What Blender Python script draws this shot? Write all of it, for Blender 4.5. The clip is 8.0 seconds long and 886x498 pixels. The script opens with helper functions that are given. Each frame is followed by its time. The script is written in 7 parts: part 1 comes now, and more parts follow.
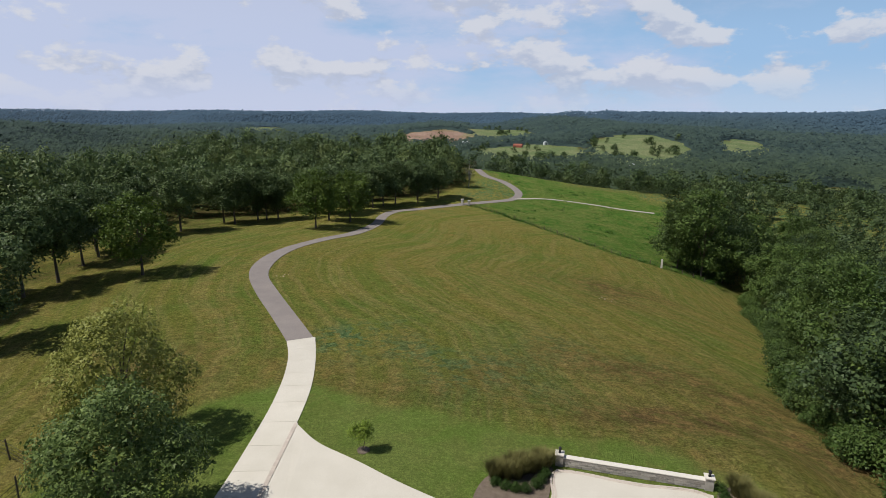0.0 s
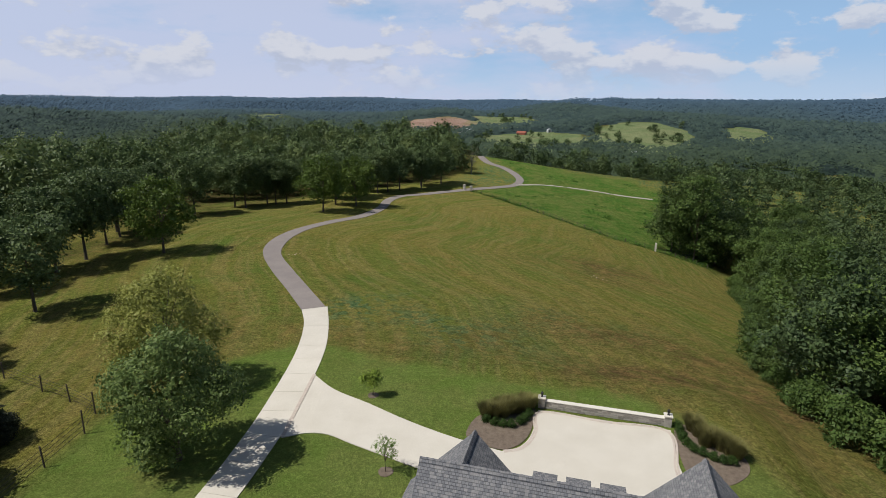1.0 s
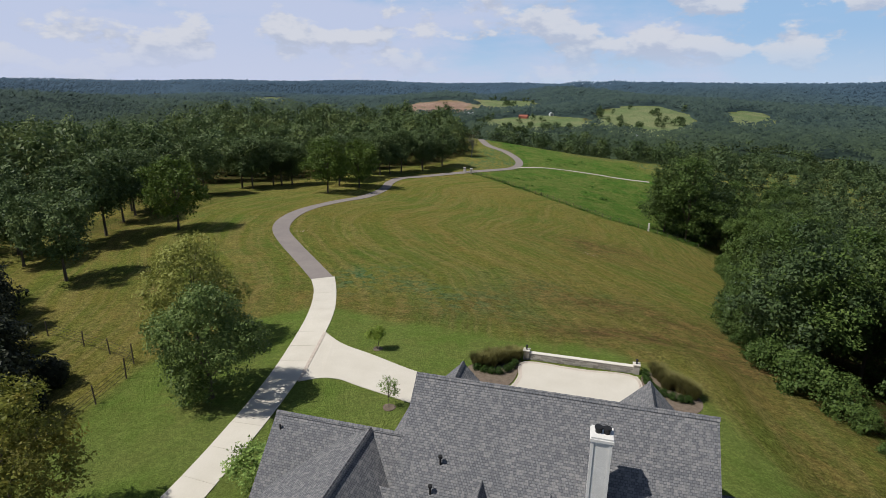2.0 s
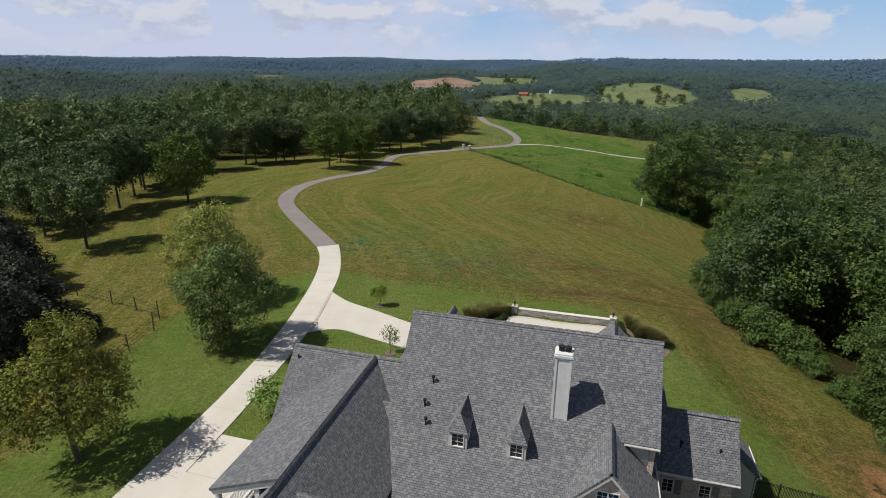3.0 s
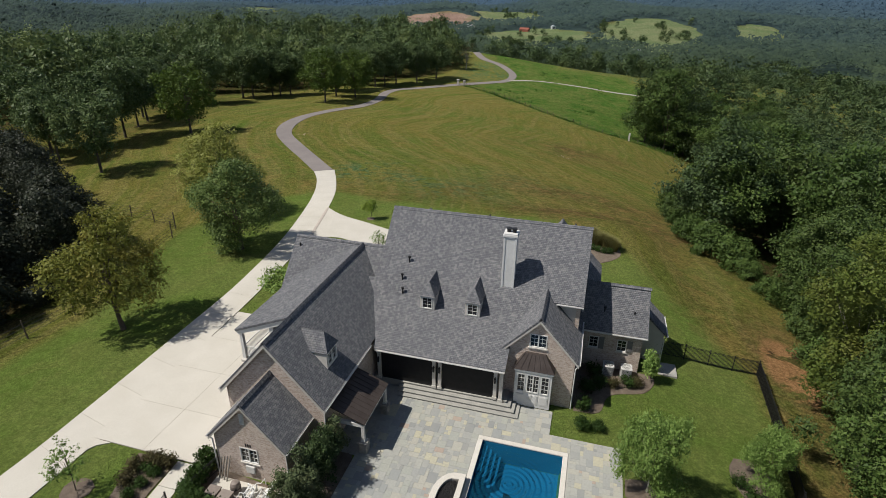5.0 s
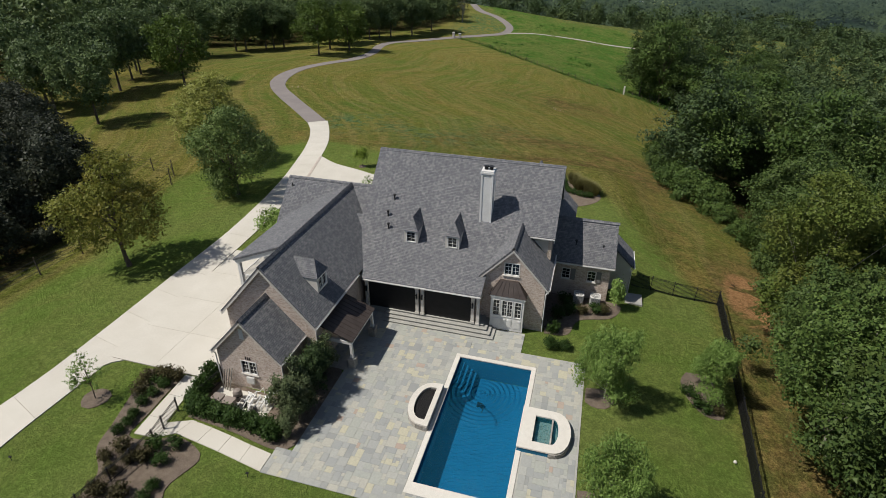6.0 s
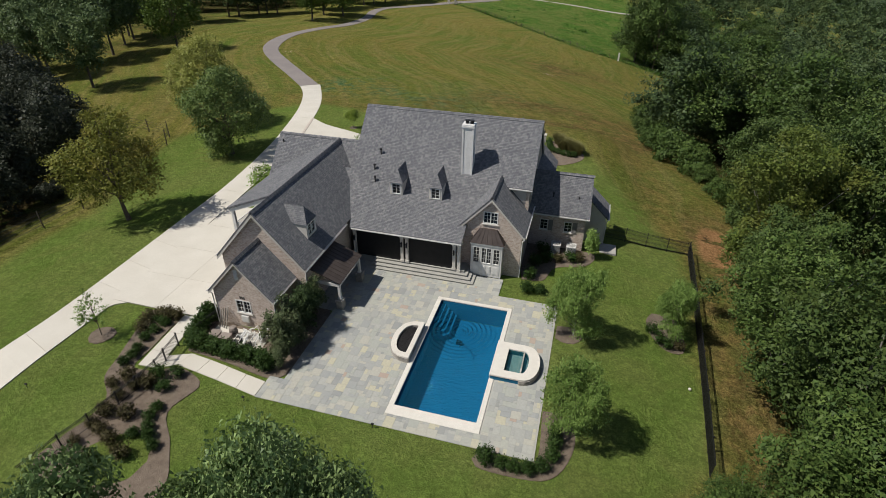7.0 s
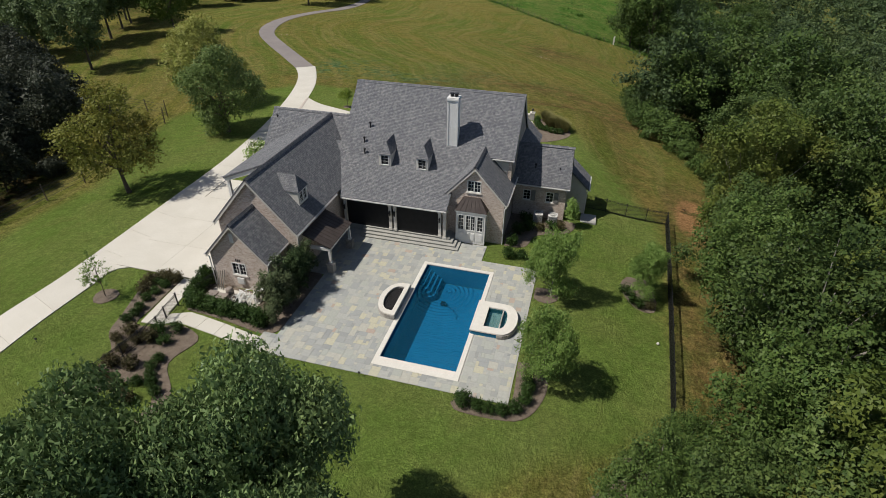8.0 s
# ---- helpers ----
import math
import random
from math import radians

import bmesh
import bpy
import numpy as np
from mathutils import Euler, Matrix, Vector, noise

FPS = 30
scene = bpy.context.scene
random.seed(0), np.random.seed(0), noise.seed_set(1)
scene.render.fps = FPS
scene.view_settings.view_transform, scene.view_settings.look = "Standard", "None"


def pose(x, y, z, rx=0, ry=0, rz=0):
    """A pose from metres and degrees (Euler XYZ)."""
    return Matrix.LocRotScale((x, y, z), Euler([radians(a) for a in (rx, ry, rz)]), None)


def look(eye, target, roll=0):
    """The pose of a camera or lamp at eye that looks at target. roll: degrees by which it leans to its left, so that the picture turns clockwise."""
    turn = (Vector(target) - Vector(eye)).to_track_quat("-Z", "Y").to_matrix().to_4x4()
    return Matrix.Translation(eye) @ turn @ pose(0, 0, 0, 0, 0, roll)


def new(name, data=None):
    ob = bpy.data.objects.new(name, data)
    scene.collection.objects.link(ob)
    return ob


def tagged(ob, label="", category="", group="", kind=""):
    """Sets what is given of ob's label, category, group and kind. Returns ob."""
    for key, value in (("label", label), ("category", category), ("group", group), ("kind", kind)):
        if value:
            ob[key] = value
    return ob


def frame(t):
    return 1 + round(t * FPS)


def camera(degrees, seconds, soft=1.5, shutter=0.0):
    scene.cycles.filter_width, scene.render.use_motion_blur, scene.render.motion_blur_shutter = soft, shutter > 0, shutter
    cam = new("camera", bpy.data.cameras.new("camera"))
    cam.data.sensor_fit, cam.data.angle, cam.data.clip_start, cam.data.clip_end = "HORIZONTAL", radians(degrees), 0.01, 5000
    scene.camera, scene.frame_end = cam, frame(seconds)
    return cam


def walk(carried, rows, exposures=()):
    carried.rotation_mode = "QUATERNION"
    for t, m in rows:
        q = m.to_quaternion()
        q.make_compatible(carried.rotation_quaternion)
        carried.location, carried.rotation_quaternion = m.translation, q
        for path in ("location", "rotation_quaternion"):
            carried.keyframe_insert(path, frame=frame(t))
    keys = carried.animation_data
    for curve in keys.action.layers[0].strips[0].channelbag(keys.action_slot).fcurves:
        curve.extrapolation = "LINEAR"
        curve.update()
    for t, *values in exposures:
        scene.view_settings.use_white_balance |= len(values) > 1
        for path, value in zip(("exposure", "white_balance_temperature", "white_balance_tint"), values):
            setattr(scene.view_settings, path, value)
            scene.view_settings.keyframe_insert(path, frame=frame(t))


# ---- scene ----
cam = camera(78.1, 8.0, soft=0.6)
PATH = [
    (0, (-0.659, -0.388, 27.332), (-1.163, 1.488, 26.854), 0.3),
    (0.5, (0.439, -3.792, 27.484), (-0.069, -1.923, 26.986), 0.3),
    (1, (1.569, -7.137, 27.627), (1.056, -5.275, 27.105), 0.4),
    (1.5, (2.749, -10.36, 27.757), (2.233, -8.506, 27.21), 0.3),
    (1.7, (3.222, -11.61, 27.778), (2.706, -9.759, 27.221), 0.4),
    (2.8, (5.603, -18.006, 27.95), (5.091, -16.18, 27.315), 0.3),
    (3, (6.009, -19.062, 27.956), (5.5, -17.24, 27.307), 0.4),
    (3.1, (6.216, -19.552, 27.956), (5.707, -17.734, 27.296), 0.4),
    (3.5, (7.081, -21.335, 27.946), (6.574, -19.528, 27.254), 0.4),
    (4, (8.179, -23.384, 28.023), (7.671, -21.594, 27.289), 0.5),
    (4.2, (8.591, -24.157, 27.995), (8.089, -22.374, 27.239), 0.6),
    (5.3, (11.071, -28.078, 27.74), (10.596, -26.348, 26.856), 0.7),
    (5.5, (11.569, -28.727, 27.712), (11.097, -27.011, 26.799), 0.7),
    (5.6, (11.808, -29.055, 27.694), (11.337, -27.346, 26.767), 0.5),
    (6, (12.701, -30.307, 27.534), (12.242, -28.623, 26.557), 0.6),
    (6.5, (13.776, -31.743, 27.323), (13.33, -30.089, 26.291), 0.6),
    (7, (14.801, -33.06, 27.223), (14.363, -31.424, 26.159), 0.7),
    (7.5, (15.809, -34.327, 27.082), (15.376, -32.706, 25.994), 0.6),
    (8, (16.756, -35.597, 26.925), (16.325, -33.983, 25.826), 0.6),
]
walk(cam, [(t, look(eye, target, roll)) for t, eye, target, roll in PATH])

# ---- sky and sun ----
SUN_EL, SUN_AZ = radians(55), radians(-154)   # the sun stands to the west-south-west, over the drive
to_sun = Vector((math.cos(SUN_AZ) * math.cos(SUN_EL), math.sin(SUN_AZ) * math.cos(SUN_EL), math.sin(SUN_EL)))
sun_data = bpy.data.lights.new("sun", "SUN")
sun_data.energy, sun_data.angle, sun_data.color = 5.0, radians(0.53), (1.0, 0.955, 0.885)
sun = new("sun", sun_data)
sun.matrix_world = look(to_sun * 100, (0, 0, 0))

world = bpy.data.worlds.new("sky")
scene.world = world
world.use_nodes = True
wn, wl = world.node_tree.nodes, world.node_tree.links
wn.clear()


sky = wn.new("ShaderNodeTexSky")
sky.sky_type, sky.sun_disc = "NISHITA", False
sky.sun_elevation = SUN_EL
sky.sun_rotation = math.atan2(to_sun.x, to_sun.y)
sky.altitude, sky.air_density, sky.dust_density, sky.ozone_density = 200, 1.0, 0.7, 1.6
coord = wn.new("ShaderNodeTexCoord")
def wmath(op, a, b=0.0):
    n = wn.new("ShaderNodeMath")
    n.operation = op
    for i, v in enumerate((a, b)):
        if isinstance(v, (int, float)):
            n.inputs[i].default_value = v
        else:
            wl.new(v, n.inputs[i])
    return n.outputs[0]


def wrange(v, lo, hi, a=0.0, b=1.0):
    n = wn.new("ShaderNodeMapRange")
    n.interpolation_type = "SMOOTHSTEP"
    for k, q in (("From Min", lo), ("From Max", hi), ("To Min", a), ("To Max", b)):
        n.inputs[k].default_value = q
    wl.new(v, n.inputs["Value"])
    return n.outputs["Result"]


def wnoise(vec, scale, detail, rough):
    n = wn.new("ShaderNodeTexNoise")
    for k, q in (("Scale", scale), ("Detail", detail), ("Roughness", rough)):
        n.inputs[k].default_value = q
    wl.new(vec, n.inputs["Vector"])
    return n.outputs["Fac"]


def wmix(fac, a, b):
    n = wn.new("ShaderNodeMix")
    n.data_type = "RGBA"
    wl.new(fac, n.inputs["Factor"])
    for k, q in (("A", a), ("B", b)):
        if isinstance(q, tuple):
            n.inputs[k].default_value = (*q, 1)
        else:
            wl.new(q, n.inputs[k])
    return n.outputs["Result"]


def wmap(loc, scale):
    n = wn.new("ShaderNodeMapping")
    n.inputs["Location"].default_value, n.inputs["Scale"].default_value = loc, scale
    wl.new(coord.outputs["Generated"], n.inputs[0])
    return n.outputs[0]


sep = wn.new("ShaderNodeSeparateXYZ")
wl.new(coord.outputs["Generated"], sep.inputs[0])
side, up = sep.outputs[0], sep.outputs[2]
# clear blue, paler towards the horizon
air = wmix(wrange(up, 0.10, 0.36, 0.85, 0.0), sky.outputs[0], (5.4, 8.6, 13.1))
air = wmix(wrange(up, 0.0, 0.09, 0.75, 0.0), air, (8.2, 10.1, 12.8))
# a thin milky veil, thicker to the west
veil = wnoise(wmap((0.4, 0.1, 0.0), (1.5, 1.5, 5.1)), 2.6, 7, 0.6)
veil = wmath("ADD", veil, wmath("MULTIPLY", side, -0.42))
air = wmix(wmath("MULTIPLY", wrange(veil, 0.38, 0.72), wrange(up, 0.2, 0.42, 0.75, 0.05)), air, (9.1, 9.6, 12.3))
# banks of small cumulus with lit tops and grey feet
puff = wnoise(wmap((0.42, 0.2, 0.0), (1.3, 1.3, 2.6)), 8.0, 9, 0.56)
below = wnoise(wmap((0.42, 0.2, 0.05), (1.3, 1.3, 2.6)), 8.0, 9, 0.56)
bank = wnoise(wmap((0.1, 0.0, 0.55), (1.5, 1.5, 4.4)), 3.0, 3, 0.5)
heap = wmath("ADD", puff, wmath("MULTIPLY", wmath("SUBTRACT", bank, 0.5), 0.5))
cover = wmath("MULTIPLY", wrange(heap, 0.51, 0.60), wrange(up, 0.24, 0.45, 0.85, 0.1))
cover = wmath("MULTIPLY", cover, wrange(up, 0.02, 0.07, 0.3, 1.0))
lit = wrange(wmath("SUBTRACT", puff, below), -0.07, 0.09)
cloud = wmix(lit, (7.4, 8.2, 10.2), (10.4, 10.7, 11.7))
final = wmix(cover, air, cloud)
bg = wn.new("ShaderNodeBackground"); bg.inputs["Strength"].default_value = 0.063
wl.new(final, bg.inputs["Color"])
wo = wn.new("ShaderNodeOutputWorld")
wl.new(bg.outputs[0], wo.inputs["Surface"])
scene.view_settings.exposure = 0.0

# ---- materials ----
class Mat:
    """A node material in short."""

    def __init__(self, name, rough=0.8, metal=0.0, spec=0.3):
        self.m = bpy.data.materials.new(name)
        self.m.use_nodes = True
        self.n, self.l = self.m.node_tree.nodes, self.m.node_tree.links
        self.bsdf = self.n["Principled BSDF"]
        self.bsdf.inputs["Roughness"].default_value = rough
        self.bsdf.inputs["Metallic"].default_value = metal
        self.bsdf.inputs["Specular IOR Level"].default_value = spec
        self.tc = self.n.new("ShaderNodeTexCoord")

    def vec(self, scale=(1, 1, 1), space="Object", rot=(0, 0, 0)):
        m = self.n.new("ShaderNodeMapping")
        m.inputs["Scale"].default_value, m.inputs["Rotation"].default_value = scale, rot
        self.l.new(self.tc.outputs[space], m.inputs[0])
        return m.outputs[0]

    def noise(self, scale, detail=4, rough=0.55, vec=None, distort=0.0, lo=0.3, hi=0.7):
        t = self.n.new("ShaderNodeTexNoise")
        t.inputs["Scale"].default_value, t.inputs["Detail"].default_value = scale, detail
        t.inputs["Roughness"].default_value, t.inputs["Distortion"].default_value = rough, distort
        self.l.new(vec or self.tc.outputs["Object"], t.inputs["Vector"])
        return self.range(t.outputs["Fac"], lo, hi)

    def range(self, value, lo, hi, to0=0.0, to1=1.0):
        r = self.n.new("ShaderNodeMapRange")
        r.inputs["From Min"].default_value, r.inputs["From Max"].default_value = lo, hi
        r.inputs["To Min"].default_value, r.inputs["To Max"].default_value = to0, to1
        self.l.new(value, r.inputs["Value"])
        return r.outputs["Result"]

    def math(self, op, a, b=0.5):
        m = self.n.new("ShaderNodeMath")
        m.operation = op
        for i, v in enumerate((a, b)):
            if isinstance(v, (int, float)):
                m.inputs[i].default_value = v
            else:
                self.l.new(v, m.inputs[i])
        return m.outputs[0]

    def mix(self, fac, a, b, mode="MIX"):
        m = self.n.new("ShaderNodeMix")
        m.data_type, m.blend_type = "RGBA", mode
        for slot, v in (("Factor", fac), ("A", a), ("B", b)):
            if isinstance(v, tuple):
                m.inputs[slot].default_value = (*v, 1)
            elif isinstance(v, (int, float)):
                m.inputs[slot].default_value = v
            else:
                self.l.new(v, m.inputs[slot])
        return m.outputs["Result"]

    def random(self, per="object"):
        if per == "object":
            return self.n.new("ShaderNodeObjectInfo").outputs["Random"]
        return self.n.new("ShaderNodeNewGeometry").outputs["Random Per Island"]

    def attr(self, name):
        a = self.n.new("ShaderNodeAttribute")
        a.attribute_name = name
        return a

    def color(self, c):
        if isinstance(c, tuple):
            self.bsdf.inputs["Base Color"].default_value = (*c, 1)
        else:
            self.l.new(c, self.bsdf.inputs["Base Color"])
        return self

    def bump(self, height, strength=0.3, dist=0.02):
        b = self.n.new("ShaderNodeBump")
        b.invert = strength < 0
        b.inputs["Strength"].default_value, b.inputs["Distance"].default_value = abs(strength), dist
        self.l.new(height, b.inputs["Height"])
        self.l.new(b.outputs[0], self.bsdf.inputs["Normal"])
        return self


def grain(name, c0, c1, scale=3.0, rough=0.8, bump=0.2, fine=40.0, dist=0.01, metal=0.0, spec=0.3, vary=0.12):
    """Two-scale speckled surface; each object a little different."""
    m = Mat(name, rough, metal, spec)
    c = m.mix(m.noise(scale), c0, c1)
    c = m.mix(m.math("MULTIPLY", m.noise(fine, 3), 0.5), c, tuple(v * 0.7 for v in c0))
    if vary:
        c = m.mix(m.range(m.random(), 0, 1, 0, vary), c, tuple(min(1, v * 1.7 + 0.02) for v in c1))
    m.color(c)
    if bump:
        m.bump(m.noise(fine, 3), bump, dist)
    return m.m


def ground_material():
    m = Mat("turf_and_field", 1.0, spec=0.0)
    zone = m.attr("zone")
    s = m.n.new("ShaderNodeSeparateColor")
    m.l.new(zone.outputs["Color"], s.inputs[0])
    lawn_w, meadow_w, floor_w = s.outputs[0], s.outputs[1], s.outputs[2]
    dry_w = zone.outputs["Alpha"]
    big = m.noise(0.022, 4, 0.55, lo=0.40, hi=0.60)
    mid = m.noise(0.10, 5, 0.6, lo=0.42, hi=0.60)
    patch = m.noise(0.30, 6, 0.65, lo=0.44, hi=0.58, distort=0.8)
    clump = m.noise(0.55, 5, 0.7, lo=0.47, hi=0.56)
    small = m.noise(1.3, 5, 0.7, lo=0.42, hi=0.58)
    tuft = m.noise(3.4, 5, 0.75, lo=0.42, hi=0.58)
    fine = m.noise(9.0, 4, 0.8, lo=0.42, hi=0.58)
    # mowing streaks that follow the drive, broken up by the patchy growth
    sx = m.n.new("ShaderNodeSeparateXYZ")
    m.l.new(m.tc.outputs["Object"], sx.inputs[0])
    along = m.n.new("ShaderNodeCombineXYZ")
    m.l.new(m.math("ADD", m.attr("round").outputs["Fac"], m.math("MULTIPLY", m.noise(0.03, 2, 0.5, lo=0, hi=1), 10.0)), along.inputs[0])
    m.l.new(m.math("MULTIPLY", sx.outputs[0], 0.04), along.inputs[1])
    m.l.new(m.math("MULTIPLY", sx.outputs[1], 0.04), along.inputs[2])
    streak = m.noise(0.85, 4, 0.6, vec=along.outputs[0], lo=0.44, hi=0.62)
    band = m.noise(0.22, 4, 0.6, vec=along.outputs[0], lo=0.42, hi=0.60)
    field = m.mix(big, (0.098, 0.144, 0.026), (0.138, 0.150, 0.032))
    field = m.mix(m.math("MULTIPLY", mid, 0.5), field, (0.178, 0.152, 0.034))
    field = m.mix(m.math("MULTIPLY", m.math("MULTIPLY", patch, band), 0.5), field, (0.215, 0.150, 0.045))
    field = m.mix(m.math("MULTIPLY", streak, 0.42), field, (0.260, 0.215, 0.080))
    field = m.mix(m.math("MULTIPLY", band, 0.25), field, (0.205, 0.180, 0.050))
    field = m.mix(m.math("MULTIPLY", clump, 0.22), field, (0.062, 0.088, 0.014))
    lush = m.attr("lush").outputs["Fac"]
    field = m.mix(m.math("MULTIPLY", lush, m.range(m.math("ADD", patch, clump), 0.6, 1.3)), field, m.mix(small, (0.060, 0.118, 0.040), (0.098, 0.150, 0.058)))
    dry_c = m.mix(patch, (0.085, 0.056, 0.027), (0.205, 0.132, 0.052))
    dry_c = m.mix(m.math("MULTIPLY", clump, 0.65), dry_c, (0.098, 0.105, 0.026))
    field = m.mix(m.math("MULTIPLY", dry_w, m.range(mid, 0.0, 0.8, 0.6, 1.0)), field, dry_c)
    field = m.mix(1.0, field, (1.17, 1.14, 1.26), "MULTIPLY")
    lawn = m.mix(mid, (0.130, 0.180, 0.036), (0.160, 0.194, 0.048))
    lawn = m.mix(m.math("MULTIPLY", patch, 0.32), lawn, (0.165, 0.170, 0.048))
    lawn = m.mix(m.math("MULTIPLY", clump, 0.12), lawn, (0.062, 0.112, 0.016))
    lawn = m.mix(m.math("MULTIPLY", dry_w, m.range(patch, 0.3, 0.9)), lawn, (0.165, 0.110, 0.045))
    lawn = m.mix(1.0, lawn, (1.10, 1.16, 1.22), "MULTIPLY")
    meadow = m.mix(mid, (0.078, 0.160, 0.030), (0.150, 0.185, 0.052))
    meadow = m.mix(m.math("MULTIPLY", patch, 0.5), meadow, (0.165, 0.180, 0.050))
    meadow = m.mix(m.math("MULTIPLY", clump, 0.55), meadow, (0.050, 0.118, 0.018))
    floor_c = m.mix(clump, (0.080, 0.062, 0.028), (0.048, 0.066, 0.016))
    c = m.mix(lawn_w, field, lawn)
    c = m.mix(meadow_w, c, meadow)
    c = m.mix(floor_w, c, floor_c)
    # far clearings: pasture green paled and greyed, distance haze put into the colour
    c = m.mix(m.math("MULTIPLY", m.attr("hazed_glade").outputs["Fac"], 0.85), c, m.mix(m.noise(0.02, 4, lo=0.4, hi=0.6), (0.110, 0.150, 0.072), (0.165, 0.185, 0.098)))
    c = m.mix(m.attr("ploughed").outputs["Fac"], c, m.mix(m.noise(0.02, 4, lo=0.4, hi=0.6), (0.205, 0.135, 0.105), (0.26, 0.185, 0.145)))
    bare_w = m.math("MULTIPLY", m.range(dry_w, 0.80, 1.0), m.range(patch, 0.1, 0.5))
    c = m.mix(bare_w, c, m.mix(small, (0.44, 0.250, 0.115), (0.30, 0.165, 0.075)))
    rugged = m.math("MULTIPLY", m.range(small, 0, 1, 0.86, 1.14), m.range(tuft, 0, 1, 0.74, 1.27))
    rugged = m.math("MULTIPLY", rugged, m.range(fine, 0, 1, 0.72, 1.30))
    rugged = m.math("ADD", rugged, m.math("MULTIPLY", m.math("MULTIPLY", lawn_w, 0.45), m.math("SUBTRACT", 1.0, rugged)))
    c = m.mix(1.0, c, rugged, "MULTIPLY")
    m.color(c)
    m.bump(m.math("ADD", m.math("ADD", fine, tuft), small), 0.8, 0.10)
    return m.m


def shingle_material(name, c0, c1, c2, row=0.145, wide=0.17):
    m = Mat(name, 0.92, spec=0.15)
    uv = m.vec(space="UV")
    b = m.n.new("ShaderNodeTexBrick")
    b.inputs["Scale"].default_value = 1.0
    b.inputs["Brick Width"].default_value, b.inputs["Row Height"].default_value = wide, row
    b.inputs["Mortar Size"].default_value, b.inputs["Mortar Smooth"].default_value = 0.015, 0.2
    b.inputs["Bias"].default_value = 0.0
    b.offset = 0.5
    for slot, c in (("Color1", c0), ("Color2", c1), ("Mortar", tuple(v * 0.68 for v in c0))):
        b.inputs[slot].default_value = (*c, 1)
    m.l.new(uv, b.inputs["Vector"])
    cell = m.n.new("ShaderNodeTexWhiteNoise")
    cell.noise_dimensions = "2D"
    q = m.n.new("ShaderNodeVectorMath")
    q.operation = "SNAP"
    q.inputs[1].default_value = (wide, row, 1)
    m.l.new(uv, q.inputs[0])
    m.l.new(q.outputs[0], cell.inputs["Vector"])
    c = m.mix(m.range(cell.outputs["Value"], 0.5, 1.0, 0, 0.55), b.outputs["Color"], c2)
    c = m.mix(m.math("MULTIPLY", m.noise(0.35, 5), 0.2), c, tuple(v * 0.75 for v in c0))
    c = m.mix(m.math("MULTIPLY", m.noise(60, 2), 0.3), c, tuple(v * 0.5 for v in c0))
    m.color(c)
    # every course laps over the one below with a thick butt edge
    v = m.n.new("ShaderNodeSeparateXYZ")
    m.l.new(uv, v.inputs[0])
    lap = m.math("SUBTRACT", 1.0, m.math("FRACT", m.math("DIVIDE", v.outputs[1], row)))
    m.bump(m.math("SUBTRACT", m.math("MULTIPLY", lap, 1.1), m.math("MULTIPLY", b.outputs["Fac"], 0.35)), 0.9, 0.03)
    return m.m


def brick_material():
    m = Mat("painted_brick", 0.9, spec=0.2)
    uv = m.vec(space="UV")
    b = m.n.new("ShaderNodeTexBrick")
    b.inputs["Scale"].default_value = 1.0
    b.inputs["Brick Width"].default_value, b.inputs["Row Height"].default_value = 0.21, 0.075
    b.inputs["Mortar Size"].default_value = 0.008
    b.inputs["Color1"].default_value = (0.60, 0.50, 0.43, 1)
    b.inputs["Color2"].default_value = (0.34, 0.245, 0.195, 1)
    b.inputs["Mortar"].default_value = (0.58, 0.53, 0.46, 1)
    m.l.new(uv, b.inputs["Vector"])
    c = m.mix(m.math("MULTIPLY", m.noise(4, 5, 0.75, lo=0.42, hi=0.6), 0.5), b.outputs["Color"], (0.64, 0.555, 0.48))
    c = m.mix(m.math("MULTIPLY", m.noise(9, 4, 0.8, lo=0.44, hi=0.58), 0.4), c, (0.33, 0.24, 0.195))
    m.color(c)
    m.bump(b.outputs["Fac"], -0.6, 0.01)
    return m.m


def leaf_material(name, dark, light, warm=None, rough=0.5):
    m = Mat(name, rough, spec=0.12)
    c = m.mix(m.random("island"), dark, light)
    if warm:
        c = m.mix(m.range(m.noise(0.28, 3), 0.45, 1.0, 0, 0.8), c, warm)
    # boughs and whole trees differ a little in tone
    c = m.mix(m.noise(0.22, 3, 0.6, lo=0.40, hi=0.66), c, m.mix(0.45, c, tuple(v * 0.55 for v in dark)))
    c = m.mix(m.range(m.random(), 0, 1, 0.0, 0.55), c, tuple(v * 0.75 for v in dark))
    c = m.mix(m.range(m.noise(0.05, 2, lo=0.35, hi=0.65), 0.55, 1.0, 0, 0.45), c, (light[0] * 1.25, light[1] * 1.08, light[2] * 0.95))
    m.color(c)
    t = m.n.new("ShaderNodeBsdfTranslucent")
    m.l.new(c, t.inputs["Color"])
    mixer = m.n.new("ShaderNodeMixShader")
    mixer.inputs[0].default_value = 0.22
    m.l.new(m.bsdf.outputs[0], mixer.inputs[1])
    m.l.new(t.outputs[0], mixer.inputs[2])
    m.l.new(mixer.outputs[0], m.n["Material Output"].inputs["Surface"])
    return m.m


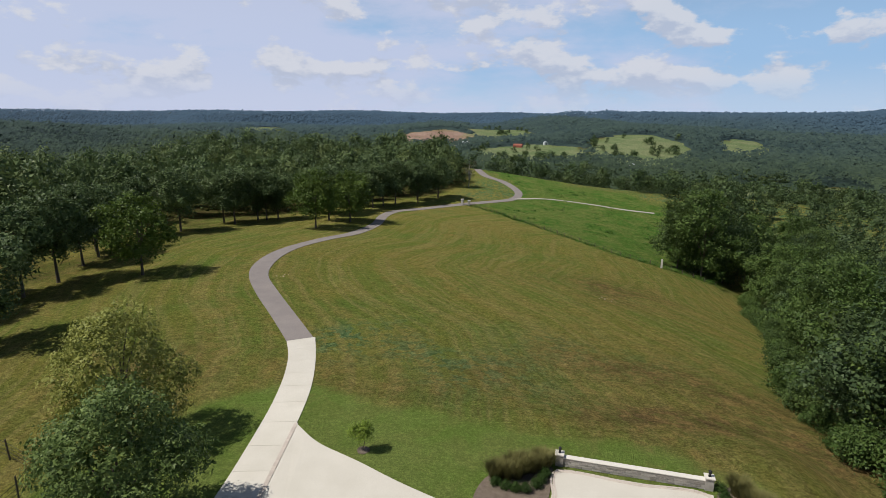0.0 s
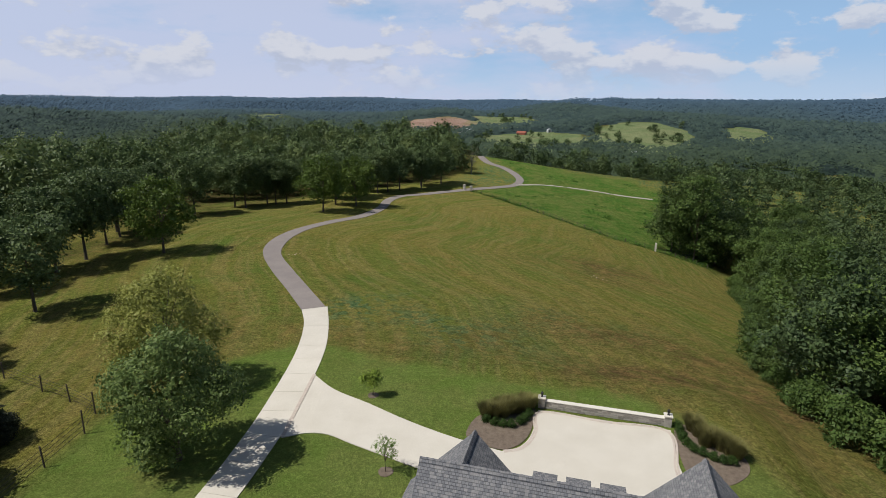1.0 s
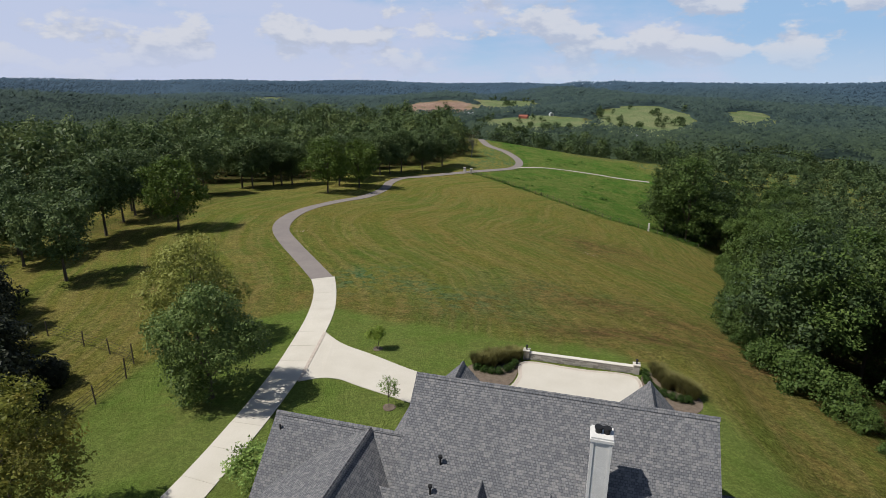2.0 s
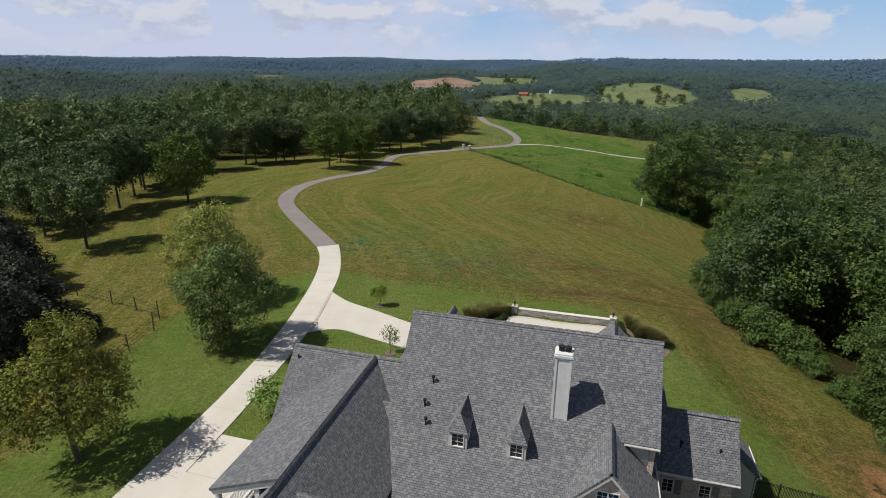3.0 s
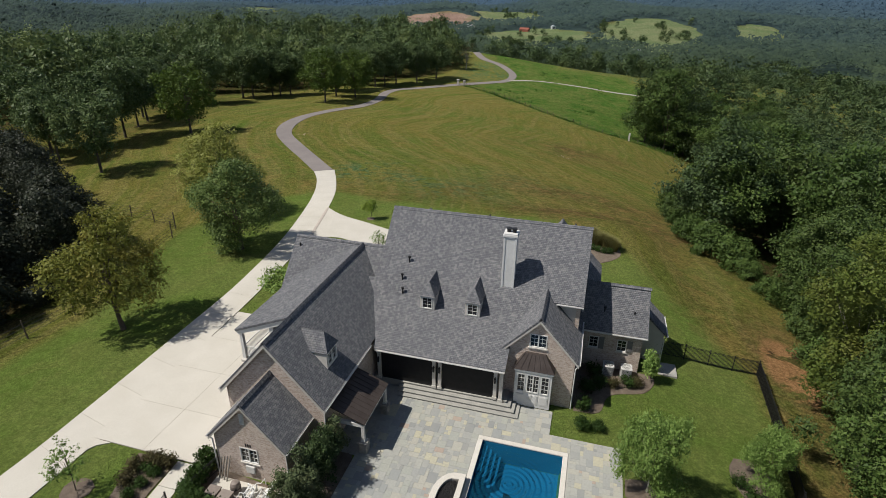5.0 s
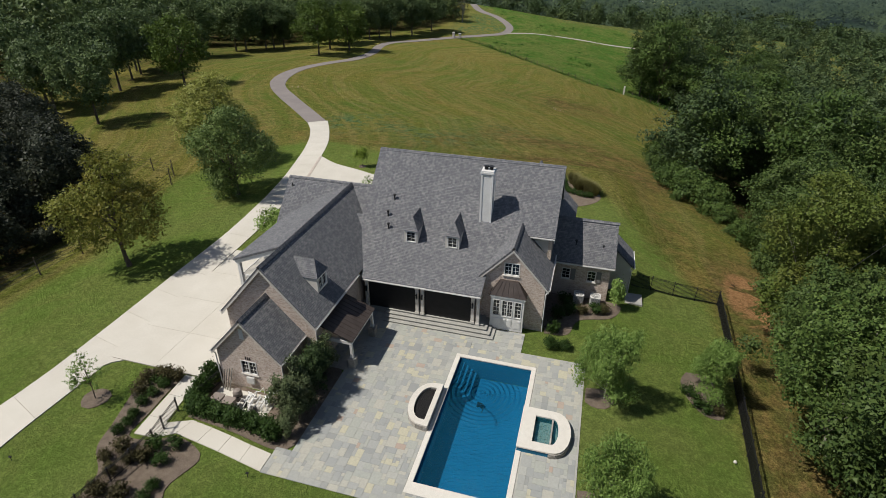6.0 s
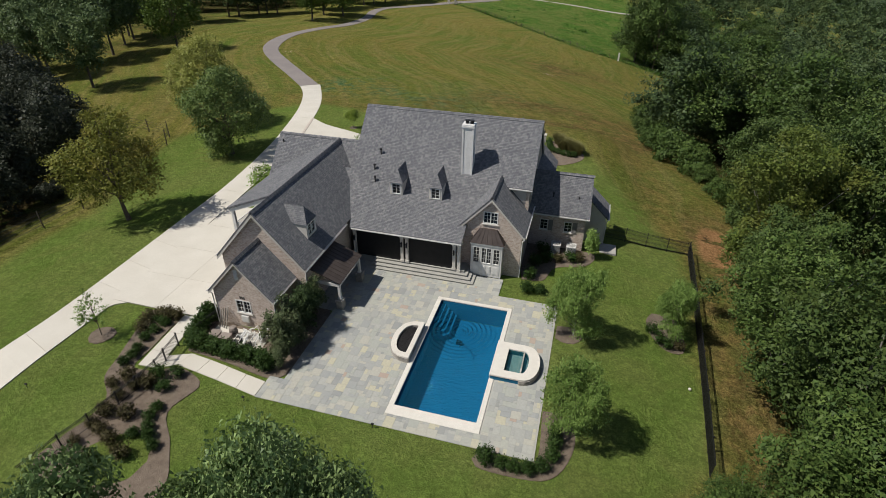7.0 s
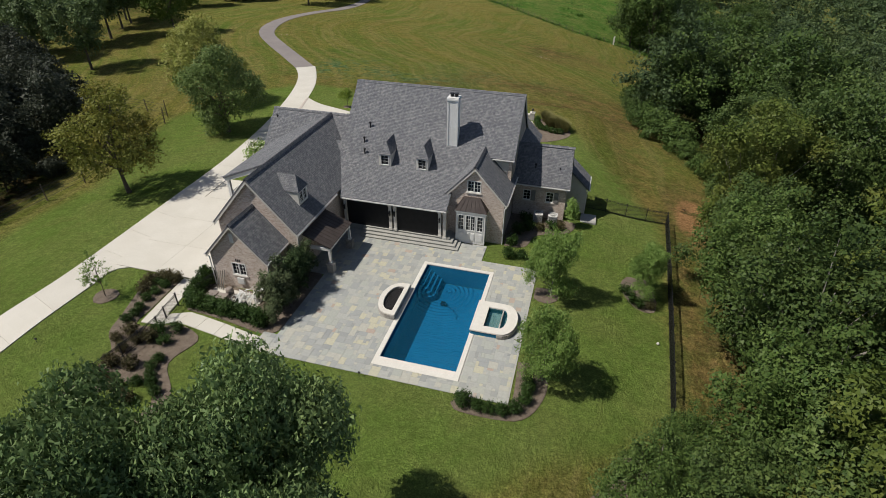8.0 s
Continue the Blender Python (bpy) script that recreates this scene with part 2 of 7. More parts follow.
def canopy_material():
    """Mixed oak; bluish distance haze is painted into the base colour, thicker farther out."""
    m = Mat("far_canopy", 0.9, spec=0.1)
    z = m.attr("far_haze")
    tree = m.math("ADD", m.math("MULTIPLY", m.attr("tree_tone").outputs["Fac"], 0.45), m.math("MULTIPLY", m.random("island"), 0.2))
    tree = m.math("ADD", tree, m.math("MULTIPLY", m.noise(0.007, 5, 0.65, lo=0.38, hi=0.62), 0.4))
    c = m.mix(tree, (0.013, 0.024, 0.012), (0.054, 0.075, 0.028))
    # distant crowns go flat and blue: haze mixed into the colour
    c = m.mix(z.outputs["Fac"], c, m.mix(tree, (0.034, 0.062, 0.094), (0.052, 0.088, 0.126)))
    # shade in the gaps is painted: the sheet under the sprays is darkened
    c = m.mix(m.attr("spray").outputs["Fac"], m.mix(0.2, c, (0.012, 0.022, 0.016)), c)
    m.color(c)
    return m.m


def glass_material():
    m = Mat("window_glass", 0.05, spec=0.6)
    m.color(m.mix(m.noise(0.7), (0.012, 0.014, 0.016), (0.03, 0.033, 0.036)))
    return m.m


def water_material(name, tint, rings=True):
    m = Mat(name, 0.02)
    fres = m.n.new("ShaderNodeFresnel")
    fres.inputs["IOR"].default_value = 1.33
    tr = m.n.new("ShaderNodeBsdfTransparent")
    tr.inputs["Color"].default_value = (*tint, 1)
    gl = m.n.new("ShaderNodeBsdfGlossy")
    gl.inputs["Roughness"].default_value = 0.03
    mixer = m.n.new("ShaderNodeMixShader")
    m.l.new(fres.outputs[0], mixer.inputs[0])
    m.l.new(tr.outputs[0], mixer.inputs[1])
    m.l.new(gl.outputs[0], mixer.inputs[2])
    body = m.n.new("ShaderNodeBsdfDiffuse")
    body.inputs["Color"].default_value = (0.02, 0.22, 0.38, 1)
    cloudy = m.n.new("ShaderNodeMixShader")
    cloudy.inputs[0].default_value = 0.15
    m.l.new(mixer.outputs[0], cloudy.inputs[1])
    m.l.new(body.outputs[0], cloudy.inputs[2])
    m.l.new(cloudy.outputs[0], m.n["Material Output"].inputs["Surface"])
    h = m.noise(5.0, 3)
    if rings:
        w = m.n.new("ShaderNodeTexWave")
        w.wave_type, w.rings_direction = "RINGS", "Z"
        w.inputs["Scale"].default_value, w.inputs["Distortion"].default_value = 0.9, 0.6
        w.inputs["Detail Scale"].default_value = 0.8
        mp = m.n.new("ShaderNodeMapping")
        mp.inputs["Location"].default_value = (-7.9, 1.9, 0)
        m.l.new(m.tc.outputs["Object"], mp.inputs[0])
        m.l.new(mp.outputs[0], w.inputs["Vector"])
        ln = m.n.new("ShaderNodeVectorMath")
        ln.operation = "LENGTH"
        m.l.new(mp.outputs[0], ln.inputs[0])
        fade = m.range(ln.outputs["Value"], 0.6, 3.4, 1.0, 0.0)
        h = m.math("ADD", m.math("MULTIPLY", h, 0.25), m.math("MULTIPLY", w.outputs["Fac"], fade))
    b = m.n.new("ShaderNodeBump")
    b.inputs["Strength"].default_value, b.inputs["Distance"].default_value = 1.0, 0.42
    m.l.new(h, b.inputs["Height"])
    for n in (gl, fres, body):
        m.l.new(b.outputs[0], n.inputs["Normal"])
    return m.m


GROUND = ground_material()
SHINGLE = shingle_material("slate_grey_shingle", (0.128, 0.132, 0.143), (0.200, 0.201, 0.208), (0.305, 0.294, 0.285))
BRICK = brick_material()
CONCRETE = grain("pale_concrete", (0.505, 0.472, 0.405), (0.575, 0.542, 0.475), 0.35, 0.85, 0.1, 25, vary=0.05)
ASPHALT = grain("worn_asphalt", (0.20, 0.175, 0.165), (0.255, 0.225, 0.205), 0.3, 0.9, 0.2, 30, vary=0)
LIMESTONE = grain("pale_limestone", (0.56, 0.525, 0.46), (0.64, 0.60, 0.535), 2.0, 0.8, 0.1, 30, vary=0.08)
WHITE = grain("white_paint", (0.64, 0.63, 0.60), (0.72, 0.71, 0.68), 2.0, 0.5, 0.03, 30, vary=0)
TRIM = grain("cream_trim", (0.55, 0.52, 0.47), (0.62, 0.59, 0.54), 2.0, 0.55, 0.03, 30, vary=0)
COPPER = grain("aged_copper", (0.066, 0.052, 0.046), (0.098, 0.080, 0.071), 1.5, 0.5, 0.08, 20, metal=0.35, vary=0)
BLACK = grain("black_metal", (0.012, 0.012, 0.013), (0.02, 0.02, 0.021), 4, 0.5, 0.03, 40, vary=0)
SCREEN = grain("dark_screen", (0.008, 0.008, 0.009), (0.016, 0.016, 0.017), 2, 0.7, 0.02, 60, vary=0)
GLASS = glass_material()
BARK = grain("bark", (0.075, 0.060, 0.045), (0.13, 0.105, 0.08), 3, 0.95, 0.6, 18, 0.03)
PALE_BARK = grain("pale_bark", (0.22, 0.20, 0.17), (0.32, 0.30, 0.26), 3, 0.95, 0.5, 18, 0.02)
MULCH = grain("mulch", (0.150, 0.115, 0.086), (0.245, 0.195, 0.150), 2.5, 0.95, 0.9, 22, 0.05, vary=0)
DIRT = grain("bare_clay", (0.30, 0.175, 0.085), (0.38, 0.24, 0.13), 0.6, 0.95, 0.5, 6, 0.05, vary=0)
FIELDSTONE = grain("grey_fieldstone", (0.20, 0.185, 0.165), (0.36, 0.335, 0.30), 3.0, 0.9, 0.5, 20, 0.02, vary=0.5)
LEAF_OAK = leaf_material("oak_leaves", (0.044, 0.078, 0.021), (0.138, 0.190, 0.052))
LEAF_DARK = leaf_material("dark_leaves", (0.040, 0.068, 0.028), (0.098, 0.142, 0.052))
LEAF_MAPLE = leaf_material("maple_leaves", (0.046, 0.086, 0.020), (0.132, 0.188, 0.048))
LEAF_WARM = leaf_material("turning_leaves", (0.140, 0.160, 0.028), (0.300, 0.290, 0.060), (0.34, 0.230, 0.045))
LEAF_ROUND = leaf_material("round_tree_leaves", (0.075, 0.120, 0.032), (0.200, 0.262, 0.080))
LEAF_OLIVE = leaf_material("olive_leaves", (0.225, 0.245, 0.052), (0.450, 0.450, 0.125))
LEAF_LIGHT = leaf_material("birch_leaves", (0.135, 0.225, 0.050), (0.330, 0.450, 0.130))
LEAF_BOX = leaf_material("box_leaves", (0.03, 0.062, 0.014), (0.062, 0.105, 0.024))
LEAF_DRY = leaf_material("dry_shrub_leaves", (0.070, 0.066, 0.028), (0.115, 0.095, 0.042), (0.13, 0.075, 0.03))
LEAF_GROVE = leaf_material("grove_leaves", (0.062, 0.098, 0.038), (0.160, 0.215, 0.078))
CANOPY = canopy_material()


# ---- helpers for building ----
def link_mesh(name, bm, material, parent=None):
    me = bpy.data.meshes.new(name)
    bm.to_mesh(me)
    bm.free()
    me.materials.append(material)
    ob = new(name, me)
    if parent:
        ob.parent = parent
    return ob


def part(name, bm, material, parent, label=""):
    return tagged(link_mesh(name, bm, material, parent), label)


def raw_mesh(name, verts, faces, material, smooth=False):
    """A mesh straight from arrays; all faces have the same number of corners."""
    me = bpy.data.meshes.new(name)
    verts, faces = np.asarray(verts, np.float32), np.asarray(faces, np.int32)
    k = faces.shape[1]
    me.vertices.add(len(verts))
    me.vertices.foreach_set("co", verts.ravel())
    me.loops.add(faces.size)
    me.loops.foreach_set("vertex_index", faces.ravel())
    me.polygons.add(len(faces))
    me.polygons.foreach_set("loop_start", np.arange(0, faces.size, k, dtype=np.int32))
    if smooth:
        me.polygons.foreach_set("use_smooth", np.ones(len(faces), bool))
    me.materials.append(material)
    me.update(calc_edges=True)
    me.validate()
    return me


def box(bm, x0, y0, z0, x1, y1, z1):
    v = [bm.verts.new(p) for p in ((x0, y0, z0), (x1, y0, z0), (x1, y1, z0), (x0, y1, z0), (x0, y0, z1), (x1, y0, z1), (x1, y1, z1), (x0, y1, z1))]
    for f in ((3, 2, 1, 0), (4, 5, 6, 7), (0, 1, 5, 4), (1, 2, 6, 5), (2, 3, 7, 6), (3, 0, 4, 7)):
        bm.faces.new([v[i] for i in f])
    return v


def box_uv(bm):
    """Metres along the wall and up it, from each face's own direction."""
    uv = bm.loops.layers.uv.verify()
    bm.normal_update()
    for f in bm.faces:
        n = f.normal
        for l in f.loops:
            c = l.vert.co
            l[uv].uv = (c.x, c.y) if abs(n.z) > 0.7 else ((c.y, c.z) if abs(n.x) > abs(n.y) else (c.x, c.z))


def prism(bm, poly, z0, z1):
    """A flat outline (counter-clockwise) raised from z0 to z1; z may be a function of (x, y)."""
    a = z0 if callable(z0) else (lambda x, y: z0)
    b = z1 if callable(z1) else (lambda x, y: z1)
    lo = [bm.verts.new((x, y, a(x, y))) for x, y in poly]
    hi = [bm.verts.new((x, y, b(x, y))) for x, y in poly]
    bm.faces.new(lo[::-1])
    bm.faces.new(hi)
    for i in range(len(poly)):
        j = (i + 1) % len(poly)
        bm.faces.new((lo[i], lo[j], hi[j], hi[i]))


def tube(bm, points, radii, sides=7):
    """A tapered tube along points."""
    rings = []
    for i, p in enumerate(points):
        a, b = Vector(points[max(i - 1, 0)]), Vector(points[min(i + 1, len(points) - 1)])
        d = (b - a).normalized()
        u = d.cross(Vector((0.3, 0.9, 0.2))).normalized()
        w = d.cross(u)
        rings.append([bm.verts.new(Vector(p) + radii[i] * (math.cos(t) * u + math.sin(t) * w)) for t in (2 * math.pi * k / sides for k in range(sides))])
    for r, s in zip(rings, rings[1:]):
        for k in range(sides):
            bm.faces.new((r[k], r[(k + 1) % sides], s[(k + 1) % sides], s[k]))
    bm.faces.new(rings[0][::-1])
    bm.faces.new(rings[-1])


def smooth_line(points, step=1.5):
    """Catmull-Rom through the points, about one point per step."""
    P = [Vector(p) for p in points]
    P = [2 * P[0] - P[1], *P, 2 * P[-1] - P[-2]]
    out = []
    for a, b, c, d in zip(P, P[1:], P[2:], P[3:]):
        n = max(1, round((c - b).length / step))
        for i in range(n):
            t = i / n
            out.append(0.5 * (2 * b + (c - a) * t + (2 * a - 5 * b + 4 * c - d) * t * t + (3 * b - a - 3 * c + d) * t ** 3))
    return out + [P[-2]]


def inside(poly, x, y):
    """Signed distance to an outline, positive within; x and y are arrays."""
    x, y = np.asarray(x, float), np.asarray(y, float)
    best, odd = np.full(x.shape, 1e9), np.zeros(x.shape, bool)
    for (ax, ay), (bx, by) in zip(poly, poly[1:] + poly[:1]):
        ex, ey = bx - ax, by - ay
        t = np.clip(((x - ax) * ex + (y - ay) * ey) / (ex * ex + ey * ey), 0, 1)
        best = np.minimum(best, np.hypot(x - ax - t * ex, y - ay - t * ey))
        if ay != by:
            odd ^= ((ay > y) != (by > y)) & (x < (bx - ax) * (y - ay) / (by - ay) + ax)
    return np.where(odd, best, -best)


def step01(t):
    t = np.clip(t, 0, 1)
    return t * t * (3 - 2 * t)


# ---- the lie of the land ----
HILL = (-6.079, -13.053, 5.436, 20.724, -7.679, -6.026, -5.708, -9.967, 19.669, -2.600, -16.185, -9.516, -8.002, 2.949, 10.459, 2.770, 5.056, 4.347, 1.026, 2.576, -6.765)


def far_land(x, y):
    d, az = np.hypot(x, y), np.degrees(np.arctan2(-x, y))
    z = -45 + (52 + 24 * step01((az + 8) / 34)) * step01((d - 1250 - 1350 * step01((az + 8) / 34)) / 2000)     # the valley runs out far to the north-west
    z = z + 9 * np.sin(x / 210 + 1.0) * np.cos(y / 260) * step01((d - 600) / 600)
    z = z + 16 * np.sin(az / 7 + d / 900) * step01((d - 1700) / 900) * step01((4300 - d) / 900)
    fold = np.sin(y / 215 + 1.5 * np.sin(x / 430) + 0.6 * np.sin(x / 170 + y / 400)) * (0.6 + 0.4 * np.sin(x / 260 - y / 700))
    z = z + 30 * fold * step01((d - 950) / 500) * step01((4300 - d) / 900) * step01(-glade(x, y) / 2.5)     # folds of the ridges
    z = z + 66 * np.exp(-((az - 56) / 13) ** 2 - ((d - 1500) / 420) ** 2)      # wooded hill on the left skyline
    z = z + 20 * np.exp(-((az + 5) / 8) ** 2 - ((d - 1350) / 330) ** 2)        # pasture knoll
    z = z + 26 * np.exp(-((az - 3) / 7) ** 2 - ((d - 2050) / 300) ** 2)
    z = z + 30 * np.exp(-((az - 15) / 7) ** 2 - ((d - 1680) / 190) ** 2)       # ploughed slope
    for a, r, w, h in GLADES:
        z = z + 9 * np.exp(-((az - a) / (1.5 * w)) ** 2 - ((d - r - 0.9 * h) / (1.1 * h)) ** 2) * step01((r - 700) / 200)
    return z


def land(x, y):
    """Height of the ground; x and y are arrays or numbers."""
    x, y = np.asarray(x, float), np.asarray(y, float)
    u, v = (np.clip(x, -130, 45) + 50) / 100, (np.clip(y, -45, 330) - 140) / 200
    z, k = 0.0, 0
    for i in range(6):
        for j in range(6 - i):
            z = z + HILL[k] * u ** i * v ** j
            k += 1
    off = np.hypot(np.maximum(np.maximum(-22 - x, (x - 15.2) * 1.5), 0), np.maximum(np.maximum(-12.2 - y, y - 43), 0))
    z = z * step01(off / 13)
    out = np.hypot(np.maximum(np.maximum(-260 - x, (x - 55) * 0.8), 0), np.maximum(np.maximum(-90 - y, (y - 325 - 0.25 * np.clip(-x - 80, 0, 200)) * 1.7), 0))
    k = step01(out / 250)
    return z * (1 - k) + far_land(x, y) * k


def ground_z(x, y):
    return float(land(x, y))


LAWN = [(-36, -34), (-35.5, 2), (-35, 8), (-38, 18), (-41, 27), (-36, 40), (-31, 48), (-18, 44.3), (6, 43.7), (13, 41.2), (17.6, 33.5), (21, 26), (25.8, 16.5), (24.9, -9), (21.5, -13.5), (10, -21), (-10, -25), (-20, -30)]
MEADOW = [(-48, 224), (-30, 206.5), (-8, 187.3), (10, 174.5), (40, 171), (62, 260), (48, 300), (-70, 352), (-60, 318), (-45, 298), (-36, 272), (-34, 252)]
OPEN = [(-37, -34), (-37, 2), (-43, 22), (-56, 30), (-95, 40), (-140, 92), (-128, 150), (-104, 170), (-88, 205), (-66, 240), (-60, 290), (-80, 355), (40, 305), (60, 250), (44, 172), (34, 110), (25.5, 76), (22.5, 60), (25, 48), (30.5, 36), (30.3, 22), (28, 10), (27.5, -4), (21.5, -14), (8, -22), (-12, -28)]
EAST = [(22.5, 60), (25, 48), (31, 36), (31, 20), (28, -4), (23, -16), (22, -30), (60, -40), (120, 20), (150, 120), (140, 215), (75, 235), (52, 190), (47, 172), (36, 112), (26, 77)]
WEST = [(-43, 20), (-55, 33), (-96, 43), (-144, 95), (-124, 130), (-118, 165), (-108, 185), (-92, 215), (-72, 245), (-66, 290), (-86, 350), (-250, 320), (-260, 60), (-150, -30), (-50, -30), (-42, 0)]
MOWN = [(-24, -30), (-22, 0), (-24, 28), (-28, 44), (-36, 59), (-52, 77), (-62, 90), (-68, 105), (-68, 120), (-64, 140), (-70, 180), (-64, 200), (-50, 224)]
NORTH = [(-92, 352), (-80, 362), (44, 312), (66, 258), (78, 236), (140, 215), (180, 300), (150, 400), (30, 440), (-140, 430), (-120, 380)]
GLADES = [(15.8, 1430, 4.6, 250), (9.5, 1640, 3.6, 300), (6.5, 1000, 6.0, 200), (-4.3, 1080, 4.8, 240), (-13.2, 1250, 2.2, 150), (-15.5, 560, 4.6, 110), (-21, 620, 2.6, 90), (1, 2620, 1.6, 260), (27, 860, 4.4, 220), (33.5, 2150, 2.4, 130)]


def glade(x, y):
    """How far within a distant clearing, above 0 inside."""
    d, az = np.hypot(x, y), np.degrees(np.arctan2(-x, y))
    return np.max([1 - ((az - a) / w) ** 2 - ((d - r) / h) ** 2 for a, r, w, h in GLADES], axis=0)


def graded(fine0, fine1, step, end0, end1, grow=1.07):
    mid = list(np.arange(fine0, fine1 + 0.01, step))
    s, lo = step, [fine0]
    while lo[-1] > end0:
        s *= grow
        lo.append(lo[-1] - s)
    s, hi = step, [mid[-1]]
    while hi[-1] < end1:
        s *= grow
        hi.append(hi[-1] + s)
    return np.array(lo[:0:-1] + mid + hi[1:])


def build_ground():
    xs, ys = graded(-60, 42, 1.1, -4700, 4700), graded(-30, 75, 1.1, -3000, 4800)
    X, Y = np.meshgrid(xs, ys)
    Z = land(X, Y)
    pool_pit = (X > 5.3) & (X < 11.3) & (Y > -10.8) & (Y < 1.5)
    Z = np.where(pool_pit, -3.0, Z - 0.02)
    nx, ny = len(xs), len(ys)
    i = (np.arange(ny - 1)[:, None] * nx + np.arange(nx - 1)[None]).ravel()
    me = raw_mesh("ground", np.stack([X, Y, Z], -1).reshape(-1, 3), np.stack([i, i + 1, i + nx + 1, i + nx], -1), GROUND, True)
    x, y = X.ravel(), Y.ravel()
    wob = np.array([noise.noise(Vector((a * 0.11, b * 0.11, 0))) for a, b in zip(x, y)])
    lawn = step01((inside(LAWN, x, y) + 1.2 * wob + 1.0) / 2.0)
    meadow = step01((inside(MEADOW, x, y) + wob + 1.0) / 3.0)
    glades = step01(glade(x, y) * 8)
    red = step01((1 - ((np.degrees(np.arctan2(-x, y)) - 15.9) / 4.4) ** 2 - ((np.hypot(x, y) - 1430) / 230) ** 2) * 8)
    meadow = np.maximum(meadow, glades * 0.45 * (1 - red))
    woods = step01(-(inside(OPEN, x, y) + 3 * wob) / 6) * (1 - glades)
    grove = 0.75 * step01((-(x + 88 + 4 * wob) - 0.10 * (y - 70)) / 12) * (y < 260) * step01((wob + 0.5))
    floor = np.maximum(woods, grove) * (1 - lawn)
    floor = floor * (1 - 0.9 * step01((y - 215) / 40) * step01((420 - y) / 60) * step01((x + 70) / 20))
    floor = np.maximum(floor, 0.15 * glades * (1 - red))
    tan = step01((x - 24.8) / 1.2) * step01((37 - x) / 3) * step01((y + 17) / 4) * step01((38 - y) / 8)
    floor = floor * (1 - 0.9 * tan)
    strip = 0.6 * step01((x - 25.2) / 1.5) * step01((37 - x) / 3) * step01((y + 17) / 4) * step01((34 - y) / 10)
    bare = np.exp(-((x - 13) / 22) ** 2 - ((y - 58) / 13) ** 2) + 0.8 * np.exp(-((x - 6) / 14) ** 2 - ((y - 118) / 12) ** 2) + 0.7 * np.exp(-((x + 24) / 9) ** 2 - ((y - 49) / 4) ** 2) + 0.5 * np.exp(-((x - 23.5) / 3) ** 2 - ((y - 28) / 9) ** 2) + 0.5 * np.exp(-((x + 48) / 9) ** 2 - ((y - 47) / 9) ** 2) 
    clay = 1.6 * np.exp(-((x - 29.9) / 1.7) ** 2 - ((y - 18.8) / 4.2) ** 2) * (1 + wob)
    dry = np.clip(clay + np.maximum(strip, np.clip(bare * (0.9 + 1.0 * wob), 0, 0.80)) + 0.5 * np.clip(wob - 0.15, 0, 1) * (x < -20) * (y < 30), 0, 1)
    col = np.stack([lawn, meadow, floor, dry], -1).astype(np.float32)
    a = me.color_attributes.new("zone", "FLOAT_COLOR", "POINT")
    a.data.foreach_set("color", col.ravel())
    # how far from the drive: the mower goes round along it
    rd = np.full(x.shape, 1e9)
    for (ax, ay), (bx, by) in zip(MOWN, MOWN[1:]):
        ex, ey = bx - ax, by - ay
        t = np.clip(((x - ax) * ex + (y - ay) * ey) / (ex * ex + ey * ey), 0, 1)
        rd = np.minimum(rd, np.hypot(x - ax - t * ex, y - ay - t * ey))
    lush = np.clip(1.2 * np.exp(-((x + 14) / 16) ** 2 - ((y - 58) / 9) ** 2) + 0.8 * np.exp(-((x + 30) / 7) ** 2 - ((y - 66) / 8) ** 2) + 0.5 * np.exp(-((x - 2) / 16) ** 2 - ((y - 72) / 7) ** 2), 0, 1) * (0.6 + 0.8 * wob)
    lush = np.maximum(lush, np.maximum(glades * (1 - red), step01((y - 222) / 25) * step01((x + 66) / 12) * (meadow < 0.5)))
    lu = me.attributes.new("lush", "FLOAT", "POINT")
    lu.data.foreach_set("value", np.clip(lush, 0, 1).astype(np.float32))
    me.attributes.new("hazed_glade", "FLOAT", "POINT").data.foreach_set("value", (glades * (1 - red)).astype(np.float32))
    me.attributes.new("ploughed", "FLOAT", "POINT").data.foreach_set("value", red.astype(np.float32))
    w = me.attributes.new("round", "FLOAT", "POINT")
    w.data.foreach_set("value", np.minimum(rd, 400).astype(np.float32))
    tagged(new("ground", me), "rolling mown field, lawn and pasture running to wooded hills", "ground", kind="structure")


build_ground()


def treetops(X, Y):
    """Height of the crowns above the bottom of the canopy, the slope of each crown and a tone for each tree."""
    h, gx, gy, tone = np.zeros_like(X), np.zeros_like(X), np.zeros_like(X), np.zeros_like(X)
    for size in (9.0, 12.0, 16.0):
        table = np.random.RandomState(int(size * 10)).rand(512, 512, 4)
        ix, iy = np.floor(X / size).astype(int), np.floor(Y / size).astype(int)
        for ox in (-1, 0, 1):
            for oy in (-1, 0, 1):
                t = table[(ix + ox) % 512, (iy + oy) % 512]
                dx, dy = X - (ix + ox + t[..., 0]) * size, Y - (iy + oy + t[..., 1]) * size
                q = np.sqrt(np.clip(1 - (dx ** 2 + dy ** 2) / (size * 0.66) ** 2, 0, 1)) * (0.35 + 0.65 * t[..., 2]) * size * 0.85
                up = q > h
                h, gx, gy, tone = np.where(up, q, h), np.where(up, dx, gx), np.where(up, dy, gy), np.where(up, t[..., 3], tone)
    return h, gx, gy, tone


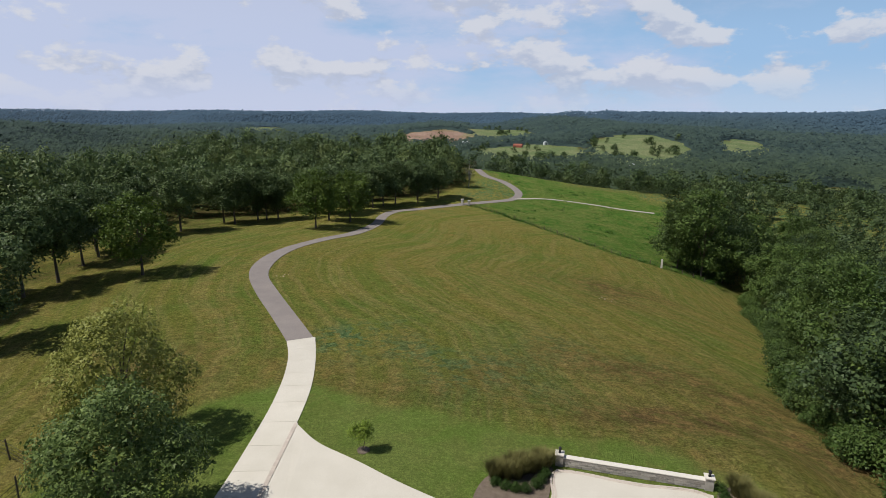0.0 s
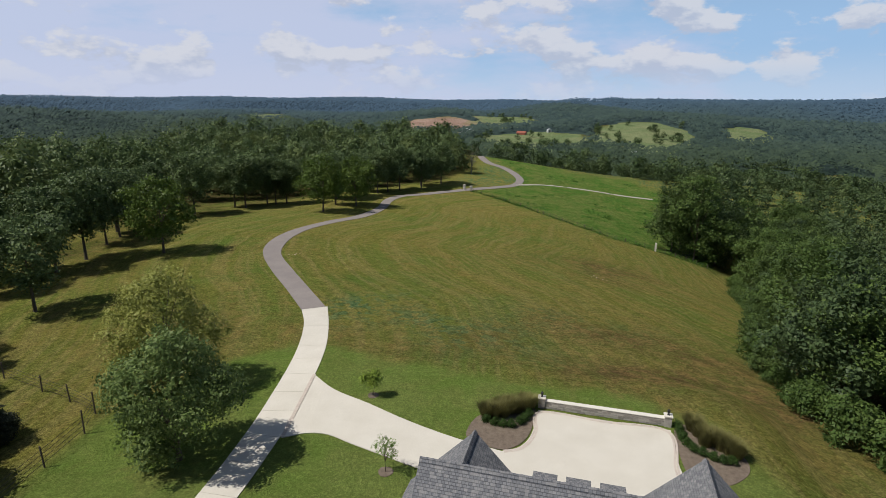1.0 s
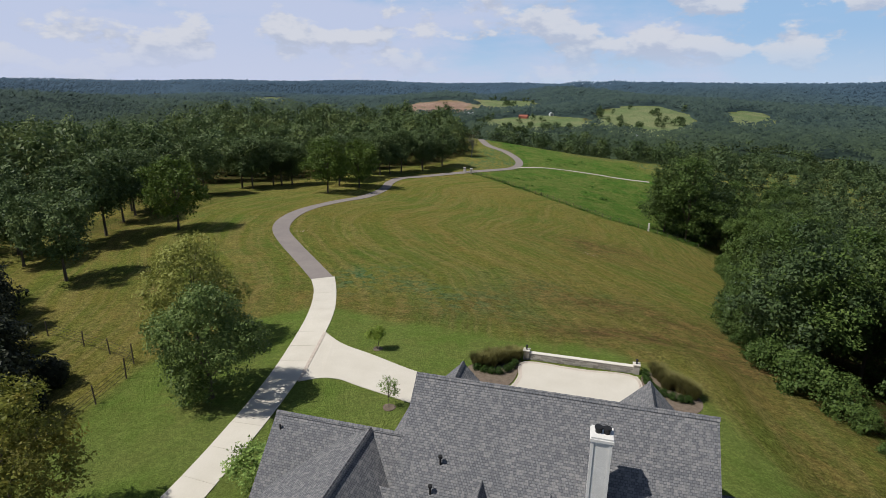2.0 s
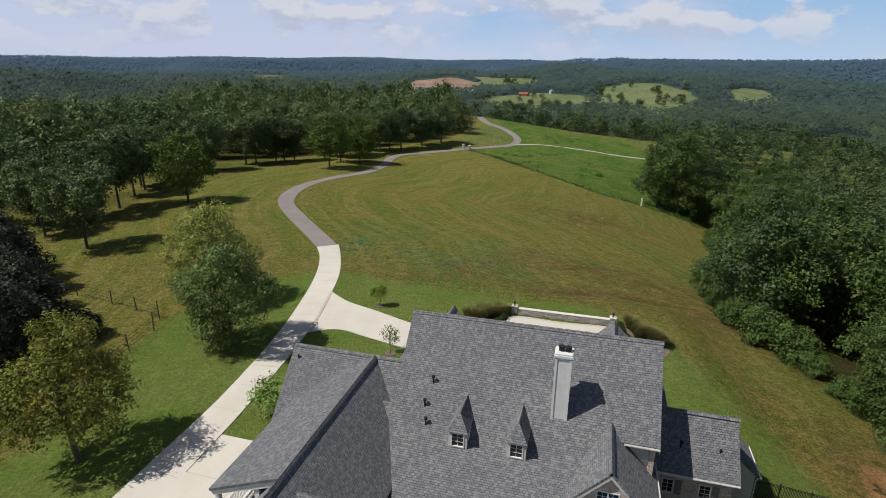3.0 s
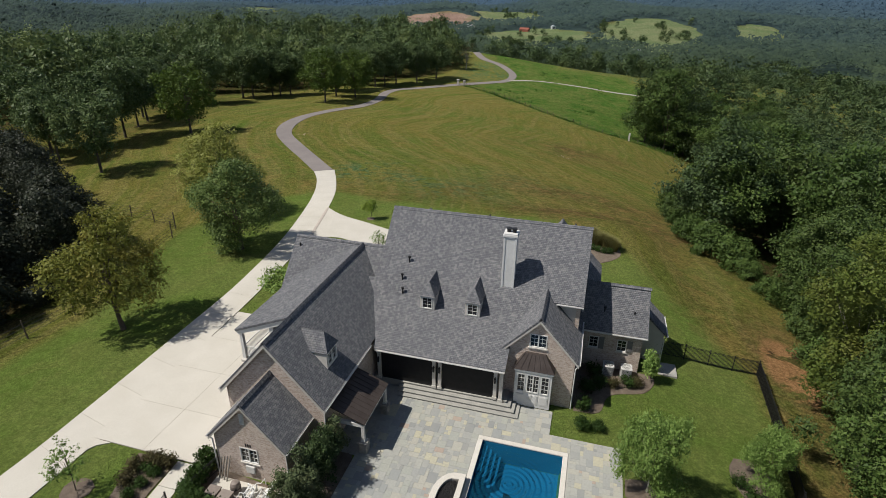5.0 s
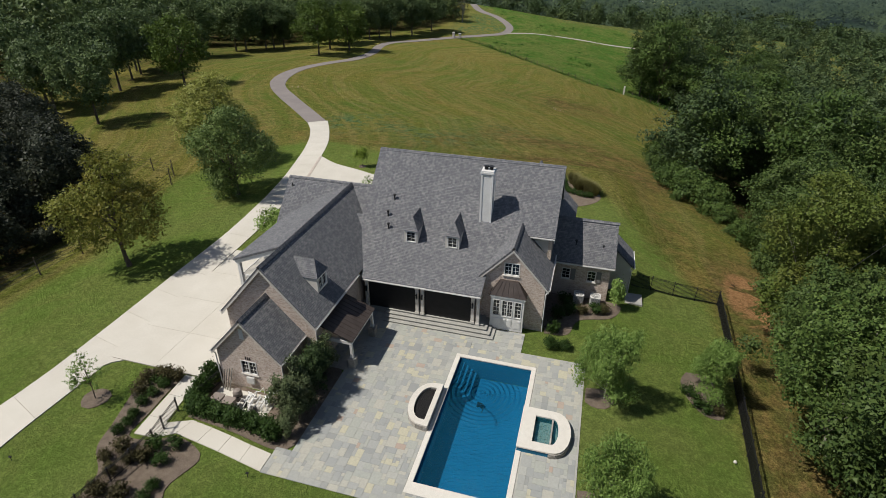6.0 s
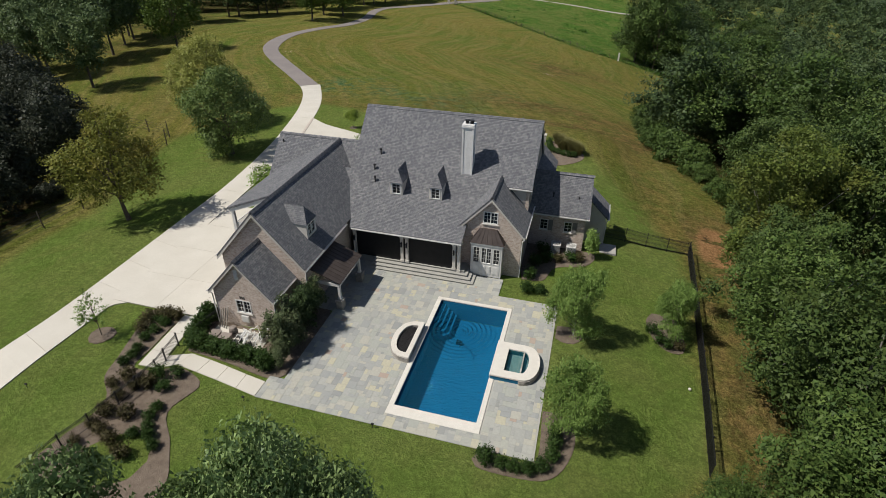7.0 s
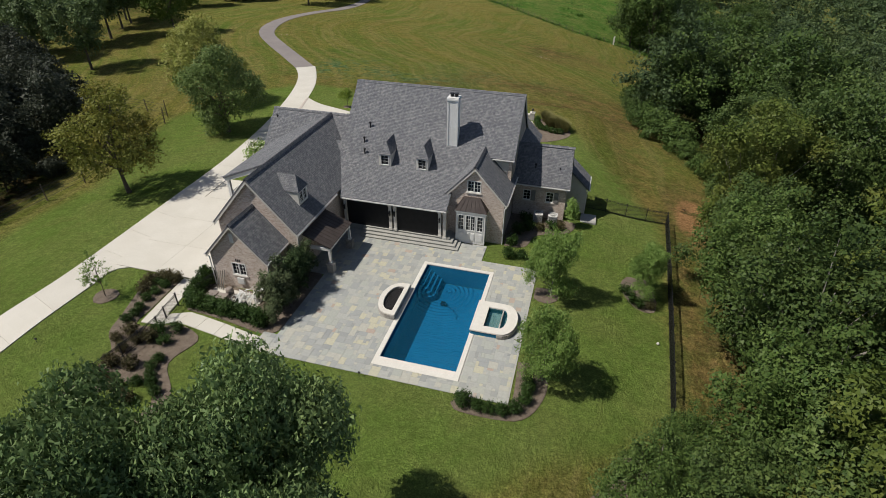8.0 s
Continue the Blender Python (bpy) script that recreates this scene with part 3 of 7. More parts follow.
def build_canopy():
    """The treetops of the far woods, crowns of leaf sprays over a sheet painted darker as shade, with clearings."""
    az = np.radians(np.arange(-34, 64, 0.25))
    r = [215.0]
    while r[-1] < 4650:
        r.append(r[-1] + max(3.6, r[-1] * 0.012))
    r = np.array(r)
    A, R = np.meshgrid(az, r)
    X, Y = -R * np.sin(A), R * np.cos(A)
    h = treetops(X, Y)[0]

    def cover(X, Y):
        wobble = 0.35 * np.sin(X / 23 + np.sin(Y / 57)) * np.cos(Y / 31) + 0.28 * np.sin(X / 61 + Y / 90) + 0.2 * np.sin(Y / 13 + X / 17) + 0.4 * np.sin(X / 88 + 1.4 * np.sin(Y / 127)) * np.cos(Y / 150 + X / 210)
        off = np.minimum.reduce([-inside(OPEN, X, Y) - 20, -inside(WEST, X, Y) + 4, -inside(EAST, X, Y) + 4, -inside(NORTH, X, Y) + 4])
        clear = glade(X, Y) + 0.5 * wobble
        return (clear < 0.05) & (off > 0), np.clip(0.25 + off / 26, 0, 1) * np.clip(0.8 - clear * 5, 0, 1)

    wooded, rise = cover(X, Y)
    wooded[0] = False
    ground = land(X, Y)
    n = len(az)
    i = (np.arange(len(r) - 1)[:, None] * n + np.arange(n - 1)[None])
    w = wooded[:-1, :-1] | wooded[1:, :-1] | wooded[:-1, 1:] | wooded[1:, 1:]
    i = i[w]
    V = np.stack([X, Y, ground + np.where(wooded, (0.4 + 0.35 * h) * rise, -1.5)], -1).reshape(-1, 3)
    F = np.concatenate([np.stack([i, i + n, i + n + 1], -1), np.stack([i, i + n + 1, i + 1], -1)])
    # sprays of leaves all over the crowns, larger where the woods are far
    rng = np.random.RandomState(21)
    count = 360000
    A1 = np.radians(rng.uniform(-34, 63.7, count))
    R1 = np.exp(rng.uniform(math.log(220), math.log(4600), count))
    x, y = -R1 * np.sin(A1), R1 * np.cos(A1)
    ok, up1 = cover(x, y)
    x, y, R1, up1 = x[ok], y[ok], R1[ok], up1[ok]
    m = len(x)
    h1, gx, gy, tone = treetops(x, y)
    c = np.stack([x, y, land(x, y) + (3.0 + 1.25 * h1) * up1 + rng.uniform(-0.8, 0.5, m)], -1)
    s = (np.maximum(1.3, R1 * 0.0027) * rng.uniform(0.5, 1.3, m))[:, None]
    nv = np.stack([gx, gy, 1.5 * h1 + 4.0], -1)
    nv = nv / np.linalg.norm(nv, axis=1, keepdims=True) + np.array((-0.25, -0.85, 0.2)) + (0.38 - 0.22 * step01((R1 - 700) / 1500))[:, None] * rng.normal(size=(m, 3))
    nv /= np.linalg.norm(nv, axis=1, keepdims=True)
    t = np.cross(nv, rng.normal(size=(m, 3)))
    t /= np.linalg.norm(t, axis=1, keepdims=True) + 1e-9
    q = np.cross(nv, t)
    leaves = np.stack([c - t * s, c + q * s * 0.9, c + t * s], 1).reshape(-1, 3)
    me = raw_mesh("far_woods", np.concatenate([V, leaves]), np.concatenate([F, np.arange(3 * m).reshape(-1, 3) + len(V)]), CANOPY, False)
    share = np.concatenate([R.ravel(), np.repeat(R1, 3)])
    # strength of the painted haze, rising with distance
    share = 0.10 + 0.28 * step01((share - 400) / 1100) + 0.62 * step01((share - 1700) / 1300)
    for name, values in (("spray", np.concatenate([np.zeros(len(V)), np.ones(3 * m)])), ("tree_tone", np.concatenate([np.zeros(len(V)), np.repeat(tone, 3)])), ("far_haze", share)):
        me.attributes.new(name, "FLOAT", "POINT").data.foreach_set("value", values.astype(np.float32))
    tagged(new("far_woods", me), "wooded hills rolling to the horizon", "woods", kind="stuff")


build_canopy()


# ---- roads and paving ----
def ribbon(name, left, right, material, lift, label, category, parent=None):
    """A road strip between two edges, draped on the ground, with an edge thickness."""
    L, Rr = smooth_line([(*p, 0) for p in left]), smooth_line([(*p, 0) for p in right])
    n = max(len(L), len(Rr))
    pick = lambda line, i: line[0].lerp(line[0], 0) if n == 1 else line[min(len(line) - 1, round(i * (len(line) - 1) / (n - 1)))]
    bm = bmesh.new()
    rows = []
    for i in range(n):
        a, b = pick(L, i), pick(Rr, i)
        row = []
        for k in range(4):
            p = a.lerp(b, k / 3)
            z = ground_z(p.x, p.y) + lift
            row.append((bm.verts.new((p.x, p.y, z)), bm.verts.new((p.x, p.y, z - 0.3))))
        rows.append(row)
    for r, s in zip(rows, rows[1:]):
        for k in range(3):
            bm.faces.new((r[k][0], r[k + 1][0], s[k + 1][0], s[k][0]))
        bm.faces.new((r[0][0], s[0][0], s[0][1], r[0][1]))
        bm.faces.new((s[3][0], r[3][0], r[3][1], s[3][1]))
    bmesh.ops.recalc_face_normals(bm, faces=bm.faces)
    ob = link_mesh(name, bm, material, parent)
    return tagged(ob, label, category, kind="structure") if not parent else ob


ribbon("road", [(-37.3, 58.0), (-44.7, 66.2), (-53.6, 75.8), (-61.4, 85.2), (-66.2, 93.6), (-69.4, 104), (-70.2, 114.5), (-68.7, 127.5), (-65.9, 139.5), (-66.9, 158), (-71.6, 177), (-71.5, 190), (-66, 199.5), (-56, 218), (-51.5, 226)],
       [(-34.7, 60.3), (-41.6, 67.9), (-50.4, 77.6), (-58.4, 87), (-63, 96), (-66, 106), (-66.9, 115.5), (-65.4, 127), (-62.4, 139.5), (-63.4, 157), (-68, 177), (-67.8, 189), (-63, 196.5), (-53, 215), (-48.5, 222.8)],
       ASPHALT, 0.07, "narrow winding asphalt drive across the field", "road")
ribbon("road_beyond_gate", [(-51.5, 226), (-42, 240), (-36.5, 250), (-35.6, 263), (-39.3, 277), (-48.5, 294), (-60, 306), (-69, 326)],
       [(-48.5, 222.8), (-39, 237.5), (-33, 249), (-31.9, 264), (-35.6, 279), (-45, 297), (-56.5, 309.5), (-65.5, 329)], ASPHALT, 0.09, "grey lane climbing through the meadow", "road")
ribbon("farm_track", [(-34, 253), (-20, 264.5), (0, 269.5), (16, 271), (30, 276)], [(-33.3, 250.6), (-19.7, 262.8), (0, 267.6), (16, 269), (30, 274)],
       grain("pale_gravel", (0.38, 0.34, 0.28), (0.46, 0.42, 0.35), 0.5, 0.95, 0.3, 12, vary=0), 0.09, "pale gravel track branching off across the meadow", "road")

# concrete drive: slabs with open joints
DRIVE_L = [(-37.4, 58.2), (-33.9, 52.6), (-29.8, 43.2), (-26.6, 32.4), (-25.1, 25.4), (-24.3, 20.1), (-23.6, 13.5), (-23.3, 5.1), (-23.0, -2.8), (-22.9, -8.4), (-23.2, -12.8), (-24.0, -18), (-25.5, -26)]
DRIVE_R = [(-34.5, 60.5), (-30.5, 53.0), (-26.4, 43.7), (-23.3, 32.4), (-22.0, 25.4), (-21.3, 20.1), (-20.6, 13.5), (-20.1, 5.1), (-19.7, -2.8), (-19.6, -7.4), (-19.9, -14.4), (-20.6, -19), (-21.9, -27)]


def build_drive():
    drive = tagged(new("driveway"), "pale broom-finished concrete drive with sawn joints", "driveway", kind="structure")
    L, Rr = smooth_line([(*p, 0) for p in DRIVE_L], 1.0), smooth_line([(*p, 0) for p in DRIVE_R], 1.0)
    n = 96

    def at(line, t):
        f = min(max(t, 0), 1) * (len(line) - 1)
        i = min(int(f), len(line) - 2)
        return line[i].lerp(line[i + 1], f - i)

    for s in range(0, n, 4):
        bm = bmesh.new()
        rows = []
        for k in range(5):
            t = (s + k) / n + (0.00018 if k == 0 else -0.00018 if k == 4 else 0)
            a, b = at(L, t), at(Rr, t)
            row = [a.lerp(b, j / 3) for j in range(4)]
            rows.append([(bm.verts.new((p.x, p.y, ground_z(p.x, p.y) + 0.05)), bm.verts.new((p.x, p.y, ground_z(p.x, p.y) - 0.2))) for p in row])
        for r, q in zip(rows, rows[1:]):
            for j in range(3):
                bm.faces.new((r[j][0], r[j + 1][0], q[j + 1][0], q[j][0]))
            bm.faces.new((r[0][0], q[0][0], q[0][1], r[0][1]))
            bm.faces.new((q[3][0], r[3][0], r[3][1], q[3][1]))
        bm.faces.new([v[0] for v in rows[0]] + [v[1] for v in rows[0]][::-1])
        bm.faces.new([v[0] for v in rows[-1]][::-1] + [v[1] for v in rows[-1]])
        bmesh.ops.recalc_face_normals(bm, faces=bm.faces)
        part("slab", bm, CONCRETE, drive)
    return drive


JOINT = grain("joint_filler", (0.30, 0.27, 0.22), (0.37, 0.335, 0.28), 2.0, 0.95, 0.2, 20, vary=0)
ribbon("joint_bed", DRIVE_L, DRIVE_R, JOINT, 0.035, "dusty filler in the joints of the drive", "driveway", build_drive())


def slab_poly(name, poly, top, material, label="", category="", parent=None, under=0.25):
    bm = bmesh.new()
    prism(bm, poly, lambda x, y: ground_z(x, y) + top - under, lambda x, y: ground_z(x, y) + top)
    bmesh.ops.recalc_face_normals(bm, faces=bm.faces)
    if parent:
        return part(name, bm, material, parent, label)
    return tagged(link_mesh(name, bm, material), label, category, kind="structure")


def curve2(points, step=0.6):
    return [(p.x, p.y) for p in smooth_line([(*q, 0) for q in points], step)]


fork = curve2([(-25.1, 39.2), (-21.7, 36.9), (-17.4, 35.4), (-12.9, 33.7), (-8.4, 32.4), (-4.0, 31.6)]) + curve2([(-4.0, 27.0), (-9.9, 27.7), (-13, 28.4), (-16.4, 29.2), (-18.7, 29.8), (-20.5, 29.5), (-22.3, 28.3)])
slab_poly("side_drive", fork[::-1], 0.046, CONCRETE, "pale concrete drive curving to the motor court", "driveway")
court = [(-4.0, 31.6), (-4.0, 27.0), (-4.0, 20.6), (10.4, 20.6)] + curve2([(10.4, 31.4), (9.98, 32.3), (9.75, 34), (9.7, 38.6)]) + curve2([(-1.75, 38.6), (-1.9, 35.0), (-2.3, 33.3), (-3.0, 32.2), (-4.0, 31.6)])
slab_poly("motor_court", court, 0.05, CONCRETE, "pale concrete parking court behind the house", "courtyard")
SEAM = grain("seam_stone", (0.42, 0.36, 0.31), (0.52, 0.46, 0.40), 3, 0.9, 0.3, 25)


def apron():
    """The wide concrete yard beside the garage wing, four rows of slabs."""
    yard = tagged(new("apron"), "broad pale concrete yard in front of the garage doors", "driveway", kind="structure")
    rows_y = [10.9, 6.6, 2.3, -2.0, -6.1]
    slab_poly("joint_bed", [(-20.0, -6.1), (-11.3, -6.1), (-11.3, 10.9), (-20.2, 10.9)], 0.052, JOINT, parent=yard, under=0.1)
    for k in range(4):
        y1, y0 = rows_y[k], rows_y[k + 1]
        for j in range(2):
            xl = [-20.2, -16.0][j]
            xr = [-16.028, -11.3][j]
            if j == 0:
                poly = [(xl + 0.45 * 0.1 * (3 - k), y0 + 0.014), (xr, y0 + 0.014), (xr, y1 - 0.014), (xl - 0.05 * (3 - k), y1 - 0.014)]
            else:
                poly = [(xl, y0 + 0.014), (xr, y0 + 0.014), (xr, y1 - 0.014), (xl, y1 - 0.014)]
            slab_poly("slab", poly, 0.060, CONCRETE, parent=yard)
    slab_poly("slab", curve2([(-19.75, -7.3), (-19.3, -6.6), (-18.6, -6.15)]) + [(-19.75, -6.13)], 0.060, CONCRETE, parent=yard)


apron()


def walkway():
    path = tagged(new("walkway"), "pale concrete garden walk in square slabs", "path", kind="structure")
    quads = []
    left = [(-13.15, -6.2), (-13.0, -8.2), (-12.85, -10.2), (-12.72, -11.75)]
    right = [(-11.9, -6.2), (-11.65, -8.2), (-11.4, -10.2), (-11.15, -11.65)]
    for i in range(3):
        quads.append([left[i + 1], right[i + 1], right[i], left[i]])
    top = [(-11.35, -10.4), (-9.8, -9.75), (-8.2, -9.95), (-6.6, -10.2), (-5.0, -10.5), (-3.42, -10.75)]
    low = [(-11.15, -11.65), (-10.15, -11.0), (-8.4, -11.25), (-6.7, -11.5), (-5.0, -11.8), (-3.42, -12.08)]
    for i in range(5):
        quads.append([low[i], low[i + 1], top[i + 1], top[i]])
    for q in quads:
        c = Vector((sum(p[0] for p in q) / 4, sum(p[1] for p in q) / 4))
        slab_poly("slab", [tuple(c + (Vector(p) - c) * 0.982) for p in q], 0.045, CONCRETE, parent=path)


walkway()


# ---- the house ----
house = tagged(new("house"), "large brick house with steep grey shingle roofs and a white chimney", "house")


def facing(origin, outward):
    """Local axes on a wall: x along it, y outward, z up."""
    n = Vector(outward)
    u = Vector((-n.y, n.x, 0)) if abs(n.x) > 0 else Vector((1, 0, 0))
    u = Vector((abs(u.x), abs(u.y), 0))
    m = Matrix((u, n, Vector((0, 0, 1)))).transposed().to_4x4()
    return Matrix.Translation(origin) @ m


def done(bm, m=None):
    if m is not None:
        bmesh.ops.transform(bm, matrix=m, verts=bm.verts)
    bmesh.ops.recalc_face_normals(bm, faces=bm.faces)
    return bm


def wall(name, m, profile, levels, holes=(), thick=0.3, material=None, parent=None, label=""):
    """A wall with real openings: profile(z) gives its two ends, levels where it bends, holes are (u0, u1, z0, z1)."""
    bm = bmesh.new()
    zs = sorted({*levels, *(z for h in holes for z in h[2:])})
    for z0, z1 in zip(zs, zs[1:]):
        (a0, b0), (a1, b1) = profile(z0 + 1e-6), profile(z1 - 1e-6)
        cuts = [(a0, a1)]
        for h in sorted(holes):
            if h[2] < z1 and h[3] > z0:
                cuts += [(h[0], h[0]), (h[1], h[1])]
        cuts.append((b0, b1))
        for (l0, l1), (r0, r1) in zip(cuts[::2], cuts[1::2]):
            v = [bm.verts.new(p) for p in ((l0, -thick, z0), (r0, -thick, z0), (r0, 0, z0), (l0, 0, z0), (l1, -thick, z1), (r1, -thick, z1), (r1, 0, z1), (l1, 0, z1))]
            for f in ((3, 2, 1, 0), (4, 5, 6, 7), (0, 1, 5, 4), (1, 2, 6, 5), (2, 3, 7, 6), (3, 0, 4, 7)):
                bm.faces.new([v[i] for i in f])
    done(bm, m)
    box_uv(bm)
    return part(name, bm, material or BRICK, parent or house, label)


def window(m, u, z, w, h, nx=3, nz=3, parent=None, leaves=2, material=None, sill=True, shutters=()):
    """A window set in its opening: frame with sashes, muntins, glass and sill. u, z: the middle of its foot."""
    material = material or WHITE
    bm = bmesh.new()
    f = 0.07
    box(bm, u - w / 2, -0.16, z, u - w / 2 + f, 0.03, z + h)
    box(bm, u + w / 2 - f, -0.16, z, u + w / 2, 0.03, z + h)
    box(bm, u - w / 2 + f, -0.16, z, u + w / 2 - f, 0.03, z + f)
    box(bm, u - w / 2 + f, -0.16, z + h - f, u + w / 2 - f, 0.03, z + h)
    lw = (w - 2 * f) / leaves
    for k in range(1, leaves):
        x = u - w / 2 + f + k * lw
        box(bm, x - 0.045, -0.14, z + f, x + 0.045, 0.02, z + h - f)
    win = part("window", done(bm, m), material, parent or house)
    bm = bmesh.new()
    for k in range(leaves):
        x0 = u - w / 2 + f + k * lw
        for i in range(1, nx):
            x = x0 + lw * i / nx
            box(bm, x - 0.012, -0.09, z + f, x + 0.012, -0.045, z + h - f)
        for j in range(1, nz):
            zz = z + f + (h - 2 * f) * j / nz
            box(bm, x0, -0.088, zz - 0.012, x0 + lw, -0.047, zz + 0.012)
    if parent is None:
        part("muntins", done(bm, m), material, win)
        bm2 = bmesh.new()
        box(bm2, u - w / 2 + f, -0.085, z + f, u + w / 2 - f, -0.065, z + h - f)
        part("pane", done(bm2, m), GLASS, win, "dark reflecting glass")
        if sill:
            bm3 = bmesh.new()
            box(bm3, u - w / 2 - 0.08, -0.1, z - 0.09, u + w / 2 + 0.08, 0.08, z)
            part("sill", done(bm3, m), LIMESTONE, win)
    else:
        bm2 = bmesh.new()
        box(bm2, u - w / 2 + f, -0.085, z + f, u + w / 2 - f, -0.065, z + h - f)
        part("muntins", done(bm, m), material, parent)
        part("pane", done(bm2, m), GLASS, parent, "dark reflecting glass")
    for side in shutters:
        bm4 = bmesh.new()
        x0 = u + w / 2 + 0.03 if side > 0 else u - w / 2 - 0.03 - w * 0.55
        box(bm4, x0, 0.004, z, x0 + w * 0.55, 0.05, z + h)
        for j in range(9):
            zz = z + 0.08 + (h - 0.16) * j / 9
            box(bm4, x0 + 0.05, 0.05, zz, x0 + w * 0.55 - 0.05, 0.062, zz + 0.06)
        part("shutter", done(bm4, m), SHUTTER, win, "grey louvred shutter")
    return win


SHUTTER = grain("grey_shutter", (0.17, 0.165, 0.155), (0.22, 0.21, 0.20), 3, 0.7, 0.05, 30, vary=0)


def slab(bm, pts, thick=0.13):
    """A roof plane: the first two points are its eave, the rest runs up from there."""
    uv = bm.loops.layers.uv.verify()
    P = [Vector(p) for p in pts]
    u = P[1] - P[0]
    u = Vector((u.x, u.y, 0)).normalized()
    n = sum((p.cross(q) for p, q in zip(P, P[1:] + P[:1])), Vector()).normalized()
    if n.z < 0:
        n = -n
    v = n.cross(u)
    top = [bm.verts.new(p) for p in P]
    low = [bm.verts.new(p - n * thick) for p in P]
    faces = [bm.faces.new(top), bm.faces.new(low[::-1])]
    for i in range(len(P)):
        j = (i + 1) % len(P)
        faces.append(bm.faces.new((top[i], low[i], low[j], top[j])))
    for f in faces:
        for l in f.loops:
            l[uv].uv = (l.vert.co.dot(u), l.vert.co.dot(v))


def roof(name, planes, label="", parent=None, material=None, thick=0.13):
    bm = bmesh.new()
    for p in planes:
        slab(bm, p, thick)
    return part(name, done(bm), material or SHINGLE, parent or house, label)


def ridge_cap(a, b, material=None, r=0.11, parent=None):
    """Overlapping caps along a ridge or hip."""
    a, b = Vector(a), Vector(b)
    n = max(2, round((b - a).length / 0.32))
    d = (b - a) / n
    side = d.cross(Vector((0, 0, 1))).normalized()
    bm = bmesh.new()
    uv = bm.loops.layers.uv.verify()
    for i in range(n):
        p, q = a + d * i, a + d * (i + 1.12)
        lift = Vector((0, 0, 0.02 + 0.012 * (i % 2)))
        v = [bm.verts.new(c) for c in (p + side * r * 1.5 - Vector((0, 0, 0.11)), p + Vector((0, 0, 0.05)) + lift, p - side * r * 1.5 - Vector((0, 0, 0.11)), q + side * r * 1.5 - Vector((0, 0, 0.11)), q + Vector((0, 0, 0.04)) + lift, q - side * r * 1.5 - Vector((0, 0, 0.11)))]
        for f in ((0, 1, 4, 3), (1, 2, 5, 4), (0, 3, 5, 2), (0, 2, 1), (3, 4, 5)):
            face = bm.faces.new([v[k] for k in f])
            for l in face.loops:
                l[uv].uv = (l.vert.co.x, l.vert.co.y)
    return part("ridge_cap", done(bm), material or SHINGLE, parent or house)


def gutter(a, b, r=0.06):
    a, b = Vector(a), Vector(b)
    bm = bmesh.new()
    d = (b - a).normalized()
    s = d.cross(Vector((0, 0, 1)))
    ring = []
    for p in (a, b):
        ring.append([bm.verts.new(p + s * r * x + Vector((0, 0, r * z))) for x, z in ((-1, 0.6), (-1, -0.6), (-0.5, -1), (0.5, -1), (1, -0.6), (1, 0.6), (0.7, 0.6), (0.6, -0.5), (-0.6, -0.5), (-0.7, 0.6))])
    for k in range(10):
        bm.faces.new((ring[0][k], ring[0][(k + 1) % 10], ring[1][(k + 1) % 10], ring[1][k]))
    bm.faces.new(ring[0]); bm.faces.new(ring[1][::-1])
    return part("gutter", done(bm), WHITE, house, "white metal gutter")


def rake_board(a, b, drop=0.26, thick=0.06, out=(0, -1, 0), lift=-0.14):
    """A fascia board under a sloping roof edge."""
    a, b, o = Vector(a), Vector(b), Vector(out) * thick
    bm = bmesh.new()
    v = []
    for p in (a, b):
        for k in (0, 1):
            for z in (lift, lift - drop):
                v.append(bm.verts.new(p + o * k + Vector((0, 0, z))))
    for f in ((0, 1, 3, 2), (4, 6, 7, 5), (0, 4, 5, 1), (2, 3, 7, 6), (0, 2, 6, 4), (1, 5, 7, 3)):
        bm.faces.new([v[i] for i in f])
    return part("rake_board", done(bm), TRIM, house)


def downpipe(points, r=0.045):
    bm = bmesh.new()
    tube(bm, points, [r] * len(points), 6)
    return part("downpipe", done(bm), WHITE, house)


# main block: porch side to the south, steep above, bell-cast below
RZ, RY = 11.28, 14.28
roof("roof_main_south", [[(-5.4, 9.7, 6.7), (11.2, 9.7, 6.7), (11.2, RY, RZ), (-5.4, RY, RZ)], [(-5.35, 8.85, 5.85), (8.39, 8.85, 5.85), (8.39, 9.7, 6.7), (-6.1, 9.7, 6.7)]], "steep grey shingle slope")
roof("roof_porch", [[(-3.55, 4.3, 3.67), (6.34, 4.3, 3.67), (6.34, 6.35, 4.652), (8.39, 6.35, 4.652), (8.39, 8.85, 5.85), (-5.35, 8.85, 5.85)]], "shallower grey shingle slope over the porch")
roof("roof_main_north", [[(11.2, 19.9, 5.66), (-5.4, 19.9, 5.66), (-5.4, RY, RZ), (11.2, RY, RZ)]])
ridge_cap((-5.4, RY, RZ), (11.2, RY, RZ))
side = lambda z: (9.9 if z < 6.6 else 9.9 + (z - 6.6) * 1.0, 19.5 if z < 5.9 else 19.5 - (z - 5.9))
wall("wall_east", facing((11.0, 0, 0), (1, 0, 0)), side, (-1.3, 5.9, 6.6, RZ - 0.25))
wall("wall_west", facing((-5.2, 0, 0), (-1, 0, 0)), side, (0, 5.9, 6.6, RZ - 0.25))
wall("wall_north", facing((0, 19.5, 0), (0, 1, 0)), lambda z: (-4.88, 10.68), (-0.6, 5.8))
wall("wall_porch_back", facing((0, 8.6, 0), (0, -1, 0)), lambda z: (-4.0, 5.9), (0.0, 5.4), material=TRIM)
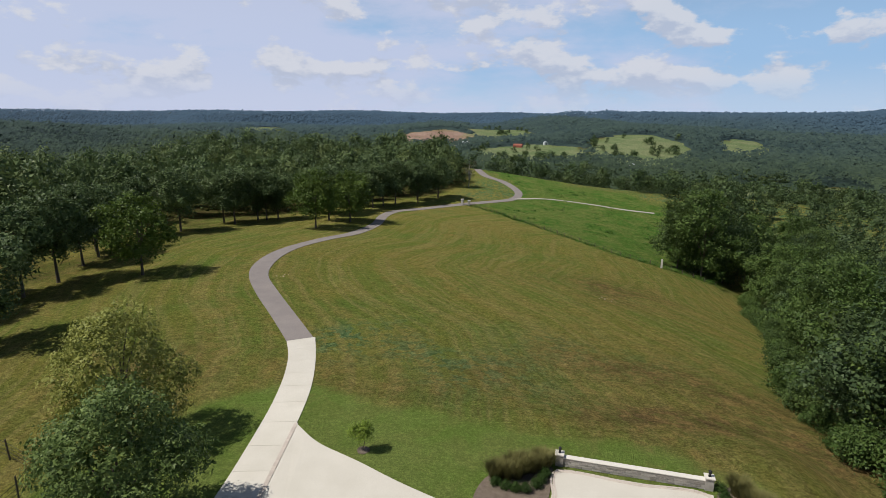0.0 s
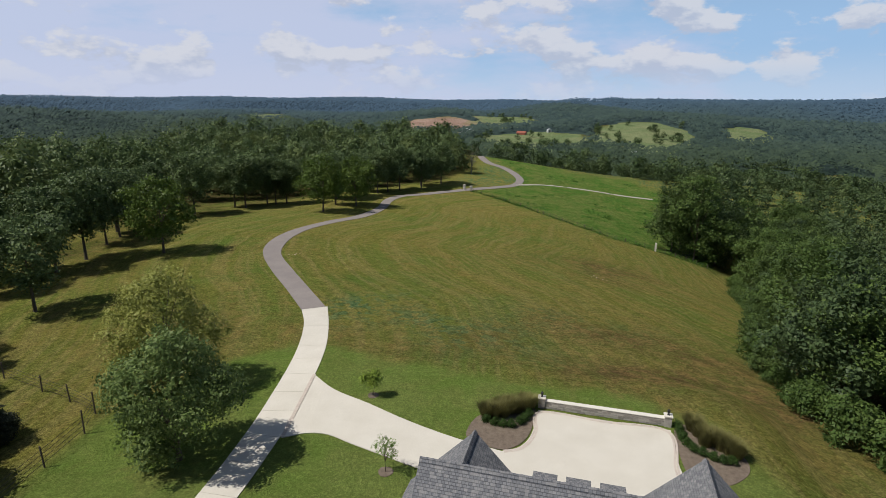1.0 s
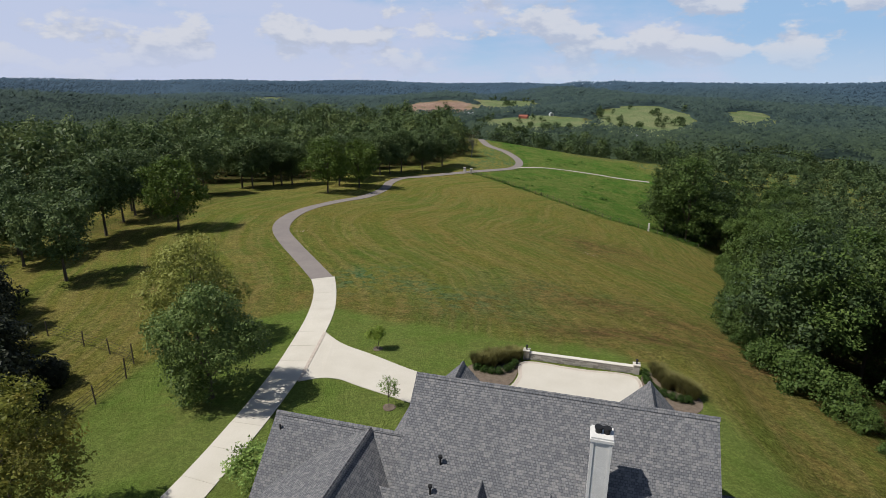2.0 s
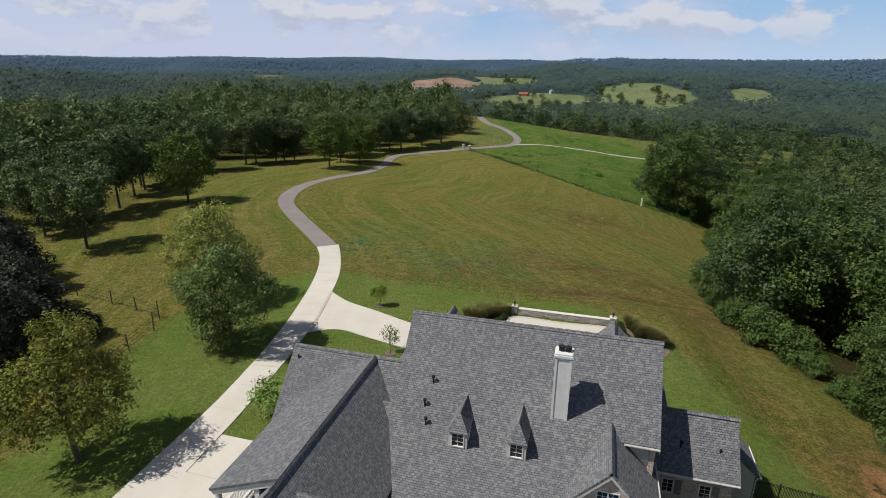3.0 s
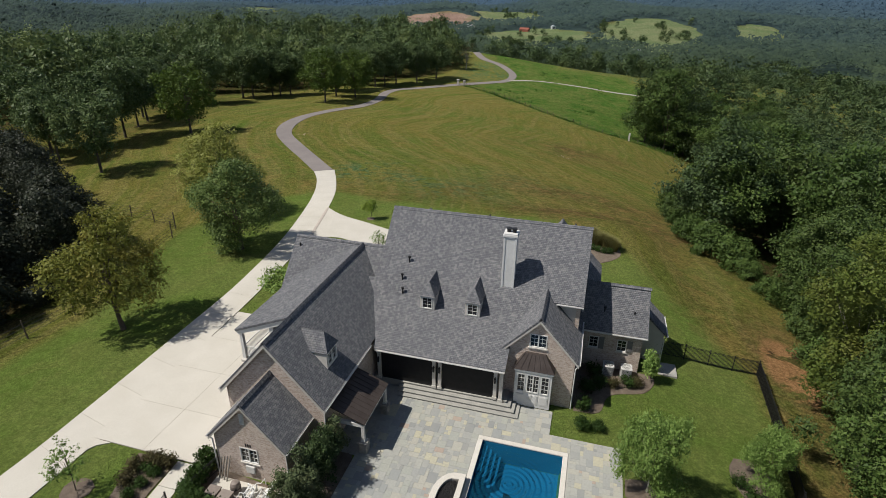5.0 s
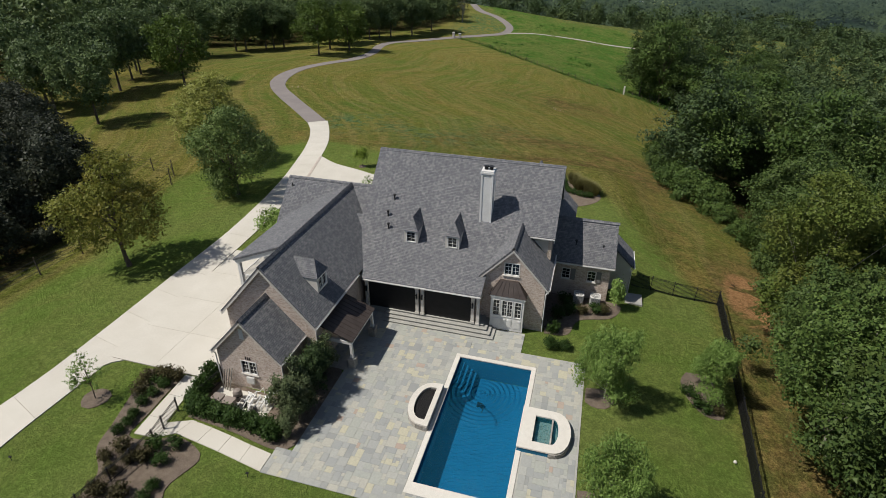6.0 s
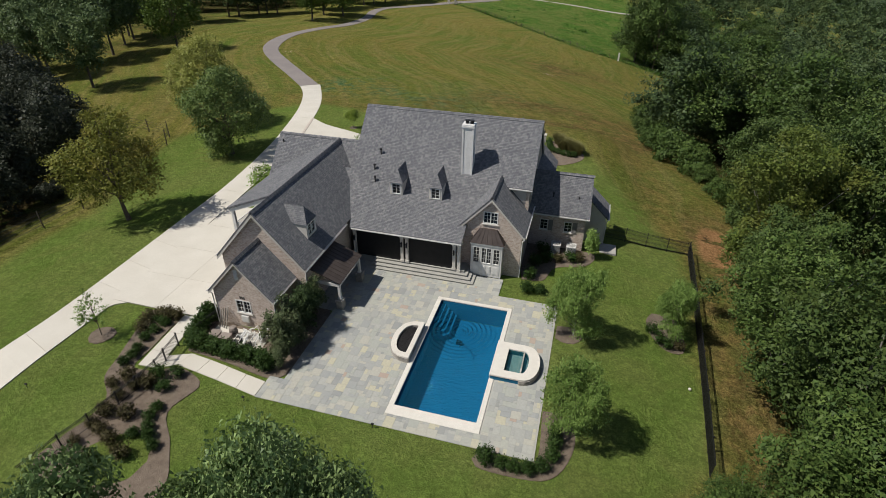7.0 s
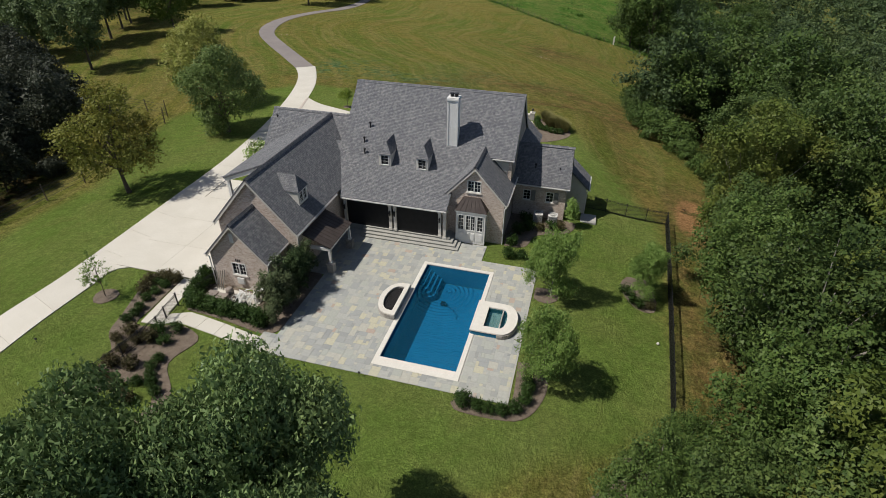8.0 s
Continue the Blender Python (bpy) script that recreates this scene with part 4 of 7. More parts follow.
wall("wall_upper_east", facing((0, 10.1, 0), (0, -1, 0)), lambda z: (8.9, 11.0), (3.2, 6.55), material=TRIM)
for x in (-5.4, 11.2):
    o = (1, 0, 0) if x > 0 else (-1, 0, 0)
    rake_board((x - 0.06 * o[0], RY, RZ), (x - 0.06 * o[0], 9.7, 6.7), out=o)
    rake_board((x - 0.06 * o[0], RY, RZ), (x - 0.06 * o[0], 19.9, 5.66), out=o)
gutter((-3.5, 4.24, 3.6), (6.34, 4.24, 3.6))
gutter((9.2, 9.64, 6.63), (11.2, 9.64, 6.63))

# porch: steps, floor, posts, beams and roll-down screens
STEP = grain("bluestone_step", (0.30, 0.295, 0.27), (0.40, 0.385, 0.345), 1.2, 0.85, 0.15, 20, vary=0)
for k in range(4):
    bm = bmesh.new()
    x1 = 7.5 - 0.33 * k
    box(bm, -1.72, 3.88 + 0.33 * k, 0.0 + 0.16 * k, x1, 6.2, 0.16 * (k + 1) - 0.045)
    box(bm, -1.74, 3.84 + 0.33 * k, 0.16 * (k + 1) - 0.043, x1 + 0.04, 6.2, 0.16 * (k + 1))
    part("step", done(bm), STEP, house, "pale stone step")
bm = bmesh.new()
box(bm, -4.0, 5.0, -0.2, 5.75, 8.6, 0.63)
part("porch_floor", done(bm), STEP, house)


def post(x, y, z0, z1, w=0.26, lantern=False):
    bm = bmesh.new()
    box(bm, x - w / 2, y - w / 2, z0 + 0.22, x + w / 2, y + w / 2, z1 - 0.18)
    box(bm, x - w / 2 - 0.04, y - w / 2 - 0.04, z0, x + w / 2 + 0.04, y + w / 2 + 0.04, z0 + 0.22)
    box(bm, x - w / 2 - 0.03, y - w / 2 - 0.03, z1 - 0.18, x + w / 2 + 0.03, y + w / 2 + 0.03, z1)
    p = part("post", done(bm), TRIM, house, "square cream porch post")
    if lantern:
        bm = bmesh.new()
        c = y - w / 2 - 0.09
        box(bm, x - 0.06, c - 0.06, z0 + 1.55, x + 0.06, c + 0.06, z0 + 1.92)
        box(bm, x - 0.075, c - 0.075, z0 + 1.92, x + 0.075, c + 0.075, z0 + 1.96)
        box(bm, x - 0.03, c - 0.03, z0 + 1.96, x + 0.03, c + 0.16, z0 + 2.02)
        part("lantern", done(bm), BLACK, p, "black wall lantern")


for x, lamp in ((-3.45, True), (0.95, True), (1.40, True), (5.62, True), (6.05, False)):
    post(x, 4.95, 0.63 if x < 6 else 0.5, 3.2, lantern=lamp)
bm = bmesh.new()
box(bm, -3.8, 4.74, 3.2, 6.3, 5.12, 3.52)
part("porch_beam", done(bm), TRIM, house)
bm = bmesh.new()
box(bm, -3.9, 4.75, 3.53, 6.2, 8.6, 3.6)
part("porch_ceiling", done(bm), TRIM, house)
for x0, x1 in ((-3.3, 0.80), (1.55, 5.48)):
    bm = bmesh.new()
    box(bm, x0, 5.0, 0.66, x1, 5.03, 3.2)
    s = part("porch_screen", done(bm), SCREEN, house, "dark roll-down insect screen")
    bm = bmesh.new()
    box(bm, x0, 4.97, 0.64, x1, 5.06, 0.72)
    part("screen_bar", done(bm), BLACK, s)

# east gable with the bay
bz = lambda z: (5.75, 11.05) if z < 4.05 else (8.39 - (7.25 - z) / 1.1, 8.39 + (7.25 - z) / 1.1)
wall("wall_east_gable", facing((0, 6.2, 0), (0, -1, 0)), bz, (-0.8, 4.05, 4.35, 7.2), holes=((7.72, 8.96, 4.85, 5.98), (7.3, 9.4, 0.8, 3.0)), label="pale weathered brick gable")
wall("wall_gable_west", facing((5.72, 0, 0), (-1, 0, 0)), lambda z: (5.3, 9.5), (-0.2, 4.0))
wall("wall_gable_east", facing((11.05, 0, 0), (1, 0, 0)), lambda z: (6.52, 12.05), (-1.2, 4.05))
roof("roof_gable_west", [[(5.43, 11.0, 4.18), (5.43, 5.95, 4.18), (8.39, 5.95, 7.42), (8.39, 11.0, 7.42)]])
roof("roof_gable_east", [[(11.35, 5.95, 4.18), (11.35, 12.2, 4.18), (8.39, 12.2, 7.42), (8.39, 5.95, 7.42)]])
ridge_cap((8.39, 5.95, 7.42), (8.39, 10.6, 7.42))
rake_board((5.43, 6.02, 4.18), (8.39, 6.02, 7.42))
rake_board((11.35, 6.02, 4.18), (8.39, 6.02, 7.42))
gutter((11.4, 5.95, 4.1), (11.4, 11.9, 4.1))
downpipe([(11.36, 6.1, 4.0), (11.14, 6.12, 3.6), (11.14, 6.12, 0.0)])
window(facing((0, 6.2, 0), (0, -1, 0)), 8.34, 4.85, 1.24, 1.13, 2, 3)
BM = facing((0, 5.45, 0), (0, -1, 0))
wall("bay_front", BM, lambda z: (6.95, 9.62), (0.05, 3.2), holes=((7.12, 7.72, 1.35, 2.95), (7.83, 8.74, 1.35, 2.95), (8.85, 9.45, 1.35, 2.95)), thick=0.12, material=WHITE, label="white panelled bay front")
for u0, u1 in ((6.95, 0), (9.62, 0)):
    wall("bay_cheek", facing((u0, 0, 0), (-1 if u0 < 8 else 1, 0, 0)), lambda z: (5.45 + 0.13, 6.2), (0.05, 3.2), thick=0.1, material=WHITE)
for u, w, lv in ((7.42, 0.60, 1), (8.285, 0.91, 2), (9.15, 0.60, 1)):
    window(BM, u, 1.35, w, 1.6, 2, 4, leaves=lv, sill=False)
for u0, u1 in ((7.12, 7.75), (7.86, 8.24), (8.33, 8.71), (8.82, 9.45)):
    bm = bmesh.new()
    box(bm, u0, 0.004, 0.35, u1, 0.03, 1.15)
    box(bm, u0 + 0.07, 0.03, 0.42, u1 - 0.07, 0.042, 1.08)
    part("bay_panel", done(bm, BM), WHITE, house)
bm = bmesh.new()
box(bm, 6.85, 5.36, 3.2, 9.72, 6.2, 3.32)
part("bay_cornice", done(bm), WHITE, house)
eave, crown = [(6.82, 5.33, 3.33), (9.75, 5.33, 3.33), (9.75, 6.2, 3.33), (6.82, 6.2, 3.33)], [(7.5, 5.98, 4.4), (8.98, 5.98, 4.4), (8.98, 6.2, 4.4), (7.5, 6.2, 4.4)]
roof("bay_roof", [[eave[0], eave[1], crown[1], crown[0]], [eave[1], eave[2], crown[2], crown[1]], [eave[3], eave[0], crown[0], crown[3]], [crown[0], crown[1], crown[2], crown[3]]], "brown standing-seam copper bay roof", material=COPPER, thick=0.03)
for i in range(7):
    t = i / 6
    a, b = Vector(eave[0]).lerp(Vector(eave[1]), t), Vector(crown[0]).lerp(Vector(crown[1]), t)
    bm = bmesh.new()
    tube(bm, [a + Vector((0, 0, 0.02)), b + Vector((0, 0, 0.02))], [0.022, 0.022], 5)
    part("seam", done(bm), COPPER, house)

# garage wing running south, and its low annex
WX, WZ = -7.6, 8.39
ws = 1.134
wing = lambda z: (-11.1, -4.05) if z < 4.2 else (WX - (WZ - 0.2 - z) / ws, WX + (WZ - 0.2 - z) / ws)
wall("wall_wing_south", facing((0, -2.95, 0), (0, -1, 0)), wing, (-0.2, 4.2, 4.1937, WZ - 0.22), label="pale weathered brick gable")
wall("wall_wing_east", facing((-4.05, 0, 0), (1, 0, 0)), lambda z: (-2.63, 8.6), (-0.2, 4.2))
wall("wall_wing_west", facing((-11.1, 0, 0), (-1, 0, 0)), lambda z: (-2.63, 14.0), (-0.2, 4.3))
roof("roof_wing_east", [[(-3.79, -3.26, 4.08), (-3.79, 5.2, 4.08), (-3.79, 12.3, 4.08), (WX, 12.3, WZ), (WX, -3.26, WZ)]], "steep dark shingle slope")
roof("roof_wing_west", [[(-11.4, 12.3, 4.08), (-11.4, -3.26, 4.08), (WX, -3.26, WZ), (WX, 12.3, WZ)]])
ridge_cap((WX, -3.26, WZ), (WX, 12.2, WZ))
rake_board((-11.4, -3.2, 4.08), (WX, -3.2, WZ))
rake_board((-3.79, -3.2, 4.08), (WX, -3.2, WZ))
gutter((-3.73, -3.26, 4.0), (-3.73, 4.2, 4.0))
gutter((-11.46, -3.26, 4.0), (-11.46, 0.0, 4.0))
downpipe([(-3.75, -3.1, 3.9), (-3.95, -3.05, 3.6), (-3.95, -3.05, 0.0)])
# upper balcony porch under a shed roof on the drive side
roof("roof_balcony", [[(-12.1, 8.2, 6.5), (-12.1, -0.05, 6.5), (WX + 0.1, -0.05, WZ - 0.02), (WX + 0.1, 12.2, WZ - 0.02), (-9.2, 12.2, 7.7)]], "low-pitched grey shingle shed roof", thick=0.16)
bm = bmesh.new()
for a, b in (((-12.1, 0.02, 6.4), (-8.0, 0.02, 8.08)),):
    v = [bm.verts.new(p) for p in ((a[0], 0.02, 6.36), (b[0], 0.02, 8.03), (b[0], 0.02, 7.6), (-11.9, 0.02, 6.1), (a[0], 0.14, 6.36), (b[0], 0.14, 8.03), (b[0], 0.14, 7.6), (-11.9, 0.14, 6.1))]
    for f in ((0, 1, 2, 3), (7, 6, 5, 4), (0, 4, 5, 1), (1, 5, 6, 2), (2, 6, 7, 3), (3, 7, 4, 0)):
        bm.faces.new([v[i] for i in f])
part("balcony_pediment", done(bm), WHITE, house, "white boarded end of the balcony roof")
bm = bmesh.new()
box(bm, -12.0, 0.0, 3.75, -9.5, 8.2, 3.95)
part("balcony_floor", done(bm), TRIM, house)
for y in (0.3, 4.2, 8.0):
    bm = bmesh.new()
    box(bm, -11.95, y - 0.12, 3.95, -11.71, y + 0.12, 6.42)
    part("balcony_post", done(bm), WHITE, house)
    bm = bmesh.new()
    box(bm, -11.95, y - 0.14, 0.0, -11.67, y + 0.14, 3.75)
    part("carriage_post", done(bm), WHITE, house)
bm = bmesh.new()
for z in (4.15, 4.95):
    box(bm, -11.87, 0.42, z, -11.79, 7.88, z + 0.06)
    box(bm, -11.7, 0.26, z, -9.6, 0.34, z + 0.06)
for i in range(56):
    y = 0.5 + i * 0.13
    if abs(y - 4.2) > 0.15:
        box(bm, -11.85, y, 4.21, -11.82, y + 0.03, 4.95)
for i in range(16):
    x = -11.6 + i * 0.13
    box(bm, x, 0.285, 4.21, x + 0.03, 0.315, 4.95)
part("balustrade", done(bm), WHITE, house, "white balcony balustrade")
wall("wall_balcony", facing((-9.4, 0, 0), (-1, 0, 0)), lambda z: (0.1, 8.5), (3.9, 7.2), material=WHITE)

AX, AZ = -7.58, 6.08
an = lambda z: (-10.0, -5.1) if z < 3.25 else (AX - (AZ - 0.16 - z) / 1.11, AX + (AZ - 0.16 - z) / 1.11)
wall("wall_annex_south", facing((0, -6.05, 0), (0, -1, 0)), an, (-0.3, 3.25, 3.2501, AZ - 0.18), holes=((-8.27, -7.03, 1.33, 2.5), (-7.88, -7.62, 4.4, 5.15)), label="pale weathered brick gable")
wall("wall_annex_west", facing((-10.0, 0, 0), (-1, 0, 0)), lambda z: (-5.73, -2.97), (-0.3, 3.2))
wall("wall_annex_east", facing((-5.1, 0, 0), (1, 0, 0)), lambda z: (-5.73, -2.97), (-0.3, 3.2))
roof("roof_annex_east", [[(-4.86, -6.31, 3.09), (-4.86, -2.9, 3.09), (AX, -2.9, AZ), (AX, -6.31, AZ)]])
roof("roof_annex_west", [[(-10.27, -2.9, 3.09), (-10.27, -6.31, 3.09), (AX, -6.31, AZ), (AX, -2.9, AZ)]])
ridge_cap((AX, -6.31, AZ), (AX, -2.95, AZ))
rake_board((-10.27, -6.25, 3.09), (AX, -6.25, AZ), 0.2)
rake_board((-4.86, -6.25, 3.09), (AX, -6.25, AZ), 0.2)
gutter((-4.8, -6.31, 3.02), (-4.8, -3.0, 3.02))
gutter((-10.33, -6.31, 3.02), (-10.33, -3.0, 3.02))
downpipe([(-4.84, -6.2, 2.95), (-5.0, -6.12, 2.7), (-5.0, -6.12, 0.0)])
downpipe([(-10.3, -6.2, 2.95), (-10.1, -6.12, 2.7), (-10.1, -6.12, 0.0)])
AM = facing((0, -6.05, 0), (0, -1, 0))
window(AM, -7.65, 1.33, 1.24, 1.17, 2, 3)
bm = bmesh.new()
box(bm, -7.91, -0.1, 4.37, -7.59, 0.03, 5.18)
for j in range(8):
    box(bm, -7.88, 0.03, 4.42 + j * 0.09, -7.62, 0.05, 4.46 + j * 0.09)
part("attic_louvre", done(bm, AM), WHITE, house, "small white attic louvre")
for i in range(3):
    bm = bmesh.new()
    box(bm, -7.83 + i * 0.16, 0.0, 2.62, -7.75 + i * 0.16, 0.02, 2.86)
    part("vent_slot", done(bm, AM), BLACK, house)

# north-west block behind the wing
GY = 12.3
roof("roof_northwest", [[(-13.9, 8.3, 4.3), (-9.5, 8.3, 4.3), (-5.3, 8.3, 4.3), (-5.3, GY, WZ - 0.02), (-13.9, GY, WZ - 0.02)], [(-5.3, 16.6, 4.0), (-13.9, 16.6, 4.0), (-13.9, GY, WZ - 0.02), (-5.3, GY, WZ - 0.02)]])
ridge_cap((-13.9, GY, WZ - 0.02), (-5.3, GY, WZ - 0.02))
nw = lambda z: (8.7, 16.2) if z < 4.4 else (8.7 + (z - 4.4) * 0.98, 16.2 - (z - 4.4) * 0.98)
wall("wall_northwest_end", facing((-13.7, 0, 0), (-1, 0, 0)), nw, (-0.2, 4.4, 8.1))
wall("wall_northwest_back", facing((0, 16.2, 0), (0, 1, 0)), lambda z: (-13.38, -5.52), (-0.3, 4.2))
wall("wall_northwest_front", facing((0, 8.7, 0), (0, -1, 0)), lambda z: (-13.38, -11.42), (-0.2, 4.3))
rake_board((-13.84, GY, WZ), (-13.84, 8.3, 4.3), out=(-1, 0, 0))
rake_board((-13.84, GY, WZ), (-13.84, 16.6, 4.0), out=(-1, 0, 0))
gutter((-13.9, 8.24, 4.22), (-12.3, 8.24, 4.22))

# east wing and its lean-to
roof("roof_east_wing", [[(10.9, 11.75, 3.55), (16.4, 11.75, 3.55), (16.2, 13.95, 6.83), (10.9, 13.95, 6.83)], [(16.4, 16.15, 3.55), (10.9, 16.15, 3.55), (10.9, 13.95, 6.83), (16.2, 13.95, 6.83)]])
ridge_cap((11.0, 13.95, 6.83), (16.25, 13.95, 6.83))
ew = lambda z: (12.42, 15.48) if z < 3.9 else (12.1 + (z - 3.9) / 1.49, 15.8 - (z - 3.9) / 1.49)
wall("wall_wing_end", facing((16.1, 0, 0), (1, 0, 0)), ew, (-1.5, 3.9, 6.6))
EM = facing((0, 12.1, 0), (0, -1, 0))
wall("wall_east_wing", EM, lambda z: (11.1, 16.09), (-1.4, 3.7), holes=((12.0, 12.75, 1.75, 2.85), (14.2, 14.95, 1.75, 2.85)), label="pale weathered brick wall")
window(EM, 12.375, 1.75, 0.75, 1.1, 2, 3, leaves=1, shutters=(1,))
window(EM, 14.575, 1.75, 0.75, 1.1, 2, 3, leaves=1, shutters=(1,))
wall("wall_east_wing_back", facing((0, 15.8, 0), (0, 1, 0)), lambda z: (11.02, 16.09), (-1.4, 3.7))
gutter((11.3, 11.69, 3.48), (16.4, 11.69, 3.48))
roof("roof_lean_to", [[(18.15, 14.1, 2.62), (18.15, 17.4, 2.62), (16.05, 17.4, 4.6), (16.05, 14.1, 4.6)]])
wall("wall_lean_to_end", facing((0, 14.3, 0), (0, -1, 0)), lambda z: (16.1, 17.95 if z < 2.5 else 17.95 - (z - 2.5) * 1.06), (-1.5, 2.5, 4.3), material=TRIM)
wall("wall_lean_to_east", facing((17.95, 0, 0), (1, 0, 0)), lambda z: (14.62, 17.2), (-1.6, 2.5), material=TRIM)
gutter((18.2, 14.1, 2.55), (18.2, 17.4, 2.55))
downpipe([(18.1, 14.2, 2.5), (18.0, 14.22, 2.2), (18.0, 14.22, -1.0)])

# two tall gables to the motor court, and three small dormers between them
for gx, gy, gz in ((-4.0, 20.4, 9.05), (8.55, 21.3, 9.05)):
    roof("roof_court_gable", [[(gx - 4.0, gy, gz - 4.2), (gx - 4.0, 15.2, gz - 4.2), (gx, 15.2, gz), (gx, gy, gz)][::-1][::-1], [(gx + 4.0, 15.2, gz - 4.2), (gx + 4.0, gy, gz - 4.2), (gx, gy, gz), (gx, 15.2, gz)]])
    ridge_cap((gx, 16.0, gz), (gx, gy, gz))
    wall("wall_court_gable", facing((0, gy - 0.3, 0), (0, 1, 0)), lambda z, gx=gx, gz=gz: (gx - 3.8, gx + 3.8) if z < gz - 4.3 else (gx - (gz - 0.25 - z) / 1.05, gx + (gz - 0.25 - z) / 1.05), (-0.4, gz - 4.3, gz - 0.3))
    for s in (-1, 1):
        wall("wall_court_side", facing((gx + 3.8 * s, 0, 0), (s, 0, 0)), lambda z, gy=gy: (19.0, gy - 0.62), (-0.4, gz - 4.4))
for x in (0.35, 1.97, 3.6):
    bm = bmesh.new()
    slab(bm, [(x + 0.6, 17.0, 9.62), (x - 0.6, 17.0, 9.62), (x - 0.6, 15.4, 9.95), (x + 0.6, 15.4, 9.95)], 0.09)
    d = part("court_dormer", done(bm), SHINGLE, house)
    bm = bmesh.new()
    prism(bm, [(x - 0.5, 15.9), (x + 0.5, 15.9), (x + 0.5, 16.9), (x - 0.5, 16.9)], 8.3, 9.52)
    part("dormer_box", done(bm), WHITE, d)

# chimney
bm = bmesh.new()
box(bm, 4.8, 10.22, 6.6, 5.76, 11.15, 11.45)
for x in (4.8, 5.66):
    box(bm, x - 0.02, 10.18, 6.8, x + 0.12, 10.22, 11.4)
chim = part("chimney", done(bm), WHITE, house, "tall white boarded chimney")
bm = bmesh.new()
box(bm, 4.72, 10.14, 11.452, 5.84, 11.23, 11.6)
box(bm, 4.76, 10.18, 11.6, 5.80, 11.19, 11.7)
part("chimney_crown", done(bm), WHITE, chim)
bm = bmesh.new()
for dx in (0.22, 0.62):
    tube(bm, [(4.88 + dx, 10.68, 11.7), (4.88 + dx, 10.68, 11.92)], [0.16, 0.16], 10)
    tube(bm, [(4.88 + dx, 10.68, 11.92), (4.88 + dx, 10.68, 12.0)], [0.21, 0.21], 10)
part("flue", done(bm), BLACK, chim, "black flue cap")


def dormer(x, y0, z0):
    """A narrow south-facing dormer with a tall hipped cap; its face stands at y0, its foot at z0."""
    w, h = 1.16, 1.22
    fm = facing((x, y0, z0), (0, -1, 0))
    bm = bmesh.new()
    box(bm, -w / 2, -1.95, 0.02, -w / 2 + 0.16, 0, h)
    box(bm, w / 2 - 0.16, -1.95, 0.02, w / 2, 0, h)
    box(bm, -w / 2 + 0.16, -0.2, 0.0, w / 2 - 0.16, 0, 0.1)
    box(bm, -w / 2 + 0.16, -0.2, h - 0.1, w / 2 - 0.16, 0, h)
    d = part("dormer", done(bm, fm), TRIM, house, "narrow cream dormer with hipped shingle cap")
    window(fm, 0, 0.1, w - 0.32, h - 0.2, 2, 3, parent=d, leaves=1)
    e = w / 2 + 0.08
    a = [(x - e, y0 - 0.12, z0 + h), (x + e, y0 - 0.12, z0 + h), (x + e, y0 + 2.2, z0 + h), (x - e, y0 + 2.2, z0 + h)]
    top, back = (x, y0 + 0.62, z0 + h + 1.0), (x, y0 + 2.6, z0 + h + 1.0)
    roof("cap", [[a[0], a[1], top], [a[1], a[2], back, top], [a[3], a[0], top, back]], parent=d, thick=0.05)


dormer(-0.55, 8.02, 5.42)
dormer(3.05, 8.02, 5.42)


def wing_dormer():
    y0, xf = 0.05, -4.75
    fm = facing((xf, y0, 5.0), (1, 0, 0))
    w, h = 1.5, 1.45
    bm = bmesh.new()
    box(bm, -w / 2, -2.2, 0.02, -w / 2 + 0.14, 0, h)
    box(bm, w / 2 - 0.14, -2.2, 0.02, w / 2, 0, h)
    box(bm, -w / 2 + 0.14, -0.2, 0.0, w / 2 - 0.14, 0, 0.28)
    box(bm, -w / 2 + 0.14, -0.2, h - 0.12, w / 2 - 0.14, 0, h)
    d = part("wing_dormer", done(bm, fm), TRIM, house, "cream dormer with hipped cap on the wing roof")
    window(fm, 0, 0.28, w - 0.28, h - 0.4, 2, 3, parent=d, leaves=2)
    e = w / 2 + 0.1
    z = 5.0 + h
    f0, f1, b0, b1 = (xf + 0.12, y0 - e, z), (xf + 0.12, y0 + e, z), (xf - 2.3, y0 - e, z), (xf - 2.3, y0 + e, z)
    top, back = (xf - 0.45, y0, z + 1.15), (xf - 2.6, y0, z + 1.15)
    roof("cap", [[f0, f1, top], [b0, f0, top, back], [f1, b1, back, top]], parent=d, thick=0.05)


wing_dormer()

# little copper-roofed porch on the court side of the wing
cop = [(-1.62, -2.2, 2.5), (-1.62, 2.1, 2.5), (-4.04, 2.1, 3.45), (-4.04, -2.2, 3.45)]
cr = roof("side_porch_roof", [cop], "brown standing-seam copper porch roof", material=COPPER, thick=0.07)
for i in range(11):
    t = i / 10
    a, b = Vector(cop[0]).lerp(Vector(cop[1]), t), Vector(cop[3]).lerp(Vector(cop[2]), t)
    bm = bmesh.new()
    tube(bm, [a + Vector((0, 0, 0.02)), b + Vector((0, 0, 0.02))], [0.02, 0.02], 5)
    part("seam", done(bm), COPPER, cr)
bm = bmesh.new()
box(bm, -1.95, -2.1, 2.12, -1.75, 2.0, 2.4)
box(bm, -4.0, -2.1, 2.12, -1.95, -1.92, 2.4)
part("side_porch_beam", done(bm), WHITE, house)
